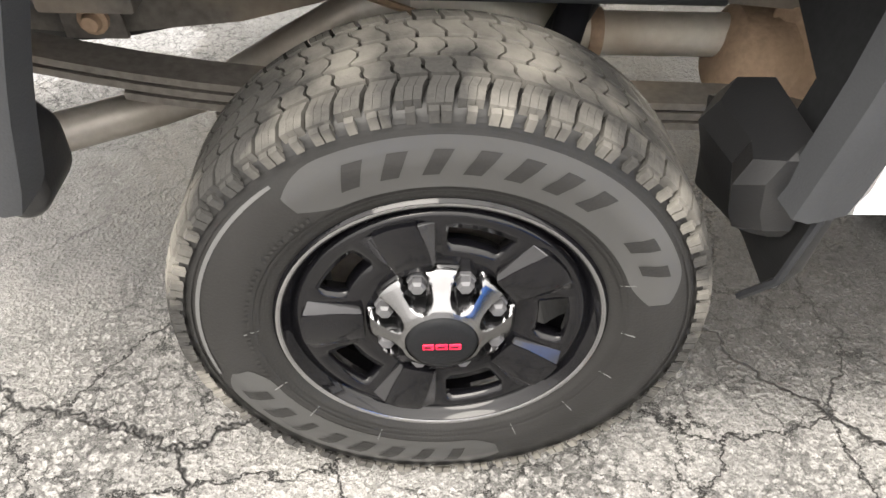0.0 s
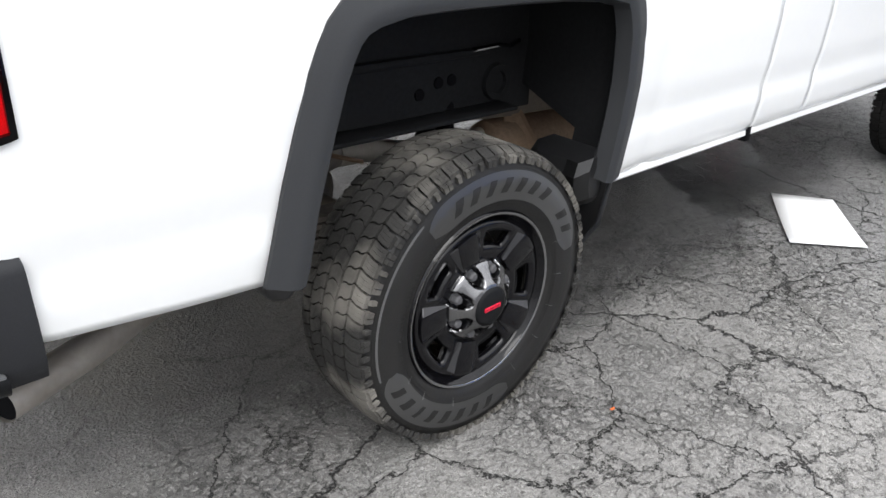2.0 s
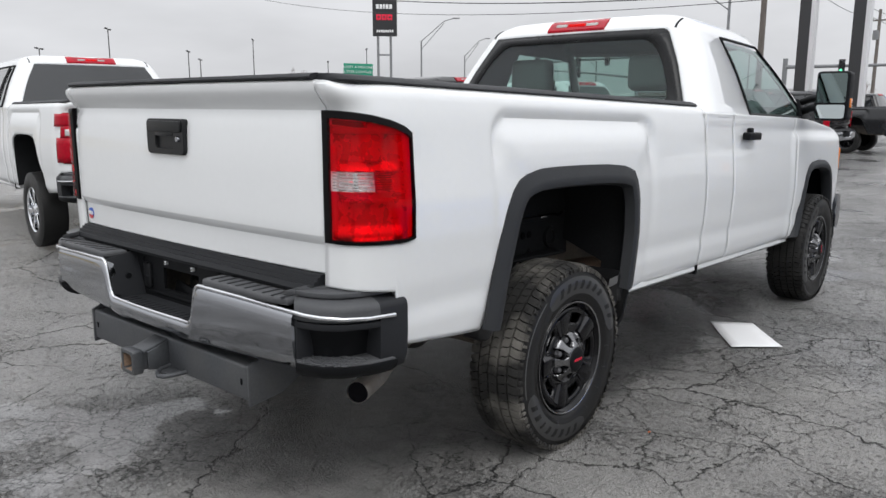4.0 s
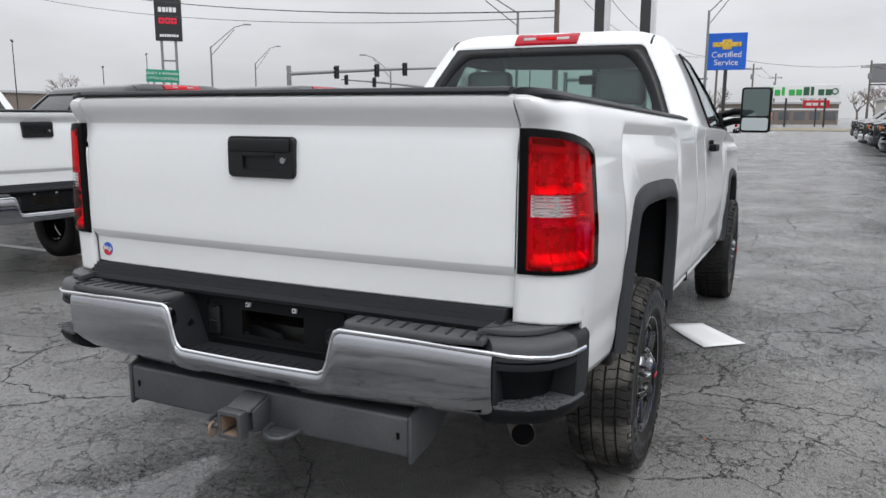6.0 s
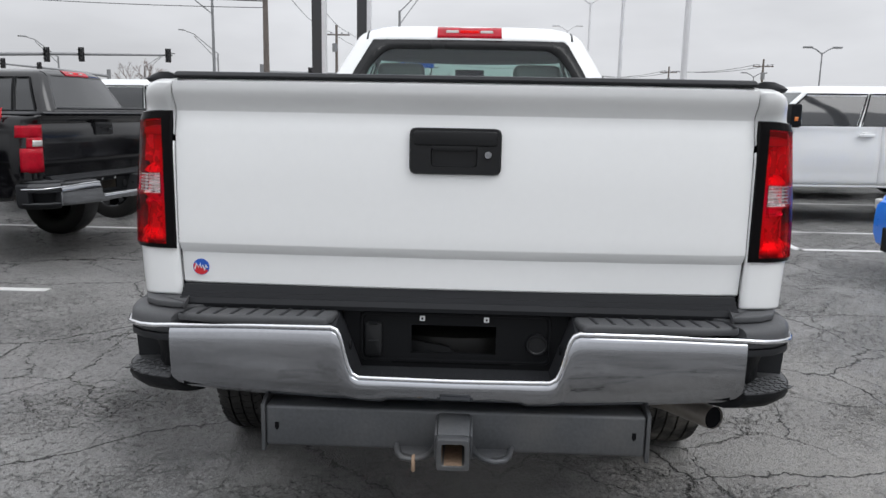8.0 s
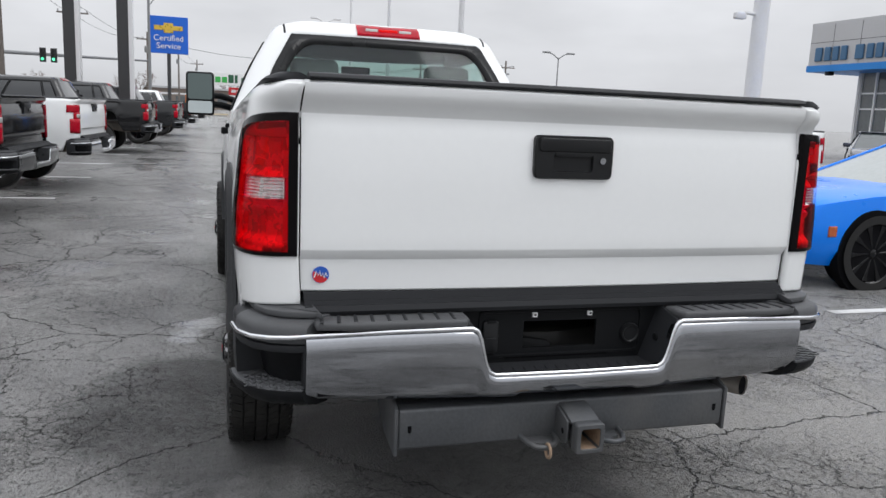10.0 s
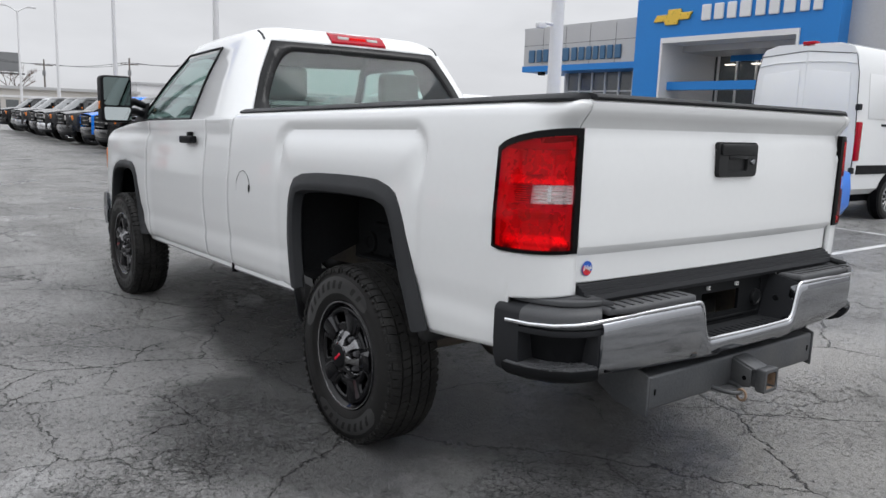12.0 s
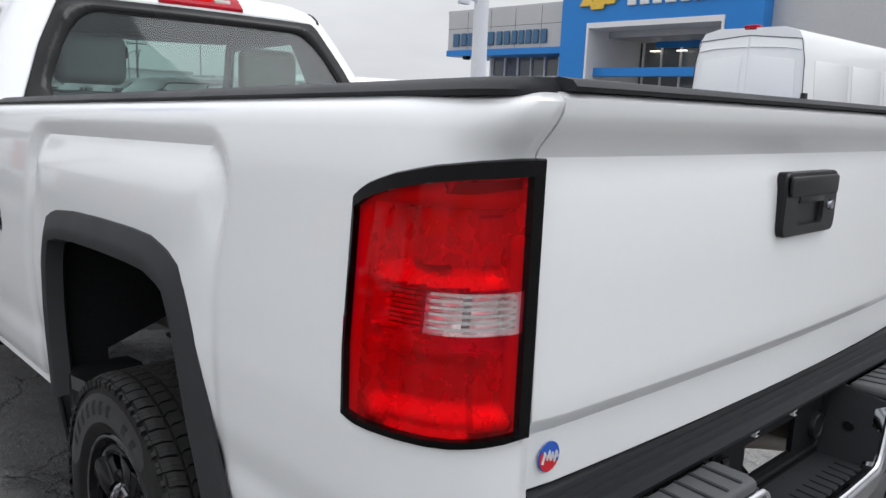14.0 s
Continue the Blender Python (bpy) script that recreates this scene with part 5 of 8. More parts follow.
    # number plate recess
    hole, rim_ = [(-0.122, 0.700), (0.132, 0.700), (0.132, 0.787), (-0.122, 0.787)], [(-0.335, 0.64), (0.335, 0.64), (0.335, 0.835), (-0.335, 0.835)]
    part("recess_back", sheared(rings([[(-1.25, y, z) for y, z in rim_], [(-1.262, y, z) for y, z in rim_], [(-1.262, y, z) for y, z in hole], [(-1.25, y, z) for y, z in hole]], True, False)), "plastic", bump)
    part("recess_frame", sheared(rings([[(-1.262 - d, y, z) for y, z in rounded([(-0.285 + e, 0.672 + e), (0.285 - e, 0.672 + e), (0.285 - e, 0.826 - e), (-0.285 + e, 0.826 - e)], 0.02, 4)] for d, e in ((0.0, 0.0), (0.006, 0.002), (0.006, 0.008), (0.0, 0.010))], True, False)), "plastic", bump, "", 40)
    part("recess_top", sheared(box(-1.292, -1.25, -0.345, 0.345, 0.832, 0.844, 0.004)), "trim", bump)
    fl_ = part("recess_floor", sheared(box(-1.392, -1.25, -0.285, 0.285, 0.640, 0.655, 0.004)), "trim", bump)
    for i in range(15 if fine else 0):
        part("floor_rib", sheared(bevelled(prism([(-1.378, -0.258 + 0.036 * i, 0.654), (-1.378, -0.236 + 0.036 * i, 0.654), (-1.318, -0.246 + 0.036 * i, 0.654), (-1.318, -0.256 + 0.036 * i, 0.654)], (0, 0, 0.004)), 0.001, 1)), "trim", fl_)
    for s in (-1, 1):
        ck = part("recess_cheek", sheared(prism([(-1.394, s * 0.338, 0.806), (-1.25, s * 0.345, 0.832), (-1.25, s * 0.280, 0.648), (-1.390, s * 0.284, 0.655)], (0, s * 0.012, 0))), "trim", bump, "", 30)
        part("cheek_dimple", sheared(moved(lathe([(0.0, -s * 0.004), (0.012, -s * 0.004), (0.014, 0.0)], 14), Matrix.Translation((-1.32, s * 0.308, 0.735)))), "plastic", ck)
    part("opening_web", sheared(bevelled(prism([(-1.215, -0.02, 0.66), (-1.215, 0.15, 0.66), (-1.20, 0.15, 0.725), (-1.20, 0.02, 0.705)], (0.012, 0, 0)), 0.003)), "plastic", bump)
    for y in (-0.092, 0.099):
        part("plate_clip", sheared(box(-1.273, -1.262, y - 0.0075, y + 0.0075, 0.802, 0.817, 0.001)), "sign_white", bump, "white square plate clip")
        part("clip_hole", sheared(box(-1.2745, -1.273, y - 0.003, y + 0.003, 0.8065, 0.8125)), "flat_black", bump)
    part("socket", sheared(moved(lathe([(0.0, -0.010), (0.024, -0.010), (0.027, -0.013), (0.031, -0.013), (0.034, -0.006), (0.034, 0.01)], 28, "x"), Matrix.Translation((-1.262, -0.243, 0.737)))), "handle", bump, "round trailer socket cover", 40)
    sk = part("socket", sheared(bevelled(prism([(-1.260, 0.245 + y, 0.742 + z) for y, z in rounded([(-0.026, -0.052), (0.026, -0.052), (0.026, 0.052), (-0.026, 0.052)], 0.012, 4)], (-0.014, 0, 0)), 0.004, 2)), "handle", bump, "hinged trailer socket cover", 40)
    part("socket_hinge", sheared(box(-1.279, -1.272, 0.231, 0.259, 0.788, 0.797, 0.002)), "plastic", sk)
    part("socket_hinge", sheared(box(-1.279, -1.272, 0.229, 0.261, 0.736, 0.740, 0.001)), "trim", sk)
    part("recess_slot", sheared(box(-1.266, -1.259, -0.165, 0.19, 0.668, 0.680)), "flat_black", bump)
    # body above the belt
    L0 = wb - 3.393
    g = {"w": [(1.44, 0.985), (1.74, 0.862), (1.97, 0.735), (1.998, 0.712), (2.025, 0.665), (2.045, 0.59)],
         "xr": [(1.44, xb + 0.02), (1.97, xb + 0.26), (2.045, xb + 0.34)],
         "xf": [(1.44, 3.30 + L0), (1.97, 2.66 + L0), (2.045, 2.50 + L0)]}
    zs = [1.44, 1.475, 1.52, 1.60, 1.70, 1.80, 1.90, 1.945, 1.975, 1.998, 2.02, 2.035, 2.045]
    if glass == "glass":
        side_wins = [(0.29, 0.945)]
    else:
        side_wins = [(0.03, 0.12), (0.15, 0.50), (0.53, 0.945)]
    seq = [("rear", a) for a in (-1, -0.975, -0.8, -0.6, -0.3, 0, 0.3, 0.6, 0.8, 0.975, 1)]
    sides = sorted({0.0, 1.0, *[a for w in side_wins for a in w], *[w[0] + (w[1] - w[0]) * k / 5 for w in side_wins for k in range(6)]})
    seq += [("corner", k / 6) for k in range(1, 6)] + [("side", a) for a in sides]
    seq += [("front", a) for a in (0.95, 0.7, 0.35, 0, -0.35, -0.7, -0.95)] + [("side_m", a) for a in sides[::-1]] + [("corner_m", k / 6) for k in range(5, 0, -1)]

    def gh(kind, a, z):
        if kind.endswith("_m"):
            p = greenhouse(z, kind[:-2], a, g)
            return Vector((p.x, -p.y, p.z))
        return greenhouse(z, kind, a, g)

    shell, panes = bmesh.new(), {"rear": bmesh.new(), "left": bmesh.new(), "right": bmesh.new(), "front": bmesh.new()}

    def which(k, j):
        (k0, a0), (k1, a1) = seq[k], seq[(k + 1) % len(seq)]
        zm = (zs[j] + zs[j + 1]) / 2
        mid = (a0 + a1) / 2
        if k0 == k1 == "rear" and abs(mid) < 0.975 and 1.475 < zm < 1.945:
            return "rear"
        if k0 == k1 and k0 in ("side", "side_m") and 1.475 < zm < 1.92 and any(w[0] <= mid <= w[1] for w in side_wins):
            return "left" if k0 == "side" else "right"
        if "front" in (k0, k1) and 1.475 < zm < 1.945:
            return "front"
        return None

    cache = {}

    def vert(bm, key, k, j):
        k %= len(seq)
        if (key, k, j) not in cache:
            cache[key, k, j] = bm.verts.new(gh(*seq[k], zs[j]))
        return cache[key, k, j]
    for j in range(len(zs) - 1):
        for k in range(len(seq)):
            key = which(k, j)
            bm = panes[key] if key else shell
            bm.faces.new([vert(bm, key, k, j), vert(bm, key, k + 1, j), vert(bm, key, k + 1, j + 1), vert(bm, key, k, j + 1)])
    roof = [vert(shell, None, k, len(zs) - 1) for k in range(len(seq))]
    top_ring = [shell.verts.new((v.co.x * 0.5 + (xb + 2.78 + L0) / 2 * 0.5 + 0.1, v.co.y * 0.55, 2.066)) for v in roof]
    for k in range(len(roof)):
        q = (k + 1) % len(roof)
        shell.faces.new([roof[k], roof[q], top_ring[q], top_ring[k]])
    shell.faces.new(top_ring)
    bmesh.ops.recalc_face_normals(shell, faces=shell.faces[:])
    cabtop = bodypart("cab_top", shell, paint, None, "", 50)
    md = solid(cabtop, 0.03).modifiers[0]
    cabtop.data.materials.append(M["headliner"])
    md.material_offset = 1
    for key, bm in panes.items():
        out = {"rear": Vector((-1, 0, 0)), "left": Vector((0, 1, 0)), "right": Vector((0, -1, 0)), "front": Vector((1, 0, 0))}[key]
        for f in bm.faces:
            f.normal_update()
            if f.normal.dot(out) < 0:
                f.normal_flip()
        gob = bodypart({"rear": "rear_window", "left": "side_window", "right": "side_window", "front": "windscreen"}[key], bm, glass if key != "front" or glass == "glass" else "glass_pale", None, "", 60)
        gob.visible_shadow = glass != "glass"
    # black border of the rear window, with rounded inner corners
    if glass == "glass":
        outer = resample([(-0.985, 1.470), (0.985, 1.470), (0.985, 1.950), (-0.985, 1.950)], 96)
        inn = resample(rounded([(-0.90, 1.50), (0.90, 1.50), (0.84, 1.892), (-0.84, 1.892)], 0.13, 8), 96)
        i0 = min(range(96), key=lambda i: (Vector(inn[i]) - Vector((-0.90, 1.50))).length)
        inn = inn[i0:] + inn[:i0]

        def rear_pt(p, out):
            v = greenhouse(p[1], "rear", p[0], g)
            return (v.x - out, v.y, v.z)
        bm = rings([[rear_pt(p, 0.004) for p in outer], [rear_pt(p, 0.004) for p in inn]], True, False)
        solid(bodypart("window_border", bm, "frit", None, "black border of the rear window", 60), 0.004, 0.0)
    for s in (-1, 1):
        for a in side_wins:
            sw = [(a[0] - 0.006, 1.468), (a[1] + 0.006, 1.468), (a[1] + 0.006, 1.926), (a[0] - 0.006, 1.926)]
            line = []
            for (f0, z0), (f1, z1) in zip(sw, sw[1:] + sw[:1]):
                for k in range(6):
                    p = greenhouse(z0 + (z1 - z0) * k / 6, "side", f0 + (f1 - f0) * k / 6, g)
                    line.append((p.x, s * (p.y + 0.004), p.z))
            bodypart("window_seal", tube(line + line[:1], 0.009 if fine else 0.012, 6), "plastic", None, "black window seal", 60)
        ditch = []
        for z in (1.955, 1.975, 1.995, 2.012):
            sn = min(0.95, max(0.0, (0.655 - (lerp(g["w"], z) - 0.12)) / 0.12))
            ditch.append((lerp(g["xr"], z) + 0.14 * (1 - math.sqrt(1 - sn * sn)), s * 0.655, z))
        bodypart("roof_ditch", tube(ditch, 0.007, 6), "trim", None, "grey roof seam strip", 60)
    # high stop lamp
    hz = [(1.964, -0.004), (1.978, -0.016), (2.022, -0.018), (2.042, -0.002)]
    hl = bodypart("high_stop_lamp", rings([[(lerp(g["xr"], z) + dx - 0.03, y, z) for z, dx in hz] + [(lerp(g["xr"], 2.03) + 0.05, y, 2.042), (lerp(g["xr"], 1.98) + 0.05, y, 1.974)] for y in ((-0.205, -0.19, 0, 0.19, 0.205) if fine else (-0.27, -0.25, 0, 0.25, 0.27))]), "lamp_red", None, "red high-mounted stop lamp", 40)
    for y0, y1, mt in ((-0.06, 0.06, "lamp_bright"), (-0.15, -0.07, "lamp_clear"), (0.07, 0.15, "lamp_clear")):
        bodypart("lamp_cell", box(lerp(g["xr"], 2.0) - 0.050, lerp(g["xr"], 2.0) - 0.03, y0, y1, 1.992, 2.014, 0.003), mt, hl)

    # cab lower side: corner panel, doors, wing
    lv2 = [z for z in lv if z < 1.44] + [1.445, 1.455, 1.462]
    side_cab = SIDE[:-4] + [(1.42, 0.984), (1.462, 0.983)]
    base_f = lambda x: 0.612
    arch_f = [(x + wb, z) for x, z in ARCH_F]
    cut_f = arch_cut(arch_f, lambda x: 0.612 if x < wb + 0.40 else 0.60)
    front_x = wb + 0.93

    def nose(x):
        return 0.16 * max(0, (x - (wb + 0.45)) / 0.48) ** 2.4

    def cab_surf(s):
        def f(x, z):
            e = 0.0
            wing = 0.022 * smooth01((x - (wb - 0.62)) / 0.12) * smooth01((wb + 0.75 - x) / 0.2) * smooth01((1.37 - z) / 0.05) * (1 - 0.5 * smooth01((1.30 - z) / 0.2))
            return (x, s * (lerp(side_cab, z) - e + wing - nose(x) - 0.03 * max(0, z - 1.30) * max(0, x - wb + 0.4)), z)
        return f

    def wing_top(x):
        return lerp([(0, 1.462), (wb - 0.5, 1.462), (wb - 0.1, 1.445), (wb + 0.4, 1.40), (wb + 0.95, 1.30)], x)
    panels = [(xb - 0.001, doors[0][0] - 0.004, "cab_corner")] + [(a, b, "door") for a, b in doors] + [(doors[-1][1] + 0.005, front_x, "front_wing")]
    for s in (-1, 1):
        for a, b, nm in panels:
            xs = sorted(set(spaced(a, b, step) + (spaced(wb - 0.47, wb - 0.2, step * 0.5) + spaced(wb + 0.25, wb + 0.5, step * 0.5) if nm == "front_wing" else [])))
            xs = [x for x in xs if a - 1e-6 <= x <= b + 1e-6]
            ob = bodypart(nm, skin(xs, lv2, cut_f, wing_top, cab_surf(s), s), paint)
            solid(ob, 0.02)
            if nm == "door":
                hx = a + 0.22
                hd = bodypart("door_handle", bevelled(prism([(hx + u, s * 0.995, 1.335 + w) for u, w in rounded([(-0.11, -0.022), (0.10, -0.022), (0.10, 0.024), (-0.11, 0.024)], 0.015)], (0, s * 0.045, 0)), 0.010, 3), "plastic" if fine else paint, ob, "black pull door handle", 40)
                bodypart("lock", box(hx - 0.02, hx + 0.04, min(s * 0.985, s * 1.012), max(s * 0.985, s * 1.012), 1.355, 1.385, 0.008), "plastic" if fine else paint, hd)
        # flat black strips added behind the door gaps, in place of their shade
        for a, b in doors:
            for x in (a, b):
                bodypart("seam_strip", rings([[(x + dx, s * (lerp(side_cab, z) - 0.016), z) for dx in (-0.02, 0.02)] for z in (0.62, 0.8, 1.0, 1.2, 1.3, 1.44)], False, False), "flat_black")
        if flares:
            bodypart("wheel_flare", flare([(x, z) for x, z in arch_f], 0.055, s, 0.985, 1.034, (wb, 0.75)), flares, None, "dark grey plastic wheel arch flare", 50)
        inner = [(x, z + 0.01) for x, z in arch_f if z > 0.58]
        bodypart("wheel_liner", rings([[(x, s * (0.99 - nose(x)), z), (x, s * 0.56, z + 0.02), (x, s * 0.56, z + 0.035), (x, s * (0.99 - nose(x)), z + 0.015)] for x, z in inner]), "flat_black")
        # towing mirror
        mx, my = wb - 0.44, s * 1.19
        mr = bodypart("door_mirror", bevelled(prism([(mx - 0.05, my + y, 1.61 + z) for y, z in rounded([(-0.105, 0.165), (0.105, 0.165), (0.105, -0.165), (-0.105, -0.165)], 0.03, 5)], (0.13, 0, 0)), 0.02, 3), "plastic", None, "tall black towing mirror", 40)
        for z0, z1, nm in ((-0.045, 0.150, "mirror_glass"), (-0.150, -0.058, "mirror_glass")):
            bodypart(nm, prism([(mx - 0.052, my + y, 1.61 + z) for y, z in rounded([(-0.09, z1), (0.09, z1), (0.09, z0), (-0.09, z0)], 0.018, 4)], (-0.003, 0, 0)) if z1 > 0 else prism([(mx - 0.053 + 0.16 * (z - z1), my + y, 1.61 + z) for y, z in rounded([(-0.09, z1), (0.09, z1), (0.09, z0), (-0.09, z0)], 0.018, 4)], (-0.003, 0, 0)), "mirror" if z1 > 0 else "mirror_wide", mr, "mirror glass")
        bodypart("turn_signal", bevelled(prism([(mx - 0.01, my + s * 0.100, 1.565 + z) for z in (0.03, -0.03)] + [(mx + 0.04, my + s * 0.100, 1.565 - 0.03), (mx + 0.04, my + s * 0.100, 1.565 + 0.03)], (0, s * 0.012, 0)), 0.004), "amber", mr, "amber turn signal")
        for z in (1.53, 1.60):
            bodypart("mirror_arm", tube([(mx + 0.03, my - s * 0.09, z), (mx + 0.08, s * 1.04, z + 0.002), (mx + 0.16, s * 0.95, z - 0.02)], 0.026, 10), "plastic", mr, "", 50)
        bodypart("mirror_base", bevelled(prism([(mx + 0.10, s * 0.94, 1.46), (mx + 0.36, s * 0.94, 1.46), (mx + 0.14, s * 0.90, 1.60)], (0, s * 0.03, 0)), 0.008), "plastic", mr, "", 40)
    # bonnet, grille, front bumper
    loops = []
    for x in spaced(wb - 0.22, front_x - 0.01, 0.14):
        wy = lerp(side_cab, wing_top(x) - 0.02) - nose(x) - 0.015
        loops.append([(x + 0.03 * (1 - (k / 6 - 1) ** 2), wy * (k / 6 - 1), wing_top(x) - 0.004 + 0.055 * (1 - abs(k / 6 - 1) ** 2.5)) for k in range(13)])
    bodypart("bonnet", rings(loops, False, False), paint, None, "", 50)
    bodypart("cowl", box(wb - 0.52, wb - 0.18, -0.92, 0.92, 1.40, 1.455, 0.01), "plastic")
    gr = bodypart("grille", box(front_x - 0.05, front_x + 0.03, -0.60, 0.60, 0.92, 1.27, 0.02), "plastic", None, "black grille with bright surround", 40)
    for z in (0.94, 1.10, 1.25):
        bodypart("grille_bar", box(front_x + 0.02, front_x + 0.055, -0.62, 0.62, z - 0.022, z + 0.022, 0.008), "chrome" if fine else bumper, gr, "", 40)
    for k in range(9):
        bodypart("grille_slat", box(front_x + 0.015, front_x + 0.036, -0.56 + 0.14 * k - 0.012, -0.56 + 0.14 * k + 0.012, 0.95, 1.24), "plastic", gr)
    for s in (-1, 1):
        hlamp = bodypart("headlamp", bevelled(prism([(front_x - 0.03, s * 0.60, 1.05), (front_x - 0.03, s * 0.60, 1.24), (front_x - 0.17, s * 0.905, 1.25), (front_x - 0.17, s * 0.905, 1.07)], (0.05, s * 0.02, 0)), 0.008), "lamp_clear", None, "clear headlamp with amber corner", 40)
        bodypart("turn_signal", bevelled(prism([(front_x - 0.13, s * 0.868, 1.06), (front_x - 0.13, s * 0.868, 1.245), (front_x - 0.24, s * 0.972, 1.245), (front_x - 0.24, s * 0.972, 1.07)], (0.03, s * 0.012, 0)), 0.006), "amber", hlamp, "amber turn signal")
    fb = [(y, front_x + 0.10 - 0.30 * (abs(y) / 1.02) ** 3) for y in spaced(-1.01, 1.01, 0.17)]
    bodypart("front_bumper", rings([[(x, y, 0.86), (x + 0.03, y, 0.80), (x + 0.03, y, 0.66), (x - 0.02, y, 0.58), (x - 0.08, y, 0.60), (x - 0.08, y, 0.86)] for y, x in fb]), bumper, None, "chrome front bumper", 40)
    bodypart("front_valance", rings([[(x - 0.03, y * 0.98, 0.60), (x + 0.0, y * 0.98, 0.52), (x - 0.09, y * 0.98, 0.44), (x - 0.12, y * 0.98, 0.60)] for y, x in fb]), "plastic", None, "", 40)
    for s in (-1, 1):
        bodypart("bumper_end", box(wb + 0.47, wb + 0.80, min(s * 0.90, s * 0.975), max(s * 0.90, s * 0.975), 0.60, 0.85, 0.02), bumper if fine else "plastic", None, "", 40)
    # chassis: rails, floor, axles, springs, exhaust
    for s in (-1, 1):
        bodypart("frame_rail", rings([[(x, s * (0.44 + dy), z) for dy, z in ((-0.04, z0), (0.04, z0), (0.04, z1), (-0.04, z1))] for x, z0, z1 in ((-1.18, 0.62, 0.83), (-0.62, 0.585, 0.83), (-0.36, 0.615, 0.84), (-0.15, 0.672, 0.85), (0.3, 0.685, 0.855), (0.6, 0.66, 0.83), (2.0, 0.60, 0.77), (wb + 0.7, 0.62, 0.79))]), "frame_steel", None, "dirty steel frame rail")
    bodypart("cab_floor", box(xb + 0.02, wb - 0.35, -0.90, 0.90, 0.66, 0.74), "flat_black")
    bodypart("engine_bay", box(wb - 0.35, wb + 0.8, -0.52, 0.52, 0.60, 1.30), "flat_black")
    bodypart("bed_underside", box(-1.18, xb - 0.03, -0.59, 0.59, 0.865, 0.898), "frame_steel")
    bodypart("dashboard", box(wb - 0.80, wb - 0.40, -0.88, 0.88, 1.10, 1.45, 0.05), "dash", None, "", 40)
    seat_row(truck, xb + 0.79, 1.27, (-0.45, 0.45), sheared)
    bodypart("steering_wheel", moved(lathe([(0.19, 0.0), (0.2, 0.012), (0.19, 0.024), (0.175, 0.012), (0.19, 0.0)], 24, "x"), Matrix.Translation((wb - 0.95, 0.44, 1.40))), "dash", None, "", 50)
    bodypart("rear_view_mirror", box(wb - 0.62, wb - 0.59, -0.115, 0.115, 1.80, 1.87, 0.01), "dash", None, "", 40)
    put_wheels(truck, wheel, wb, 0.897 if fine else 0.87, 0.393 if fine else 0.395, 0.045 if fine else 0.0, -0.017 if fine else 0.0)
    return truck, sheared, bodypart


# ---- ground, markings, verge ----
def sheet(name, x0, x1, y0, y1, z, material, nx=1, ny=1, wobble=0.0):
    bm = bmesh.new()
    grid = [[bm.verts.new((x0 + (x1 - x0) * i / nx, y0 + (y1 - y0) * j / ny, z + (wobble * noise.noise((i * 0.37, j * 0.41, 3.1)) if wobble else 0))) for j in range(ny + 1)] for i in range(nx + 1)]
    for i in range(nx):
        for j in range(ny):
            bm.faces.new([grid[i][j], grid[i + 1][j], grid[i + 1][j + 1], grid[i][j + 1]])
    return part(name, bm, material, None)


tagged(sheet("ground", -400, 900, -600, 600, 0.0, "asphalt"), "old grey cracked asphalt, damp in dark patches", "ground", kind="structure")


def stripe(a, b, width=0.10, z=0.004):
    a, b = Vector((*a, z)), Vector((*b, z))
    d = (b - a).normalized()
    n = Vector((-d.y, d.x, 0)) * width / 2
    bm = bmesh.new()
    k = max(2, int((b - a).length / 0.25))
    row = []
    for i in range(k + 1):
        p = a.lerp(b, i / k)
        j = 0.006 * noise.noise(p * 7)
        row.append((bm.verts.new(p + n * (1 + j * 8)), bm.verts.new(p - n * (1 - j * 8))))
    for (p, q), (r, s) in zip(row, row[1:]):
        bm.faces.new([p, q, s, r])
    bmesh.ops.recalc_face_normals(bm, faces=bm.faces[:])
    for f in bm.faces:
        if f.normal.z < 0:
            f.normal_flip()
    return tagged(part("parking_line", bm, "line_paint", None), "worn white painted parking line on asphalt", "road marking", "parking lines", "structure")


for x in (1.5, 5.15, 6.5, 9.9, 13.4, 16.7, 20.0, 23.2, 26.4, 29.6, 32.8):
    stripe((x, -3.72), (x + 0.05, -9.2))
stripe((5.10, -3.72), (6.55, -3.76))
stripe((1.45, -9.25), (4.6, -9.6))
for x in (-0.9, 2.35, 5.55, 8.6, 11.8, 15.0, 18.2, 21.4, 24.6):
    stripe((x, 3.3), (x, 8.3))
tagged(part("kerb", bevelled(box(80, 80.3, -40, 30, 0, 0.15), 0.02), "concrete", None), "pale concrete kerb at the end of the lot", "kerb", kind="structure")
tagged(sheet("verge", 80.3, 92, -60, 60, 0.12, "grass", 6, 30, 0.05), "dry tan grass verge", "grass", kind="structure")

# ---- the white pickup ----
main_wheel = wheel_main(0.0)
truck, sheared, bodypart = pickup("white", "white regular-cab pickup truck with grey wheel flares and black wheels", Matrix(), wb=3.43, wheel=main_wheel, group="pickup trucks")
# round dealer decal
decal = bodypart("decal", moved(lathe([(0.0, -0.002), (0.0245, -0.002), (0.025, 0.0)], 40, "x"), Matrix.Translation((-1.2095, 0.775, 0.945))), "decal_blue", None, "round red and blue decal")
bodypart("decal_half", prism([(-1.2117, 0.775 + 0.0235 * math.cos(radians(a)), 0.945 + 0.0235 * math.sin(radians(a))) for a in range(-150, 31, 12)][::-1], (-0.0005, 0, 0)), "decal_red", decal)
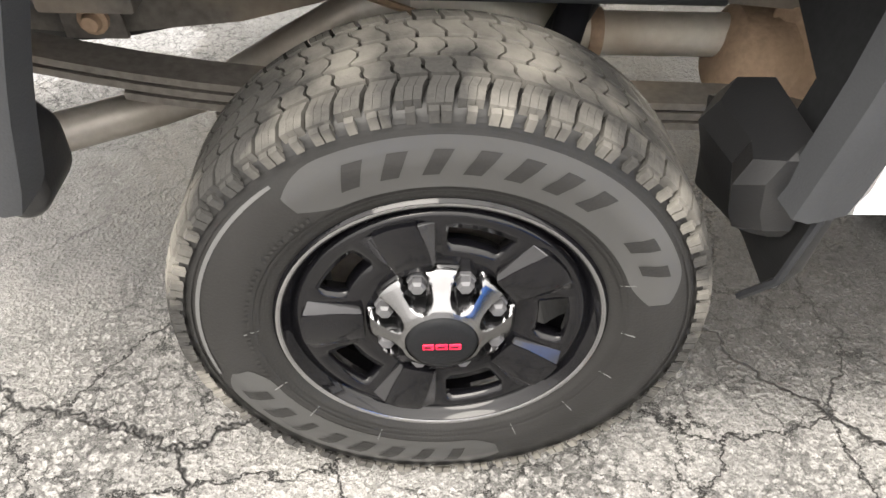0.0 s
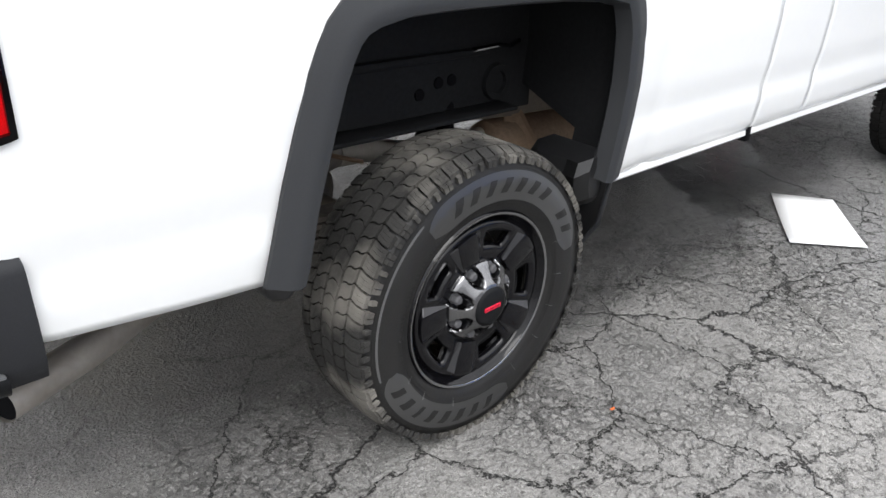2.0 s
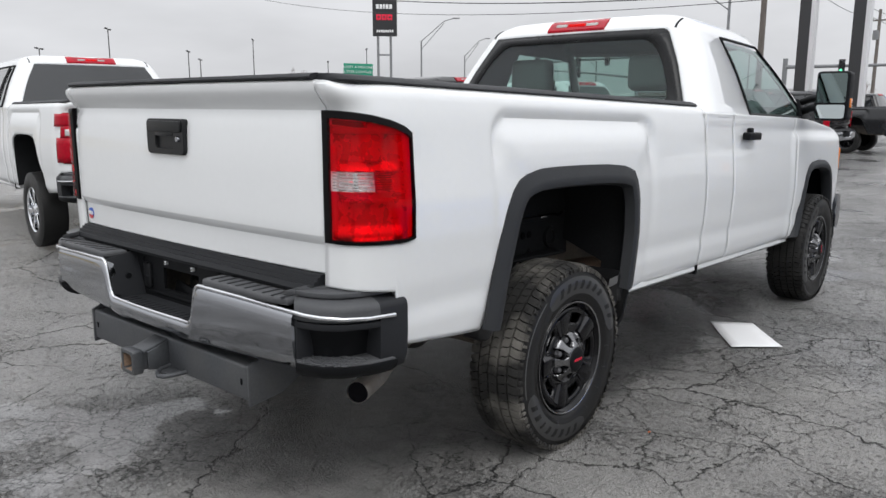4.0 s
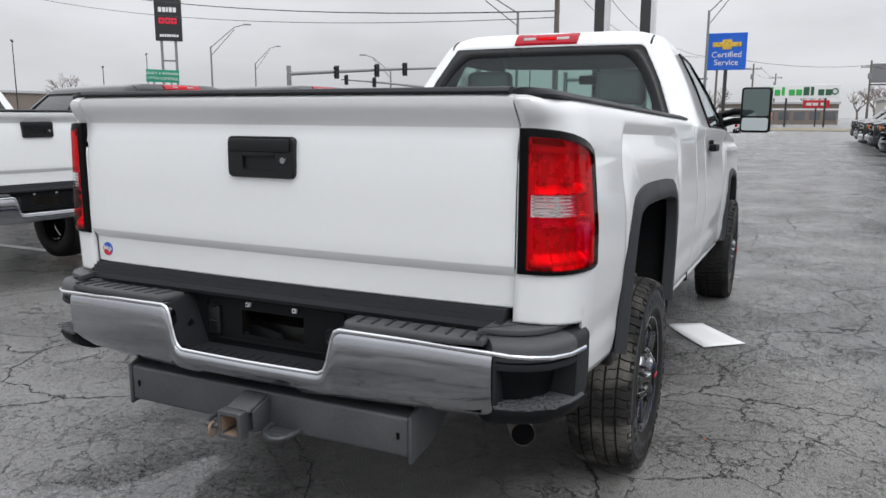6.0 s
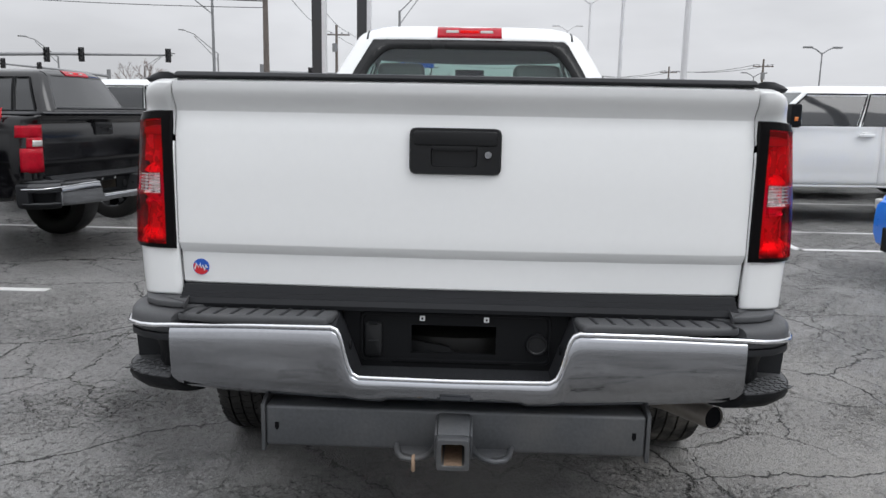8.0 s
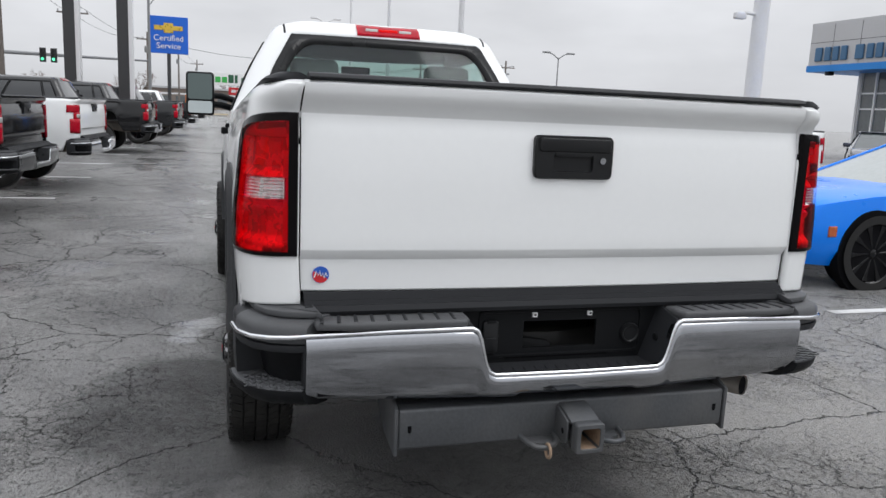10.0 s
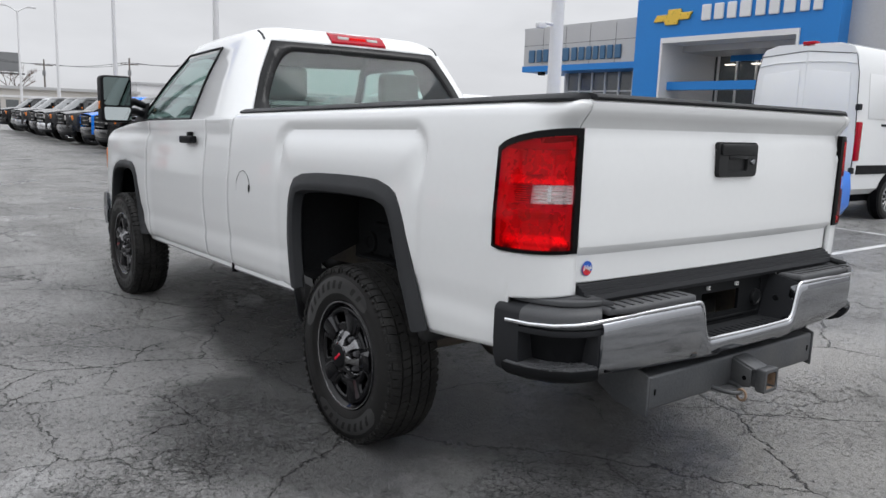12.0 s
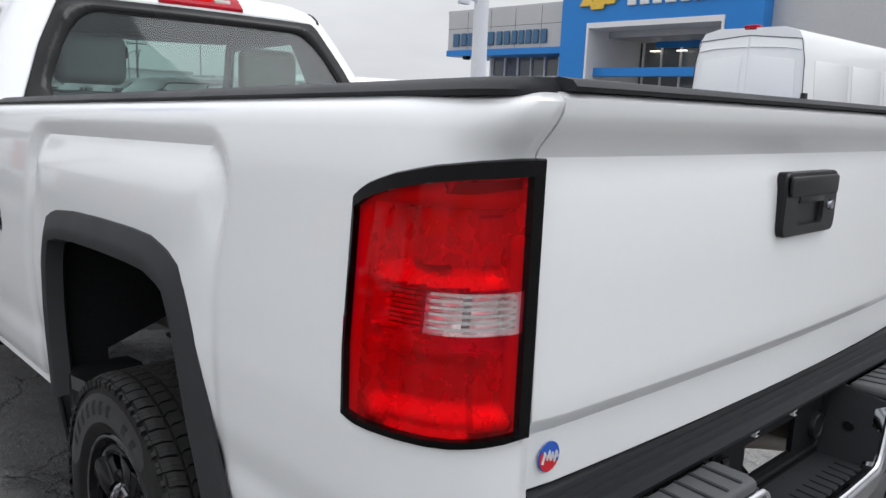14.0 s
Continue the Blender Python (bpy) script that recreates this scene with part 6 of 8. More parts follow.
bodypart("decal_zigzag", tube([(-1.2132, 0.775 - y * 0.55, 0.945 + z * 0.6) for y, z in ((-0.034, -0.012), (-0.024, 0.018), (-0.014, -0.004), (-0.004, 0.018), (0.002, -0.008), (0.010, 0.010), (0.018, -0.016), (0.028, 0.012), (0.034, -0.006))], 0.0022, 6), "sign_white", decal)
# fuel filler door outline and slot
bm = lathe([(0.0925, 0), (0.0945, 0.0015), (0.0925, 0.003)], 48, "y")
filler = bodypart("fuel_door", moved(bm, Matrix.Translation((1.13, 1.0055, 1.08))), "flat_black", None, "round fuel door outline")
bodypart("fuel_slot", prism([(1.045 + 0.012 * math.cos(radians(a)), 1.003, 1.08 + 0.022 * math.sin(radians(a))) for a in range(0, 360, 20)], (0, 0.006, 0)), "flat_black", filler)
# mud flaps ahead of the rear wheels, brackets and screws
for s in (-1, 1):
    flap = [(0.405, s * 0.74, 0.64), (0.44, s * 0.86, 0.69), (0.49, s * 0.985, 0.68), (0.495, s * 1.0, 0.61), (0.50, s * 0.975, 0.48), (0.50, s * 0.93, 0.395), (0.47, s * 0.86, 0.455), (0.425, s * 0.74, 0.46)]
    fl = bodypart("mud_flap", bevelled(prism(flap, (0.025, 0, 0)), 0.006, 2), "moulded", None, "moulded black mud flap", 40)
    sect = []
    for z, y0, y1, d in ((0.705, 0.80, 0.965, 0.035), (0.690, 0.775, 0.985, 0.075), (0.655, 0.765, 0.99, 0.095), (0.60, 0.79, 0.985, 0.085), (0.565, 0.83, 0.98, 0.070), (0.54, 0.86, 0.965, 0.035), (0.53, 0.88, 0.95, 0.004)):
        c = min(0.03, d * 0.5)
        sect.append([(0.475, s * y0, z), (0.475 - d + c, s * y0, z), (0.475 - d, s * (y0 + c), z - 0.3 * d), (0.475 - 0.8 * d, s * (y0 + 0.62 * (y1 - y0)), z - 0.3 * d), (0.475 - d, s * (y1 - c), z - 0.25 * d), (0.475 - d + c, s * y1, z), (0.475, s * y1, z)])
    pocket = rings(sect, True, True)
    bodypart("flap_bulge", pocket, "moulded", fl, "", 22)
    bodypart("flap_edge", tube([(0.50, s * 0.99, 0.70), (0.497, s * 1.0, 0.60), (0.485, s * 0.985, 0.47), (0.465, s * 0.935, 0.385)], 0.007, 6), "trim", fl, "", 50)
    for p in ((0.47, s * 0.955, 0.675),):
        bodypart("screw", moved(lathe([(0.0, 0.005), (0.006, 0.004), (0.008, 0.0)], 12, "z"), Matrix.Translation(p)), "chrome_dull", fl)
# running gear under the bed
bodypart("rear_axle", moved(lathe([(0.05, -0.74), (0.05, -0.20), (0.09, -0.16), (0.15, -0.10), (0.17, 0.0), (0.15, 0.10), (0.09, 0.16), (0.05, 0.20), (0.05, 0.74)], 24, "y"), Matrix.Translation((0, 0, 0.39))), "frame_steel", None, "dirty steel axle", 40)
for s in (-1, 1):
    sp = new("leaf_spring")
    sp.parent = truck
    for k in range(4):
        half = 0.86 - 0.15 * k
        pts = [(half * u, s * 0.56, 0.525 - 0.021 * k + (0.135 * (half * u / 0.86) ** 2 if u < 0 else -0.05 * u * half)) for u in [i / 8 - 1 for i in range(17)]]
        part("spring_leaf", rings([[(x, y - 0.038, z), (x, y + 0.038, z), (x, y + 0.038, z + 0.014), (x, y - 0.038, z + 0.014)] for x, y, z in pts]), "frame_steel", sp, "", 40)
    part("spring_clamp", box(-0.09, 0.09, s * 0.56 - 0.055, s * 0.56 + 0.055, 0.42, 0.57, 0.01), "frame_steel", sp)
    part("shackle", box(-0.90, -0.85, s * 0.56 - 0.05, s * 0.56 + 0.05, 0.58, 0.74, 0.01), "frame_steel", sp)
    bodypart("shock_absorber", tube([(0.12, s * 0.50, 0.42), (0.34, s * 0.47, 0.86)], [0.032, 0.032], 14), "plastic", None, "black shock absorber", 50)
    bodypart("shock_absorber", tube([(0.16, s * 0.66, 0.50), (0.24, s * 0.57, 0.86)], [0.024, 0.03], 14), "flat_black", None, "", 50)
    ip = bodypart("inner_wing_panel", box(-0.62, 0.56, min(s * 0.60, s * 0.615), max(s * 0.60, s * 0.615), 0.74, 1.20), "liner")
    for x in (-0.30, -0.22, 0.10, 0.17, 0.22):
        bodypart("panel_hole", moved(lathe([(0.0, s * 0.004), (0.016, s * 0.004), (0.018, 0.0)], 14), Matrix.Translation((x, s * 0.617, 0.85 + 0.02 * math.sin(x * 40)))), "flat_black", ip)
    bodypart("panel_rib", box(-0.45, 0.35, min(s * 0.61, s * 0.64), max(s * 0.61, s * 0.64), 0.925, 0.945, 0.004), "liner", ip)
    bodypart("panel_ring", moved(lathe([(0.034, 0.0), (0.036, s * 0.012), (0.052, s * 0.014), (0.056, 0.0)], 24), Matrix.Translation((0.40, s * 0.616, 0.835))), "liner", ip, "", 40)
    bodypart("panel_ledge", box(-0.50, 0.42, min(s * 0.612, s * 0.70), max(s * 0.612, s * 0.70), 0.762, 0.776, 0.006), "liner", ip, "", 40)
    bodypart("bracket", bevelled(box(-0.66, -0.50, min(s * 0.50, s * 0.60), max(s * 0.50, s * 0.60), 0.68, 0.90), 0.01), "frame_steel")
for s in (-1, 1):
    hang = bodypart("spring_hanger", bevelled(prism([(-0.66, s * 0.515, 0.60), (-0.55, s * 0.515, 0.60), (-0.57, s * 0.515, 0.80), (-0.66, s * 0.515, 0.80)], (0, s * 0.012, 0)), 0.004), "frame_steel", None, "rusty spring hanger with two bolts", 30)
    for x, z in ((-0.60, 0.64), (-0.62, 0.73)):
        bodypart("bolt", moved(lathe([(0.0, s * 0.03), (0.014, s * 0.028), (0.018, s * 0.016), (0.026, s * 0.012), (0.026, 0.0)], 12), Matrix.Translation((x, s * 0.527, z))), "rust", hang)
    bodypart("cross_member", box(-0.50, -0.40, min(s * 0.44, s * 0.60), max(s * 0.44, s * 0.60), 0.835, 0.865, 0.006), "frame_steel", None, "", 30)
    bodypart("cross_member", box(0.20, 0.30, min(s * 0.44, s * 0.60), max(s * 0.44, s * 0.60), 0.835, 0.865, 0.006), "frame_steel", None, "", 30)
    bodypart("brake_line", tube([(-1.0, s * 0.49, 0.80), (-0.7, s * 0.492, 0.83), (-0.5, s * 0.49, 0.78), (-0.2, s * 0.50, 0.70), (0.0, s * 0.48, 0.62)], 0.007, 6), "rust", None, "", 50)
bodypart("wiring_clip", tube([(0.28, -0.64, 0.945), (0.36, -0.66, 0.955), (0.42, -0.65, 0.945), (0.47, -0.64, 0.955)], 0.007, 6), "chrome_dull", None, "dangling metal clip")
bodypart("exhaust_pipe", tube([(2.3, -0.30, 0.50), (1.15, -0.34, 0.52), (0.60, -0.42, 0.575), (0.30, -0.42, 0.575), (0.16, -0.43, 0.60), (0.05, -0.43, 0.64), (-0.06, -0.43, 0.645)], 0.042, 20), "steel_pipe", None, "stained steel exhaust pipe", 50)
bodypart("exhaust_clamp", tube([(0.275, -0.42, 0.576), (0.30, -0.42, 0.575)], 0.049, 20), "rust", None, "", 50)
bodypart("silencer", tube([(0.525, -0.44, 0.545), (0.55, -0.44, 0.54), (0.63, -0.44, 0.535), (0.66, -0.44, 0.53), (1.35, -0.36, 0.52), (1.40, -0.36, 0.52)], [0.055, 0.10, 0.118, 0.105, 0.105, 0.06], 24), "rust", None, "rust-stained exhaust silencer", 50)
bodypart("silencer_hanger", bevelled(prism([(0.62, -0.46, 0.70), (0.68, -0.46, 0.70), (0.70, -0.60, 0.52), (0.62, -0.60, 0.46), (0.58, -0.50, 0.55)], (0, 0.008, 0)), 0.003), "rust")
bodypart("exhaust_pipe", tube([(-0.05, -0.43, 0.645), (-0.16, -0.42, 0.615), (-0.30, -0.42, 0.53), (-0.42, -0.43, 0.46), (-0.55, -0.48, 0.435), (-0.72, -0.60, 0.445), (-0.9, -0.73, 0.460), (-1.09, -0.83, 0.470)], 0.038, 20, caps=False), "tail_steel", None, "stained steel tailpipe", 50)
bodypart("tailpipe_bore", tube([(-1.0615, -0.815, 0.4685), (-1.0843, -0.827, 0.4697)], 0.0355, 16), "flat_black")
bodypart("spare_wheel", moved(lathe(tyre_profile(0.40, 0.24, 0.22), 32, "z"), Matrix.Translation((-0.75, 0, 0.62))), "rubber", None, "", 50)
bodypart("spare_rim", moved(lathe([(0.0, 0.02), (0.22, 0.05)], 24, "z"), Matrix.Translation((-0.75, 0, 0.60))), "frame_steel")
# receiver hitch
hitch = new("tow_hitch")
hitch.parent = truck
part("cross_bar", bevelled(box(-1.335, -1.235, -0.556, 0.556, 0.472, 0.597), 0.010, 3), "hitch", hitch, "grey steel cross bar", 30)
for s in (-1, 1):
    part("end_plate", bevelled(prism([(-1.338, s * 0.557, 0.455), (-1.338, s * 0.557, 0.600), (-1.05, s * 0.557, 0.70), (-1.05, s * 0.557, 0.55), (-1.20, s * 0.557, 0.472)], (0, s * 0.012, 0)), 0.003), "hitch", hitch, "", 30)
    part("bar_hole", bevelled(prism([(-1.3358, s * 0.522 + y, 0.535 + z) for y, z in ((-0.006, 0.012), (0.006, 0.012), (0.006, -0.006), (0.0, -0.013), (-0.006, -0.006))], (-0.001, 0, 0)), 0.0003), "flat_black", hitch)
    # safety chain loop: a bent bar on a gusset beside the tube
    loop_pts = [(-1.335, s * 0.055, 0.487), (-1.375, s * 0.062, 0.486), (-1.405, s * 0.085, 0.484), (-1.420, s * 0.118, 0.483), (-1.412, s * 0.146, 0.484), (-1.385, s * 0.160, 0.486), (-1.335, s * 0.168, 0.487)]
    part("chain_loop", tube(loop_pts, 0.0085, 10), "hitch", hitch, "bent steel chain loop", 50)
    part("chain_plate", bevelled(prism([(-1.33, s * 0.045, 0.474), (-1.385, s * 0.055, 0.474), (-1.395, s * 0.10, 0.474), (-1.375, s * 0.15, 0.474), (-1.33, s * 0.16, 0.474)], (0, 0, 0.010)), 0.003), "hitch", hitch, "", 30)
part("hook_ring", tube([(-1.424 + 0.018 * math.cos(k * 0.5236), 0.112, 0.474 + 0.021 * math.sin(k * 0.5236)) for k in range(13)], 0.005, 8), "rust", hitch, "rusty ring on the chain loop", 50)
CZ = 0.524
sq = lambda x, w, z=CZ: [(x, y, z + u) for y, u in rounded([(-w, -w), (w, -w), (w, w), (-w, w)], 0.010, 4)]
tubeo = rings([sq(-1.24, 0.036), sq(-1.432, 0.036), sq(-1.436, 0.044), sq(-1.440, 0.046), sq(-1.470, 0.046), sq(-1.474, 0.044), sq(-1.475, 0.033), sq(-1.473, 0.0315), sq(-1.25, 0.0315)], True, False)
part("receiver_tube", tubeo, "hitch", hitch, "square receiver tube", 35)
part("receiver_rust", rings([[(x, y, CZ + u) for y, u in ((-0.031, -0.031), (0.031, -0.031), (0.031, 0.031), (-0.031, 0.031))] for x in (-1.471, -1.27)], True, False), "rust", hitch, "rusty tube inside")
part("receiver_end", box(-1.272, -1.268, -0.031, 0.031, CZ - 0.031, CZ + 0.031), "flat_black", hitch)
part("receiver_gusset", bevelled(prism([(-1.30, 0.046, 0.545), (-1.335, 0.046, 0.592), (-1.432, 0.046, 0.565), (-1.432, 0.046, 0.555)], (0, -0.092, 0)), 0.006, 2), "hitch", hitch, "", 40)
for y in (-0.05, 0.05):
    part("receiver_web", bevelled(prism([(-1.335, y - 0.004, 0.475), (-1.335, y - 0.004, 0.585), (-1.42, y - 0.004, 0.560), (-1.42, y - 0.004, 0.490)], (0, 0.008, 0)), 0.003), "hitch", hitch, "", 30)
part("pin_hole", moved(lathe([(0.0, 0.001), (0.009, 0.001)], 14, "y"), Matrix.Translation((-1.395, 0.0545, CZ - 0.002))), "flat_black", hitch)

# things lying on the asphalt
card = bmesh.new()
ca, cb_, cc, cd = (Vector(v) for v in ((2.227, -0.745, 0.0), (2.405, -0.965, 0.0), (1.985, -1.290, 0.0), (1.780, -1.055, 0.0)))
grid = []
for i in range(9):
    row = []
    for j in range(5):
        u, v = i / 8, j / 4
        p = ca.lerp(cd, u).lerp(cb_.lerp(cc, u), v)
        p.z = 0.006 + 0.010 * (1 - u) ** 3 * (1 - v) + 0.006 * u ** 4
        row.append(card.verts.new(p))
    grid.append(row)
for a, b in zip(grid, grid[1:]):
    for j in range(4):
        card.faces.new([a[j], a[j + 1], b[j + 1], b[j]])
bmesh.ops.recalc_face_normals(card, faces=card.faces[:])
card_ob = tagged(part("card_sheet", card, "paper", None, "", 60), "blank white card sheet lying on the asphalt", "litter")
solid(card_ob, 0.003, 1.0)
leaf = bmesh.new()
rings([[(0.010 * math.cos(radians(a)) * k, 0.005 * math.sin(radians(a)) * k * (1 + 0.3 * math.sin(radians(3 * a))), 0.004 + 0.004 * (1 - k)) for a in range(0, 360, 24)] for k in (1.0, 0.5, 0.1)], True, False, leaf)
tagged(part("leaf", moved(leaf, Matrix.Translation((0.32, -1.23, 0.0))), "leaf", None), "small curled orange leaf on asphalt", "leaf")
cone = bmesh.new()
rings([[(2.9 + r * math.cos(radians(a)), 4.25 + r * math.sin(radians(a)) * 0.8, z) for a in range(0, 360, 40)] for r, z in ((0.085, 0.0), (0.07, 0.03), (0.03, 0.075), (0.005, 0.09))], True, True, cone)
tagged(part("paper_scrap", cone, "paper", None), "crumpled white paper scrap on the asphalt", "litter")


# ---- pickups and cars standing round about ----
alloy6 = wheel_plain(0.40, 0.27, 0.23, "chrome", 6)
alloy5 = wheel_plain(0.40, 0.27, 0.24, "silver_paint", 5)
alloy8 = wheel_plain(0.42, 0.28, 0.235, "chrome_dull", 8)
black6 = wheel_plain(0.40, 0.27, 0.23, "gloss_black", 6)
CREW = dict(wb=3.70, xb=0.74, doors=((0.98, 1.98), (1.985, 3.21)), rake=0.008, fine=False, glass="glass_dark", lamp="plain")


def wheel_copy(w):
    return copy_thing(w, Matrix())


def parked(paint, label, x, tail_y, yaw, wheel, flares=None, bumper="chrome_dull", tall=0.94):
    """A crew-cab pickup whose tail stands at (x, tail_y), heading yaw degrees from +x."""
    h = radians(yaw)
    ax = x + 1.40 * math.cos(h), tail_y + 1.40 * math.sin(h)
    return pickup(paint, label, pose(ax[0], ax[1], 0, 0, 0, yaw), wheel=wheel_copy(wheel), flares=flares, bumper=bumper, group="pickup trucks", tall=tall, **CREW)


def nosed(paint, label, x, nose_y, wheel, bumper="chrome_dull", yaw=90):
    """A crew-cab pickup that faces the aisle, its nose at (x, nose_y)."""
    return pickup(paint, label, pose(x, nose_y - 4.74, 0, 0, 0, yaw), wheel=wheel_copy(wheel), flares=None, bumper=bumper, group="pickup trucks", **CREW)


# row with tails to the aisle
left_w = parked("white", "white crew-cab pickup truck with chrome wheels and dark glass", 1.17, 4.12, 82, alloy6, tall=0.985)
left_k, k_shear, k_part = parked("black_paint", "black crew-cab pickup truck with chrome wheels", 4.05, 3.45, 80, alloy8, tall=0.905)
# four-by-four lettering on the black truck's bed
cu = bpy.data.curves.new("bed_lettering", "FONT")
cu.body, cu.size, cu.extrude, cu.shear, cu.align_x = "4X4", 0.17, 0.003, 0.25, "CENTER"
cu.materials.append(M["decal_red"])
txt = new("bed_lettering", cu)
txt.parent = left_k
txt.matrix_basis = pose(-0.81, 0.992, 1.30, 90, 0, 180)
parked("black_paint", "black crew-cab pickup truck beside a white one", 7.15, 3.15, 86, black6, None, "char_paint")
parked("white", "white crew-cab pickup truck with chrome bumper", 10.45, 2.85, 85, alloy6, None, "chrome")
parked("black_paint", "black crew-cab pickup truck with bright wheels", 19.5, 2.62, 87, alloy6)
parked("char_paint", "charcoal crew-cab pickup truck", 24.3, 2.10, 87, black6)
parked("black_paint", "black pickup truck far down the row", 31.0, 1.9, 88, black6)
parked("white", "white pickup truck far down the row", 41.5, 1.7, 88, alloy6)
parked("red_paint", "dark red pickup truck in the next row", 24.5, 10.0, 270, black6)
# row with noses to the aisle
nosed("white", "white crew-cab pickup truck with silver five-spoke wheels", 8.28, -2.85, alloy5)
nosed("navy_paint", "dark navy crew-cab pickup truck", 11.4, -3.75, alloy6)
nosed("black_paint", "black pickup truck with orange corner lamps", 14.3, -3.15, alloy8, "black_paint")
for p, x, y, w, b in (("char_paint", 17.6, -3.65, alloy6, "chrome_dull"), ("char_paint", 20.7, -3.75, black6, "chrome_dull"), ("black_paint", 24.0, -3.55, black6, "black_paint"), ("blue_paint", 27.2, -3.8, black6, "black_paint"), ("char_paint", 30.3, -3.6, black6, "char_paint"), ("char_paint", 33.6, -3.45, alloy6, "chrome"), ("black_paint", 37.0, -3.7, alloy6, "black_paint"), ("char_paint", 40.4, -3.6, black6, "chrome_dull"), ("silver_paint", 43.8, -3.9, alloy6, "chrome_dull"), ("black_paint", 47.4, -3.7, black6, "black_paint")):
    nosed(p, {"silver_paint": "silver", "black_paint": "black", "blue_paint": "bright blue", "char_paint": "charcoal"}[p] + " pickup truck parked far down the row", x, y, w, b)


def saloon(paint, label, category, at, profile, belt, roof_x, half, wb, wheel, R, glass="glass_pale", coupe=False):
    """A car lofted along x from (x, bottom, shoulder) rows, with a cabin on top."""
    car = thing("car" if coupe else "sedan", label, category, "parked cars", at=at)
    loops = []
    for x, lo, hi, w in profile:
        loops.append([(x, sy * w * k, z) for sy, k, z in ((-1, 0.90, lo), (-1, 1.0, lo + (hi - lo) * 0.25), (-1, 1.0, lo + (hi - lo) * 0.62), (-1, 0.965, hi - 0.03), (-1, 0.88, hi), (-1, 0.4, hi + 0.02), (1, 0.4, hi + 0.02), (1, 0.88, hi), (1, 0.965, hi - 0.03), (1, 1.0, lo + (hi - lo) * 0.62), (1, 1.0, lo + (hi - lo) * 0.25), (1, 0.90, lo))])
    part("body", rings(loops), paint, car, "", 45)
    z0, z1 = belt
    x0, x1, x2, x3 = roof_x
    cab = [[(x0, y * half * 0.86, z0), (x1, y * half * 0.64, z1), (x2, y * half * 0.64, z1), (x3, y * half * 0.86, z0)] for y in (-1, 1)]
    bm = bmesh.new()
    l = [bm.verts.new(p) for p in cab[0]]
    r = [bm.verts.new(p) for p in cab[1]]
    for q in ((l[0], l[1], l[2], l[3]), (r[3], r[2], r[1], r[0]), (l[0], r[0], r[1], l[1]), (l[3], l[2], r[2], r[3])):
        bm.faces.new(q)
    part("glasshouse", bevelled(bm, 0.03, 2, 20), glass, car, "", 40)
    part("roof", bevelled(prism([(x1 - 0.06, -half * 0.66, z1), (x2 + 0.06, -half * 0.66, z1), (x2 + 0.06, half * 0.66, z1), (x1 - 0.06, half * 0.66, z1)], (0, 0, 0.035)), 0.015, 2), "flat_black" if coupe else paint, car, "", 40)
    for s in (-1, 1):
        for xa, xb_, za, zb in ((x0, x1, z0, z1), (x3, x2, z0, z1)):
            part("pillar", tube([(xa, s * half * 0.87, za), (xb_, s * half * 0.655, zb)], 0.02, 8), paint, car, "", 50)
        part("door_mirror", box(x3 - 0.28, x3 - 0.12, min(s * half * 0.95, s * (half + 0.16)), max(s * half * 0.95, s * (half + 0.16)), z0 + 0.02, z0 + 0.15, 0.03), paint, car, "", 40)
        for x in (0.0, wb):
            part("wheel_well", moved(lathe([(0.0, s * 0.008), (R + 0.06, s * 0.008), (R + 0.065, -s * 0.1)], 32), Matrix.Translation((x, s * half * 0.993, R))), "flat_black", car)
        part("marker_lamp", box(wb + 0.44, wb + 0.53, min(s * half * 0.95, s * half * 1.0), max(s * half * 0.95, s * half * 1.0), 0.50, 0.60, 0.01), "amber_dull", car)
        part("headlamp", box(profile[-1][0] - 0.16, profile[-1][0] - 0.02, min(s * half * 0.5, s * half * 0.86), max(s * half * 0.5, s * half * 0.86), 0.62, 0.72, 0.02), "lamp_clear", car)
        part("tail_lamp", box(profile[0][0] - 0.01, profile[0][0] + 0.10, min(s * half * 0.5, s * half * 0.88), max(s * half * 0.5, s * half * 0.88), 0.72, 0.84, 0.02), "lamp_red", car)
        for xm in (x1 + 0.55,):
            part("door_seam", box(xm, xm + 0.006, min(s * half * 0.97, s * half * 1.004), max(s * half * 0.97, s * half * 1.004), 0.35, z0 - 0.03), "flat_black", car)
        part("door_handle", box(x1 + 0.62, x1 + 0.80, min(s * half * 0.98, s * half * 1.02), max(s * half * 0.98, s * half * 1.02), z0 - 0.16, z0 - 0.13, 0.01), paint, car)
    put_wheels(car, wheel, wb, half - 0.10, R)
    part("lower_grille", box(profile[-1][0] - 0.05, profile[-1][0] + 0.01, -half * 0.6, half * 0.6, 0.25, 0.48, 0.02), "plastic", car)
    return car


low5 = wheel_plain(0.345, 0.26, 0.285, "gloss_black", 10)
part("brake_caliper", box(-0.235, -0.125, 0.02, 0.070, -0.10, 0.10, 0.02), "badge_red", low5, "red brake caliper", 40)
COUPE = [(-1.05, 0.42, 0.86, 0.80), (-0.95, 0.30, 0.94, 0.90), (-0.5, 0.22, 0.98, 0.945), (0.0, 0.20, 0.97, 0.95), (0.9, 0.18, 0.93, 0.935), (1.9, 0.18, 0.93, 0.93), (2.5, 0.20, 0.92, 0.945), (2.85, 0.20, 0.90, 0.95), (3.3, 0.22, 0.84, 0.94), (3.6, 0.24, 0.78, 0.88), (3.74, 0.32, 0.70, 0.74)]
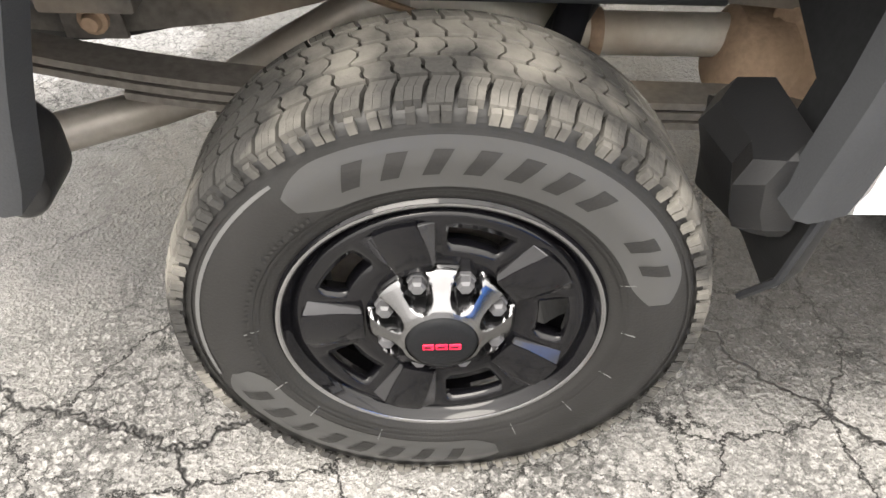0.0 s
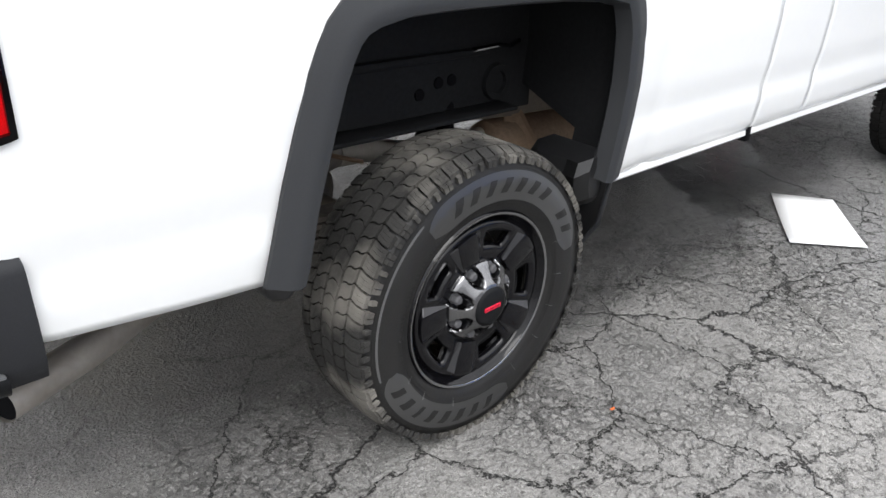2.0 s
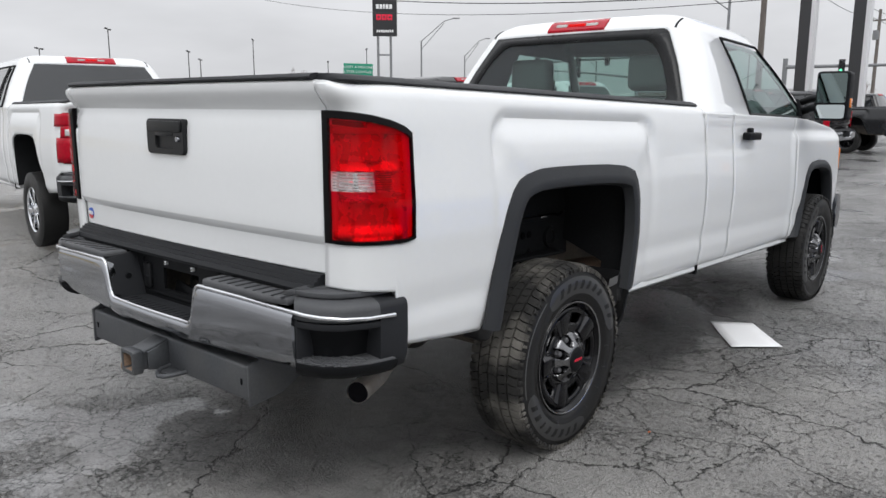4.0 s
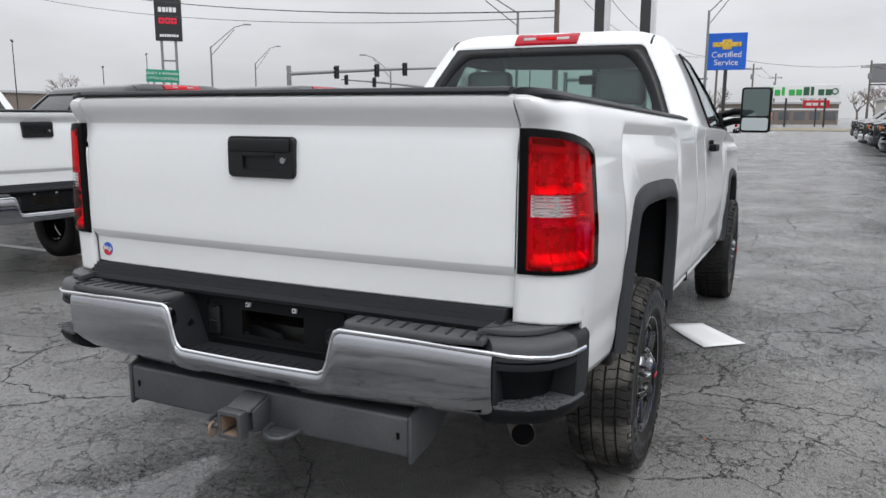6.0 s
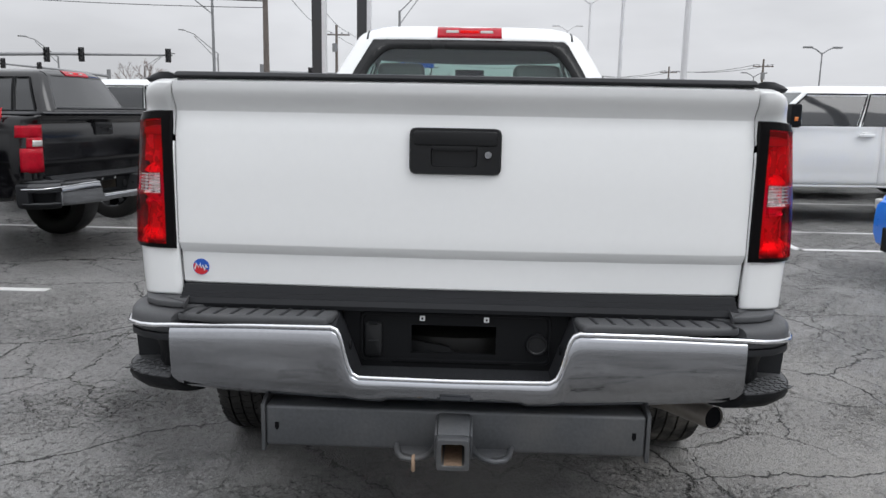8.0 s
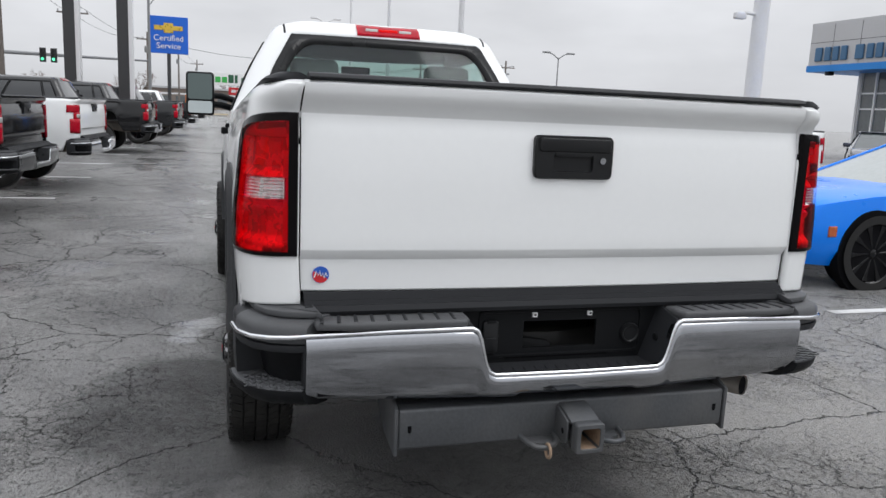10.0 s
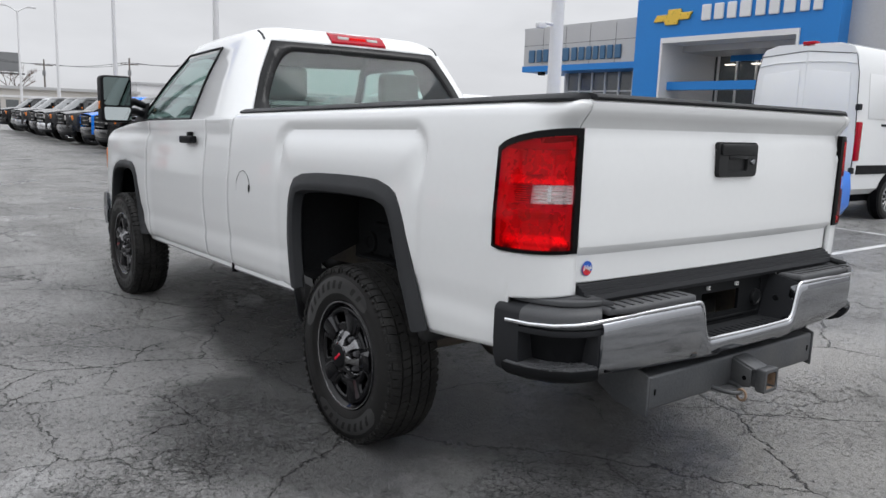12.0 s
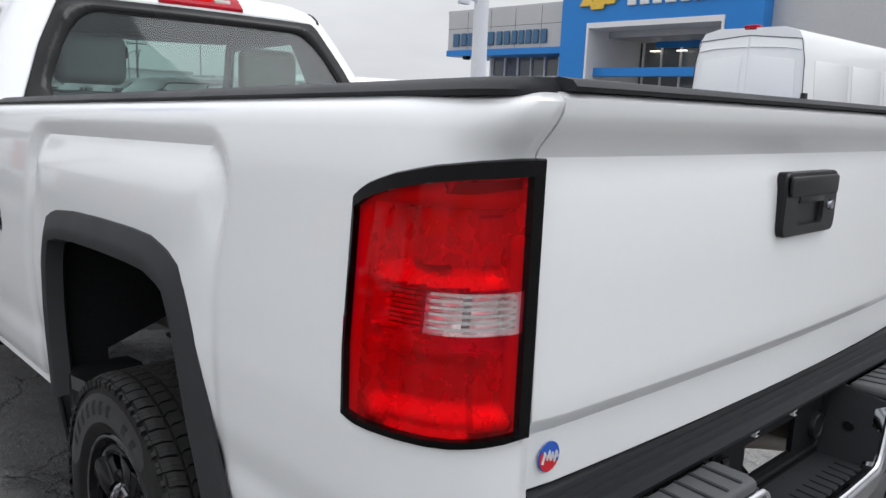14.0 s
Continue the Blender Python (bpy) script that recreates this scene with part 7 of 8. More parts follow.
saloon("blue_paint", "bright blue two-door sports coupe with black wheels", "car", pose(3.15, -4.75 - 2.85, 0, 0, 0, 90), COUPE, (0.92, 1.33), (-0.75, 0.35, 1.15, 2.15), 0.95, 2.81, low5, 0.345, "coupe_glass", coupe=True)
SEDAN = [(-1.0, 0.42, 0.92, 0.78), (-0.9, 0.28, 1.0, 0.86), (-0.3, 0.22, 1.02, 0.90), (0.8, 0.20, 0.98, 0.91), (2.0, 0.20, 0.96, 0.91), (2.8, 0.22, 0.95, 0.90), (3.4, 0.26, 0.86, 0.86), (3.65, 0.34, 0.74, 0.72)]
plain5 = wheel_plain(0.34, 0.22, 0.22, "silver_paint", 5)
saloon("navy_paint", "dark blue car behind the coupe", "car", pose(9.5, -16.5, 0, 0, 0, 80), SEDAN, (0.95, 1.42), (-0.7, 0.2, 1.3, 2.2), 0.91, 2.75, plain5, 0.34)
saloon("navy_paint", "dark purple-blue car facing the lot near the showroom", "car", pose(16.6, -19.4, 0, 0, 0, 138), SEDAN, (0.95, 1.42), (-0.7, 0.2, 1.3, 2.2), 0.91, 2.75, wheel_copy(plain5), 0.34)
for i, (p, x, y, a) in enumerate((("char_paint", 17.5, -15.2, 90), ("white", 64, 14, 20), ("red_paint", 70, 11, 10), ("white", 46, -12, 95), ("silver_paint", 60, -11, 90), ("white", 58, 9.0, 8))):
    saloon(p, {"c": "charcoal", "w": "white", "r": "dark red", "s": "silver"}[p[0]] + " car parked in the distance", "car", pose(x, y, 0, 0, 0, a), SEDAN, (0.95, 1.42), (-0.7, 0.2, 1.3, 2.2), 0.91, 2.75, wheel_copy(plain5), 0.34)


def van(at):
    """A tall white delivery van; x ahead, origin under the rear axle."""
    v = thing("cargo_van", "tall white cargo van with twin rear doors", "van", "parked cars", at=at)
    sec = [(0.88, 0.45), (0.98, 0.55), (1.0, 0.9), (1.0, 1.15), (0.985, 1.40), (0.97, 1.8), (0.93, 2.4), (0.89, 2.72), (0.80, 2.88), (0.55, 2.95)]
    loops = []
    for x, k, top in ((-1.32, 0.975, 0.0), (-1.27, 1.0, 0.0), (0.5, 1.0, 0), (3.2, 1.0, 0), (3.6, 0.99, 0.05), (4.2, 0.96, 0.75)):
        left = [(x, y * k, z if z < 1.2 else z - (z - 1.2) / 1.5 * top) for y, z in sec]
        loops.append(left + [(a, -b, c) for a, b, c in left[::-1]])
    part("body", rings(loops), "white", v, "", 35)
    part("nose", rings([[(x, -w, 0.5), (x, -w, h), (x, w, h), (x, w, 0.5)] for x, w, h in ((4.2, 0.95, 1.3), (4.6, 0.92, 1.22), (4.9, 0.82, 1.0))]), "white", v, "", 30)
    for s in (-1, 1):
        d = part("rear_door", bevelled(prism([(-1.335, s * 0.012, 0.62), (-1.335, s * 0.93, 0.62), (-1.33, s * 0.965, 1.2), (-1.325, s * 0.90, 2.45), (-1.32, s * 0.83, 2.74), (-1.32, s * 0.012, 2.82)], (0.03, 0, 0)), 0.008, 2), "white", v, "", 30)
        part("door_pressing", bevelled(prism([(-1.336, s * 0.10, 1.50), (-1.336, s * 0.83, 1.50), (-1.328, s * 0.77, 2.45), (-1.328, s * 0.10, 2.52)], (-0.010, 0, 0)), 0.008, 2), "white", d, "", 30)
        part("door_pressing", bevelled(prism([(-1.336, s * 0.10, 0.80), (-1.336, s * 0.85, 0.80), (-1.336, s * 0.85, 1.38), (-1.336, s * 0.10, 1.38)], (-0.010, 0, 0)), 0.008, 2), "white", d, "", 30)
        part("door_gap", tube([(-1.335, s * 0.945, 0.62), (-1.333, s * 0.972, 1.2), (-1.328, s * 0.908, 2.45), (-1.323, s * 0.835, 2.76), (-1.322, 0.0, 2.835)], 0.007, 5), "trim", d, "", 50)
        part("door_crease", tube([(-1.333, s * 0.03, 2.66), (-1.333, s * 0.60, 2.64), (-1.333, s * 0.84, 2.60)], 0.010, 6), "white", d, "", 50)
        for z in (0.86, 1.90):
            part("hinge", box(-1.36, -1.25, min(s * 0.92, s * 0.99), max(s * 0.92, s * 0.99), z - 0.05, z + 0.05, 0.012), "trim", d)
        part("tail_lamp", bevelled(box(-1.34, -1.20, min(s * 0.955, s * 1.008), max(s * 0.955, s * 1.008), 1.02, 1.66), 0.015), "lamp_red", v, "tall red tail lamp", 40)
        part("side_band", box(-1.25, 3.9, min(s * 0.995, s * 1.012), max(s * 0.995, s * 1.012), 0.80, 0.95, 0.006), "plastic", v, "black side moulding")
        part("door_track", box(-0.5, 1.7, min(s * 0.965, s * 0.99), max(s * 0.965, s * 0.99), 1.60, 1.64, 0.004), "plastic", v)
        for x0, x1 in ((-1.0, 0.3), (0.45, 1.75), (1.9, 2.9)):
            part("side_pressing", bevelled(prism([(x0, s * 0.978, 1.72), (x1, s * 0.978, 1.72), (x1, s * 0.928, 2.45), (x0, s * 0.928, 2.45)], (0, s * 0.006, 0)), 0.004), "white", v, "", 30)
        for x in (0, 3.66):
            part("wheel_well", moved(lathe([(0.0, s * 0.006), (0.42, s * 0.006), (0.43, -s * 0.1)], 32), Matrix.Translation((x, s * 1.006, 0.40))), "flat_black", v)
    part("rear_bumper", bevelled(box(-1.40, -1.25, -0.96, 0.96, 0.42, 0.62), 0.03), "plastic", v, "", 40)
    part("roof_lamp", bevelled(box(-1.32, -1.16, -0.12, 0.12, 2.90, 3.0), 0.02), "lamp_red", v, "red high stop lamp", 40)
    part("underside", box(-0.9, 4.6, -0.8, 0.8, 0.32, 0.50), "flat_black", v)
    put_wheels(v, wheel_plain(0.36, 0.23, 0.22, "silver_paint", 12), 3.66, 0.92, 0.36)
    return v


van(pose(4.05, -11.7, 0, 0, 0, -91))
for w in (alloy6, alloy5, alloy8, black6):
    for o in (*w.children_recursive, w):
        bpy.data.objects.remove(o)


# ---- showroom ----
def bars_text(parent, x0, x1, z, h, y, material, widths, dy=0.12, name="letter_block"):
    """Raised plain blocks in place of lettering, along -x, facing +y."""
    total = sum(abs(w) for w in widths)
    x = x0
    for w in widths:
        step = (x1 - x0) * abs(w) / total
        if w > 0:
            part(name, bevelled(box(min(x, x + step * 0.72), max(x, x + step * 0.72), y, y + dy, z, z + h), 0.05), material, parent)
        x += step


YF = -29.5
show = thing("showroom", "single-storey grey and blue car showroom with a large portal", "building")
part("wall", box(-14, 12.9, YF - 14, YF - 0.2, 0, 6.9), "wall_grey", show, "grey metal cladding")
part("roof", box(-14.2, 32, YF - 14.2, YF - 0.15, 6.86, 7.0), "wall_grey", show)
part("canopy_wall", box(23.0, 31.8, YF - 12, YF, 4.75, 6.85), "wall_grey", show, "grey fascia")
part("canopy_edge", box(22.98, 31.85, YF - 12, YF + 0.06, 4.45, 4.78), "wall_blue", show, "blue lower edge of the fascia")
for x in (24.8, 26.6, 28.4, 30.2):
    part("panel_joint", box(x - 0.01, x + 0.01, YF, YF + 0.008, 4.8, 6.85), "trim", show)
part("panel_joint", box(23.05, 31.8, YF, YF + 0.008, 5.95, 5.97), "trim", show)
part("glass_wall", box(23.0, 29.9, YF - 2.0, YF - 1.9, 0, 4.45), "window_dark", show, "dark showroom glass")
for i in range(8):
    x = 23.0 + 6.9 * i / 7
    part("mullion", box(x - 0.05, x + 0.05, YF - 1.9, YF - 1.8, 0, 4.45), "wall_white", show)
for z in (1.0, 2.6, 3.4):
    part("transom", box(23.0, 29.9, YF - 1.9, YF - 1.82, z - 0.04, z + 0.04), "wall_white", show)
part("end_wall", box(29.9, 30.1, YF - 12, YF - 1.8, 0, 4.5), "wall_white", show)
part("portal_side", box(21.4, 23.0, YF - 4.2, YF + 0.6, 0, 7.7), "wall_blue", show, "blue portal cladding")
part("portal_side", box(12.8, 14.4, YF - 4.2, YF + 0.6, 0, 7.7), "wall_blue", show, "blue portal cladding")
part("portal_top", box(14.4, 21.4, YF - 2, YF + 0.6, 5.75, 7.7), "wall_blue", show, "blue portal cladding")
for x0, x1, z0, z1 in ((21.28, 21.396, 0, 5.5), (14.404, 14.52, 0, 5.5), (14.404, 21.396, 5.5, 5.746)):
    part("portal_trim", box(x0, x1, YF - 3.85, YF + 0.68, z0, z1), "wall_white", show, "white portal lining")
part("portal_soffit", box(14.4, 21.4, YF - 4, YF - 1, 5.2, 5.5), "wall_grey", show)
part("portal_back", box(14.4, 21.4, YF - 4.0, YF - 3.9, 0, 5.4), "window_dark", show, "dark entrance glass")
part("portal_band", box(14.53, 21.27, YF - 0.4, YF + 0.1, 3.3, 3.7), "wall_blue", show, "blue band over the doors")
part("portal_band", box(14.4, 20.2, YF - 3.6, YF - 3.5, 4.9, 5.3), "wall_blue", show)
for i in range(7):
    x = 14.6 + i * 1.08
    part("mullion", box(x - 0.05, x + 0.05, YF - 3.9, YF - 3.8, 0, 5.2), "wall_white", show)
for i in range(4):
    part("ceiling_lamp", box(15.5 + 1.5 * i, 16.0 + 1.5 * i, YF - 3.7, YF - 3.5, 4.72, 4.78), "lit_warm", show, "lit ceiling lamp")
emblem = [(21.9, 6.58), (21.3, 6.58), (21.25, 6.80), (20.55, 6.80), (20.5, 6.62), (19.9, 6.62), (20.1, 6.28), (20.65, 6.28), (20.7, 6.08), (21.4, 6.08), (21.45, 6.26), (22.1, 6.26)]
part("emblem", bevelled(prism([(x - 0.2, YF + 0.6, z + 0.25) for x, z in emblem], (0, 0.12, 0)), 0.03), "sign_gold", show, "gold cross-shaped emblem")
bars_text(show, 19.2, 13.4, 6.40, 0.72, YF + 0.6, "wall_white", [1.0, 1.0, 0.95, 1.15, 0.95, 1.0, 1.1, 0.85, 0.8])
bars_text(show, 31.3, 24.2, 4.98, 0.72, YF, "letter_blue", [1.2, 1, 1, 1, -0.7, 1.3, 1, 1, 0.9, 0.9, 0.9, 0.95, 1])
part("wall_lamp", bevelled(box(30.2, 30.5, YF - 0.3, YF + 0.05, 4.25, 4.45), 0.03), "plastic", show)


# ---- poles, signs, wires ----
def light_pole(x, y, h, material="pole_white", r=0.12, arms=2, box_=False, name="light_pole", label="tall white tapered parking lot light pole"):
    p = thing(name, label, "light pole", "light poles", at=pose(x, y, 0))
    part("shaft", tube([(0, 0, 0), (0, 0, h * 0.5), (0, 0, h)], [r, r * 0.8, r * 0.6], 12), material, p, "", 50)
    part("base", bevelled(lathe([(r * 2, 0.0), (r * 2, 0.5), (r * 1.4, 0.52), (0.0, 0.52)], 16, "z"), 0.01), "concrete", p, "concrete base", 40)
    for s in ((-1, 1) if arms == 2 else (1,)):
        if box_:
            part("arm", moved(box(-0.05, 0.05, min(0, s * 1.2), max(0, s * 1.2), h - 0.05, h + 0.05), Matrix.Rotation(radians(-40), 4, "Z")), material, p)
            part("lamp_head", moved(bevelled(box(-0.14, 0.14, min(s * 0.7, s * 1.25), max(s * 0.7, s * 1.25), h - 0.02, h + 0.14), 0.03), Matrix.Rotation(radians(-40), 4, "Z")), material, p, "", 40)
            continue
        part("arm", tube([(0, 0, h - 0.1), (0, s * 0.5, h + 0.25), (0, s * 0.9, h + 0.4)], 0.05, 8), material, p, "", 50)
        part("lamp_head", bevelled(box(-0.16, 0.16, min(s * 0.8, s * 1.5), max(s * 0.8, s * 1.5), h + 0.33, h + 0.47), 0.03), material, p, "", 40)
    return p


p0 = light_pole(5.80, -6.05, 9.5)
cam_ = part("camera_bracket", tube([(0, 0.0, 2.95), (0.0, 0.26, 2.97)], 0.022, 8), "pole_white", p0)
part("security_camera", moved(bevelled(box(-0.045, 0.045, -0.03, 0.13, -0.045, 0.045), 0.015), Matrix.Translation((0.03, 0.26, 2.93))), "pole_white", p0, "small white security camera", 40)
for x, y in ((21.7, -6.7), (37, -7.5), (56, -8.6), (75, -9.2)):
    light_pole(x, y, 9.6)
for x, y, h in ((60, -27.6, 6.6), (90, -33, 6.2)):
    light_pole(x, y, h, "pole_grey", 0.08)
for x, y, h in ((72, 102, 11.5), (38.6, 100, 8.3), (47.6, 100, 11.3), (59.3, 100, 9.0), (61.2, 100, 7.9), (85.7, 100, 8.6), (94.8, 100, 11.2)):
    light_pole(x, y, h, "pole_dark", 0.10, 2, True, label="slim dark lot light pole with a flat crossbar")


def sign_face(parent, name, y0, y1, z0, z1, x, material, depth=0.3, label=""):
    return part(name, bevelled(box(x, x + depth, y0, y1, z0, z1), 0.03), material, parent, label)


def lettering(words, size, parent, x, y, z, material, name="sign_lettering"):
    """Words that face -x."""
    c = bpy.data.curves.new(name, "FONT")
    c.body, c.size, c.extrude, c.align_x, c.align_y = words, size, 0.01, "CENTER", "CENTER"
    c.materials.append(M[material])
    ob = new(name, c)
    ob.parent = parent
    ob.matrix_basis = pose(x, y, z, 90, 0, -90)
    return ob


# legs of a tall pylon beside the street
pyl = thing("pylon_sign", "tall pylon sign on two dark steel legs", "sign", at=pose(26.9, 5.15, 0))
for y in (-0.87, 0.87):
    lg = part("leg", box(-0.2, 0.2, y - 0.19, y + 0.19, 0, 9.5), "pole_dark", pyl, "dark steel leg")
    part("leg_side", box(-0.19, 0.21, y - 0.33, y - 0.19, 0, 9.5), "wall_white", lg, "pale leg side")
part("cabinet", bevelled(box(-0.3, 0.3, -1.6, 1.6, 9.5, 13.0), 0.05), "sign_blue", pyl)
# blue service sign
sv = thing("service_sign", "blue square service sign on a steel pole", "sign", at=pose(61.5, 4.7, 0, 0, 0, 2))
part("pole", tube([(0.15, 0, 0), (0.15, 0, 5.2)], 0.14, 12), "pole_dark", sv)
sign_face(sv, "face", -1.45, 1.45, 5.0, 7.8, 0, "sign_blue", 0.3, "blue sign face")
sign_face(sv, "emblem", -0.35, 0.35, 6.55, 7.3, -0.03, "sign_gold", 0.04, "gold emblem")
sign_face(sv, "emblem", -1.05, 1.05, 6.75, 7.1, -0.035, "sign_gold", 0.04)
lettering("Certified", 0.62, sv, -0.03, 0, 6.15, "sign_white")
lettering("Service", 0.62, sv, -0.03, 0, 5.55, "sign_white")
# long white dealer sign
dt = thing("roadside_sign", "long white roadside sign with green lettering shapes", "sign", at=pose(117, -0.8, 0))
for y in (-2.5, 2.5):
    part("pole", tube([(0.3, y, 0), (0.3, y, 4.1)], 0.14, 10), "pole_dark", dt)
sign_face(dt, "face", -4.3, 5.4, 3.95, 5.8, 0, "sign_white", 0.5, "white sign face")
for i in range(9):
    y = 5.0 - 0.93 * i
    sign_face(dt, "letter_block", y - (0.40 if i in (2, 6) else 0.76), y, 4.32, 5.5 if i in (0, 2, 5, 6) else 5.15, -0.05, "light_green" if i < 5 else "dark_green", 0.06)
part("ring", moved(lathe([(0.28, 0.0), (0.46, 0.0), (0.46, 0.05), (0.28, 0.05), (0.28, 0.0)], 24, "x"), Matrix.Translation((-0.06, -3.6, 4.85))), "dark_green", dt)
rs = thing("red_sign", "small red roadside sign", "sign", at=pose(119, -2.2, 0))
part("pole", tube([(0.1, 0, 0), (0.1, 0, 3.0)], 0.1, 8), "pole_dark", rs)
sign_face(rs, "face", -1.7, 1.7, 2.6, 3.7, 0, "sign_red", 0.2)
for y in (-0.9, 0.1, 0.95):
    sign_face(rs, "letter_block", y - 0.35, y + 0.35, 2.95, 3.35, -0.03, "sign_white", 0.04)
# billboard
bb = thing("billboard", "large grey blank billboard on a single post", "billboard", at=pose(150, -15.6, 0))
part("post", tube([(0.6, 0.5, 0), (0.6, 0.5, 7.5)], 0.45, 12), "pole_dark", bb)
sign_face(bb, "face", -5.0, 5.0, 7.2, 10.4, 0, "sign_grey", 0.9, "blank grey face")
part("catwalk", box(-0.7, 0.9, -5.6, 5.2, 6.75, 6.95), "pole_dark", bb)
sign_face(bb, "maker_plate", -1.0, 1.0, 6.8, 7.1, -0.72, "sign_white", 0.03)
# black dealer pylon and green road sign
gp = thing("dealer_pylon", "tall black dealer pylon sign on twin posts", "sign", at=pose(68, 68.5, 0, 0, 0, 44))
for y in (-0.8, 0.8):
    part("post", tube([(0, y, 0), (0, y, 10.5)], 0.16, 10), "pole_grey", gp)
part("brace", box(-0.1, 0.1, -0.8, 0.8, 7.6, 7.8), "pole_grey", gp)
sign_face(gp, "cabinet", -1.6, 1.45, 10.0, 14.8, -0.3, "sign_black", 0.6, "black sign cabinet")
sign_face(gp, "cabinet_side", -1.75, -1.6, 10.1, 14.8, -0.3, "sign_white", 0.6)
for y, w in ((1.0, 0.36), (0.55, 0.36), (0.1, 0.2), (-0.2, 0.36), (-0.65, 0.36)):
    sign_face(gp, "letter_block", y - w, y, 13.3, 13.85, -0.34, "sign_white", 0.05)
for y, w in ((1.0, 0.62), (0.3, 0.62), (-0.4, 0.62)):
    sign_face(gp, "letter_block", y - w, y, 11.95, 12.65, -0.34, "badge_red", 0.05)
    sign_face(gp, "letter_notch", y - w * 0.7, y - w * 0.3, 12.2, 12.42, -0.36, "sign_black", 0.03)
for i in range(8):
    sign_face(gp, "letter_block", 0.95 - 0.27 * i - 0.2, 0.95 - 0.27 * i, 10.45, 10.75, -0.34, "sign_white", 0.05)
gs = thing("road_sign", "green roadside sign with white lettering", "sign", at=pose(18.2, 20.0, -0.17, 1.5, 0, 45))
part("post", tube([(0.04, 0.3, 0), (0.04, 0.3, 3.2)], 0.035, 8), "pole_grey", gs)
part("post", tube([(0.04, -0.3, 0), (0.04, -0.3, 3.2)], 0.035, 8), "pole_grey", gs)
sign_face(gs, "face", -0.57, 0.57, 2.77, 3.22, 0, "sign_green", 0.02, "green sign face")
lettering("ADOPT A HIGHWAY", 0.135, gs, -0.004, 0, 3.08, "sign_white")
lettering("LITTER CONTROL", 0.135, gs, -0.004, 0, 2.90, "sign_white")


def signal_head(parent, at, lit=False, name="signal_head"):
    hd = part(name, moved(bevelled(box(-0.12, 0.12, -0.17, 0.17, -0.48, 0.48), 0.03), Matrix.Translation(at)), "sign_black", parent, "black three-lamp signal head")
    part("backplate", moved(box(0.05, 0.07, -0.24, 0.24, -0.56, 0.56), Matrix.Translation(at)), "sign_black", hd)
    for k, z in enumerate((0.32, 0.0, -0.32)):
        part("visor", moved(lathe([(0.12, -0.26), (0.13, -0.26), (0.13, -0.1), (0.12, -0.1)], 12, "x"), Matrix.Translation((at[0], at[1], at[2] + z))), "sign_black", hd)
    if lit:
        part("green_lamp", moved(lathe([(0.0, -0.125), (0.11, -0.125), (0.115, -0.1)], 14, "x"), Matrix.Translation((at[0], at[1], at[2] - 0.32))), "lit_green", hd, "lit green lamp")
    return hd


def signal_arm(x0, y0, x1, y1, h0, h1, heads, lit, label):
    p = thing("traffic_signal", label, "traffic light", "traffic signals")
    part("post", tube([(x0, y0, 0), (x0, y0, h0 + 0.7)], 0.20, 12), "pole_grey", p, "", 50)
    part("mast_arm", tube([(x0, y0, h0), ((x0 + x1) / 2, (y0 + y1) / 2, (h0 * 0.4 + h1 * 0.6)), (x1, y1, h1)], [0.17, 0.13, 0.08], 10), "pole_grey", p, "", 50)
    for f in heads:
        signal_head(p, (x0 + (x1 - x0) * f - 0.25, y0 + (y1 - y0) * f, h0 + (h1 - h0) * min(1, f * 1.15) - 0.05), lit)
    return p


signal_arm(53, 40, 61.5, 25.2, 4.93, 5.68, (0.25, 0.456, 0.60, 0.985), False, "grey mast-arm traffic signal over the street")
signal_arm(78, 38.5, 73, 47.5, 4.5, 5.4, (0.62, 0.93), False, "grey mast-arm traffic signal across the junction")
signal_arm(66.5, 19.0, 66, 6.5, 4.65, 4.55, (0.36, 0.425), True, "mast-arm traffic signal showing green")


def street_lamp(x, y, h, yaw, reach=5.5, label="tall grey street lamp with a truss arm"):
    p = thing("street_lamp", label, "street lamp", "street lamps", at=pose(x, y, 0, 0, 0, yaw))
    part("post", tube([(0, 0, 0), (0, 0, h * 0.78)], [0.13, 0.09], 10), "pole_grey", p, "", 50)
    part("arm", tube([(0, 0, h * 0.77), (reach * 0.7, 0, h * 0.97), (reach, 0, h)], 0.05, 8), "pole_grey", p, "", 50)
    part("arm", tube([(0, 0, h * 0.69), (reach * 0.7, 0, h * 0.95)], 0.04, 8), "pole_grey", p, "", 50)
    part("lamp_head", bevelled(box(reach - 0.1, reach + 0.7, -0.15, 0.15, h - 0.06, h + 0.08), 0.04), "pole_grey", p, "", 40)
    return p


street_lamp(64, 58.5, 11.2, -45, 3.7)
street_lamp(92, 75, 11.6, -45, 3.2)
street_lamp(82, 46, 8.6, 135, 3.2)
street_lamp(100, 44, 8.6, -45, 3.6)
street_lamp(52, 18.5, 11.5, 140, 7)
street_lamp(60, 6.0, 12.0, -60, 3.5)
street_lamp(100, 34, 11, 150)


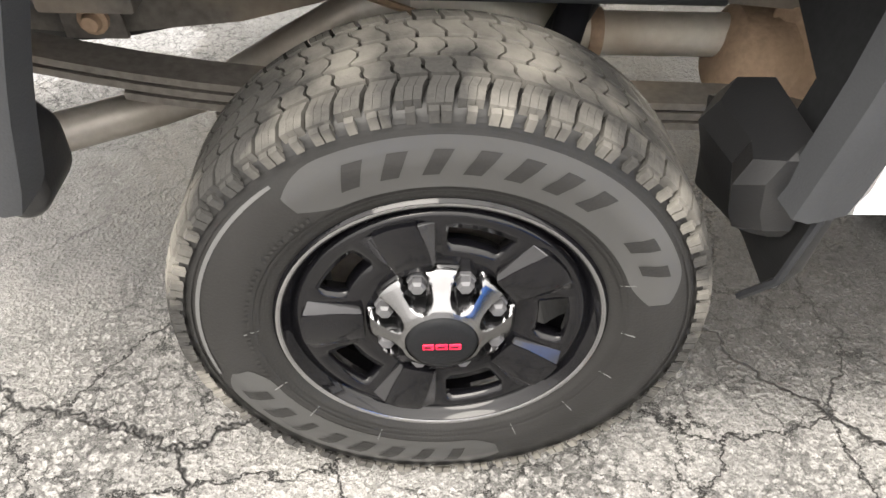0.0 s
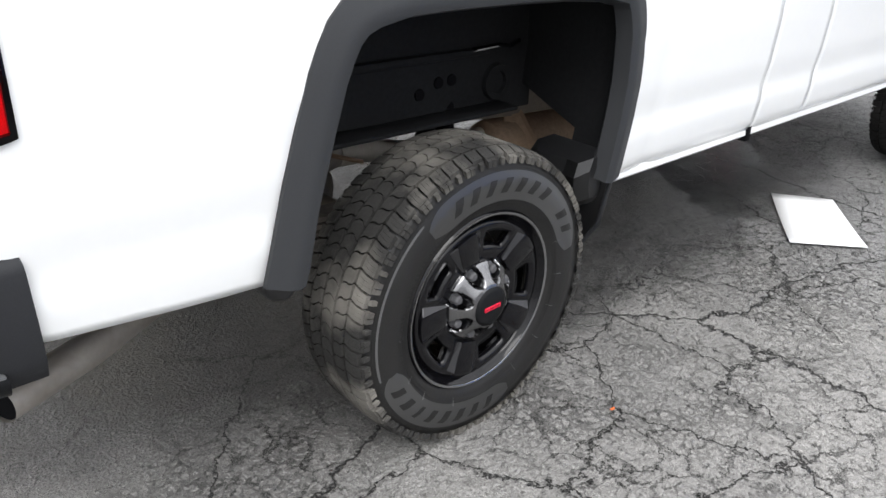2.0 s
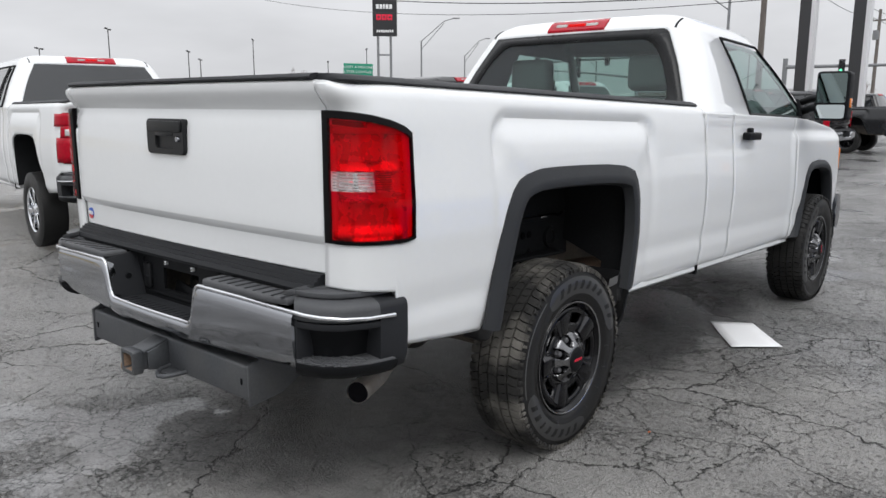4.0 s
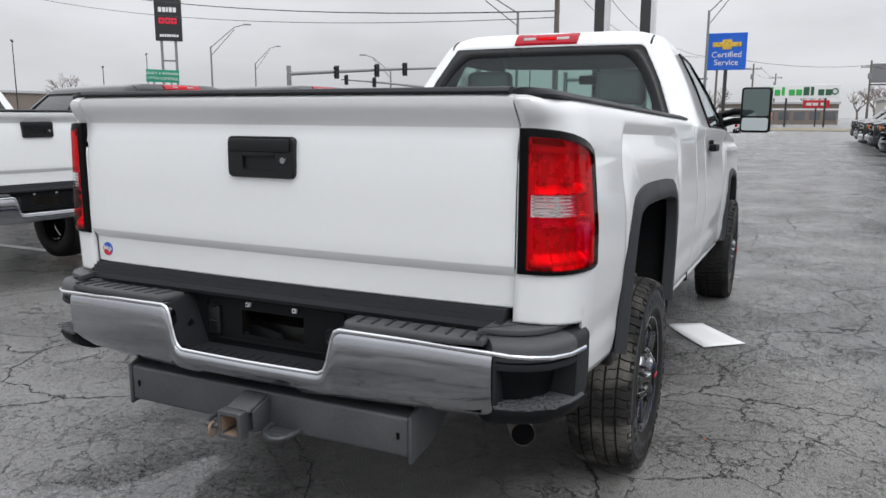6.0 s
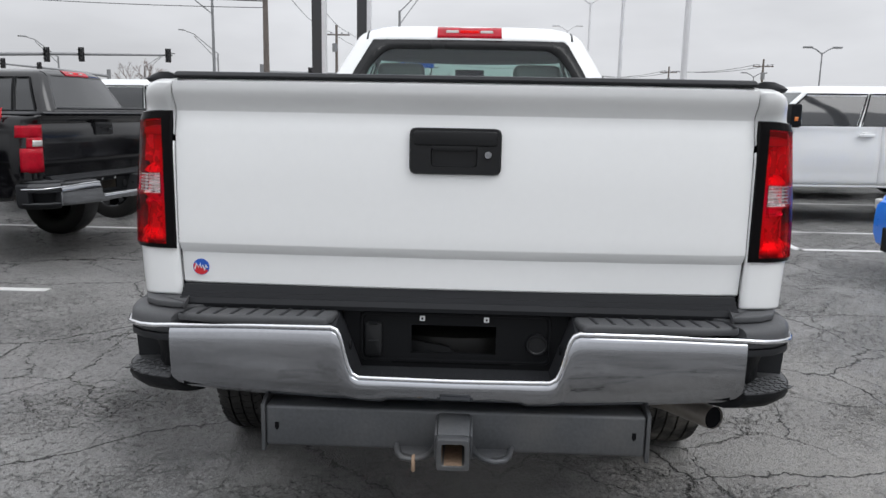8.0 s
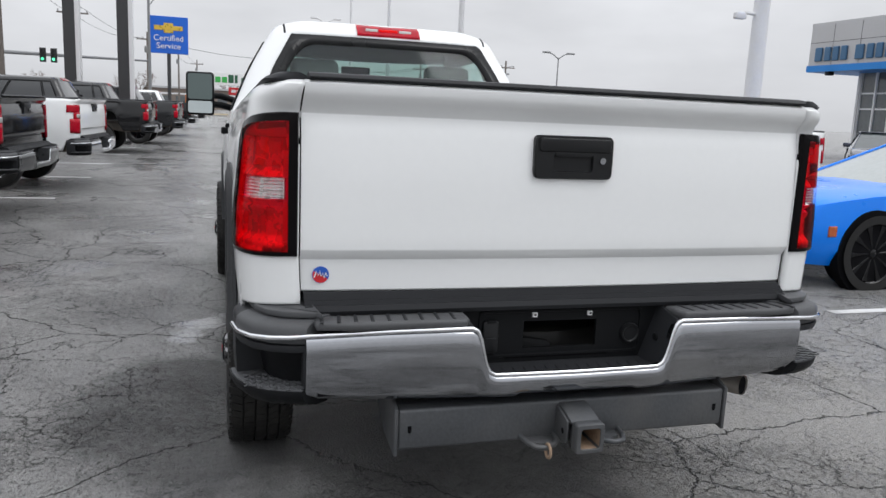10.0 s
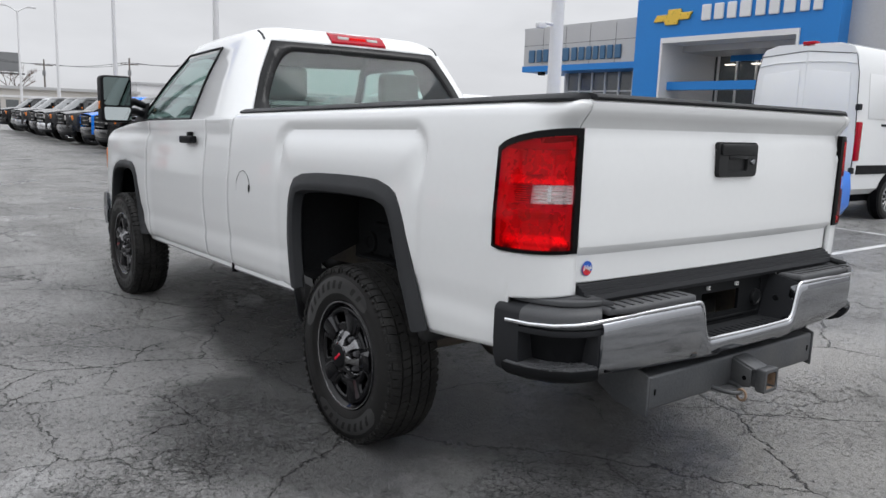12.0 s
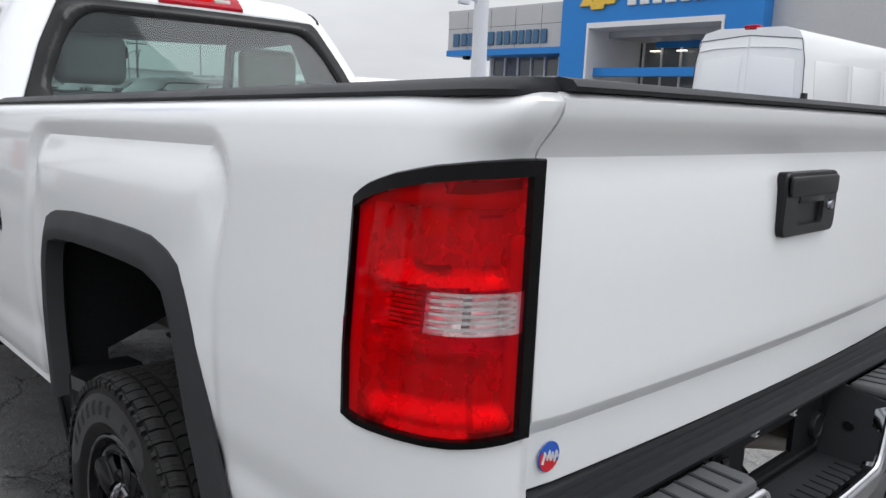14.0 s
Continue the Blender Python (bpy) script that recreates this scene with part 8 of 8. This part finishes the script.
def utility_pole(x, y, h, label="weathered wooden utility pole with cross-arm"):
    p = thing("utility_pole", label, "utility pole", "utility poles", at=pose(x, y, 0))
    part("post", tube([(0, 0, 0), (0, 0, h)], [0.16, 0.11], 10), "wood_pole", p, "", 50)
    part("crossarm", box(-0.06, 0.06, -1.2, 1.2, h - 0.9, h - 0.78), "wood_pole", p)
    for y_ in (-1.1, -0.5, 0.5, 1.1):
        part("insulator", tube([(0, y_, h - 0.78), (0, y_, h - 0.6)], 0.05, 8), "pole_grey", p)
    part("transformer", moved(lathe([(0.0, 0), (0.22, 0.02), (0.24, 0.4), (0.22, 0.75), (0.0, 0.8)], 14, "z"), Matrix.Translation((-0.36, 0.1, h - 2.4))), "pole_grey", p, "grey transformer can", 40)
    return p


poles = [(33.5, 9.8, 9.5), (68, 12.5, 9), (96, 9, 9.2), (128, 7, 9.5), (160, 5, 9.5), (112, -8.2, 8.6), (128, -20.5, 8.4), (110, -28, 8.4), (90, -34, 8.2)]
for x, y, h in poles:
    utility_pole(x, y, h)


def cable(a, b, sag, r=0.018):
    a, b = Vector(a), Vector(b)
    pts = [a.lerp(b, i / 20) - Vector((0, 0, sag * 4 * (i / 20) * (1 - i / 20))) for i in range(21)]
    return tagged(part("overhead_cable", tube(pts, r, 5), "cable", None, "", 60), "thin black overhead cable between utility poles", "cable", "overhead cables")


cable((33.5, 9.8, 6.4), (45, 62, 13.0), 1.0, 0.03)
cable((33.5, 9.8, 6.1), (45, 62, 11.6), 1.0)
for (x, y, h), (x2, y2, h2) in zip(poles[:4], poles[1:5]):
    for o in (-1.1, 0.5):
        cable((x, y + o, h - 0.6), (x2, y2 + o, h2 - 0.6), 0.8)
for (x, y, h), (x2, y2, h2) in zip(poles[5:8], poles[6:9]):
    for o in (-1.1, 0.6):
        cable((x, y + o, h - 0.6), (x2, y2 + o, h2 - 0.6), 0.5, 0.03)
cable((112, -8.2, 8.0), (96, 9, 8.6), 0.7, 0.025)
cable((33.5, 9.8, 8.9), (27, -60, 15), 1.0, 0.015)


# ---- far buildings and trees ----
def low_building(x0, x1, y0, y1, h, wall, label, windows=6, side="x"):
    b = thing("far_building", label, "building", "far buildings")
    part("wall", box(x0, x1, y0, y1, 0, h), wall, b)
    part("roof", box(x0 - 0.3, x1 + 0.3, y0 - 0.3, y1 + 0.3, h, h + 0.35), "wall_grey", b)
    for i in range(windows):
        w = (y1 - y0) / windows
        part("window", box(x0 - 0.05, x0 + 0.05, y0 + w * (i + 0.15), y0 + w * (i + 0.85), 0.8, h * 0.62), "window_dark", b)
    part("band", box(x0 - 0.08, x0 + 0.02, y0, y1, h * 0.70, h * 0.78), "wall_white", b)
    return b


low_building(103, 118, -27, -9.5, 3.4, "wall_cream", "long pale single-storey shop with dark windows", 9)
low_building(150, 165, -6, 14, 3.6, "wall_brown", "low brown shop behind the road", 8)
low_building(128, 140, -58, -34, 5.5, "wall_white", "white flat-roofed warehouse beyond the lot", 7)
low_building(78, 96, -58, -38, 3.6, "wall_cream", "pale flat-roofed building beyond the lot", 6)
low_building(70, 84, 110, 150, 4.5, "wall_brown", "low brown building across the street", 8)
low_building(140, 155, 40, 70, 4.0, "wall_brown", "low brown building across the junction", 8)
mound = bmesh.new()
rings([[(20 + 40 * u + 0.0 * v, 150 + 90 * v, 7.5 * math.sin(math.pi * min(1, v)) * (0.6 + 0.4 * math.sin(u * 2.1))) for v in [k / 6 for k in range(7)]] for u in [k / 4 - 3 for k in range(25)]], False, False, mound)
tagged(part("hillside", mound, "grass", None, "", 60), "low tan grassy bank in the distance", "hill", kind="structure")


def bare_tree(x, y, h, spread, seed, label="bare winter tree with fine reddish twigs"):
    rnd = random.Random(seed)
    t = thing("tree", label, "tree", "bare trees", at=pose(x, y, 0))
    part("trunk", tube([(0, 0, 0), (0.1, 0, h * 0.2), (0, 0.1, h * 0.4)], [h * 0.035, h * 0.026, h * 0.02], 8), "bark", t, "", 50)
    limbs, twigs = bmesh.new(), bmesh.new()

    def grow(p, d, length, r, depth):
        q = p + d * length
        mid = p + d * length * 0.5 + Vector((rnd.uniform(-1, 1), rnd.uniform(-1, 1), rnd.uniform(-0.3, 0.5))) * length * 0.08
        tube([p, mid, q], [r, r * 0.8, r * 0.6], 4, limbs if depth < 2 else twigs, False)
        if depth == 4:
            return
        for _ in range(3 if depth < 3 else 4):
            e = (d + Vector((rnd.uniform(-1, 1), rnd.uniform(-1, 1), rnd.uniform(-0.25, 0.6))) * 0.75).normalized()
            grow(q.lerp(p, rnd.uniform(0, 0.35)), e, length * rnd.uniform(0.55, 0.8), r * 0.55, depth + 1)
    for k in range(4):
        a = k * 1.7 + rnd.uniform(0, 1)
        grow(Vector((0, 0, h * (0.28 + 0.04 * k))), Vector((math.cos(a) * spread, math.sin(a) * spread, 1)).normalized(), h * 0.26, h * 0.014, 0)
    part("limbs", limbs, "bark", t)
    part("crown", twigs, "twig", t)
    return t


first_tree = bare_tree(84, 38, 7.0, 0.8, 3)
for x, y, h, a in ((92, 38, 4.6, 40), (150, 32, 6, 120), (150, 14.5, 7, 10), (172, -2, 8, 70), (165, -14, 8, 200), (156, 18, 6, 260), (130, -8, 6, 20), (134, -10.5, 6.5, 140), (138, -12.5, 6, 220), (60, 135, 8, 90), (95, 120, 9, 160), (180, -24, 11, 300)):
    copy_thing(first_tree, pose(x, y, 0, 0, 0, a) @ Matrix.Diagonal((h / 7, h / 7, h / 7, 1)))
ev = thing("tree", "dark evergreen tree behind the billboard", "tree", at=pose(165, -17.5, 0))
part("trunk", tube([(0, 0, 0), (0, 0, 6)], [0.3, 0.15], 8), "bark", ev)
bm = bmesh.new()
rnd = random.Random(7)
for i in range(500):
    z = 1.5 + 7.0 * rnd.random()
    rr = (9.0 - z) * 0.42 * rnd.random() ** 0.5
    a = rnd.uniform(0, 6.283)
    p = Vector((rr * math.cos(a), rr * math.sin(a), z))
    d = [Vector((rnd.uniform(-1, 1), rnd.uniform(-1, 1), rnd.uniform(-0.8, 0.3))) * 0.55 for _ in range(3)]
    bm.faces.new([bm.verts.new(p + v) for v in d])
part("crown", bm, "evergreen", ev)
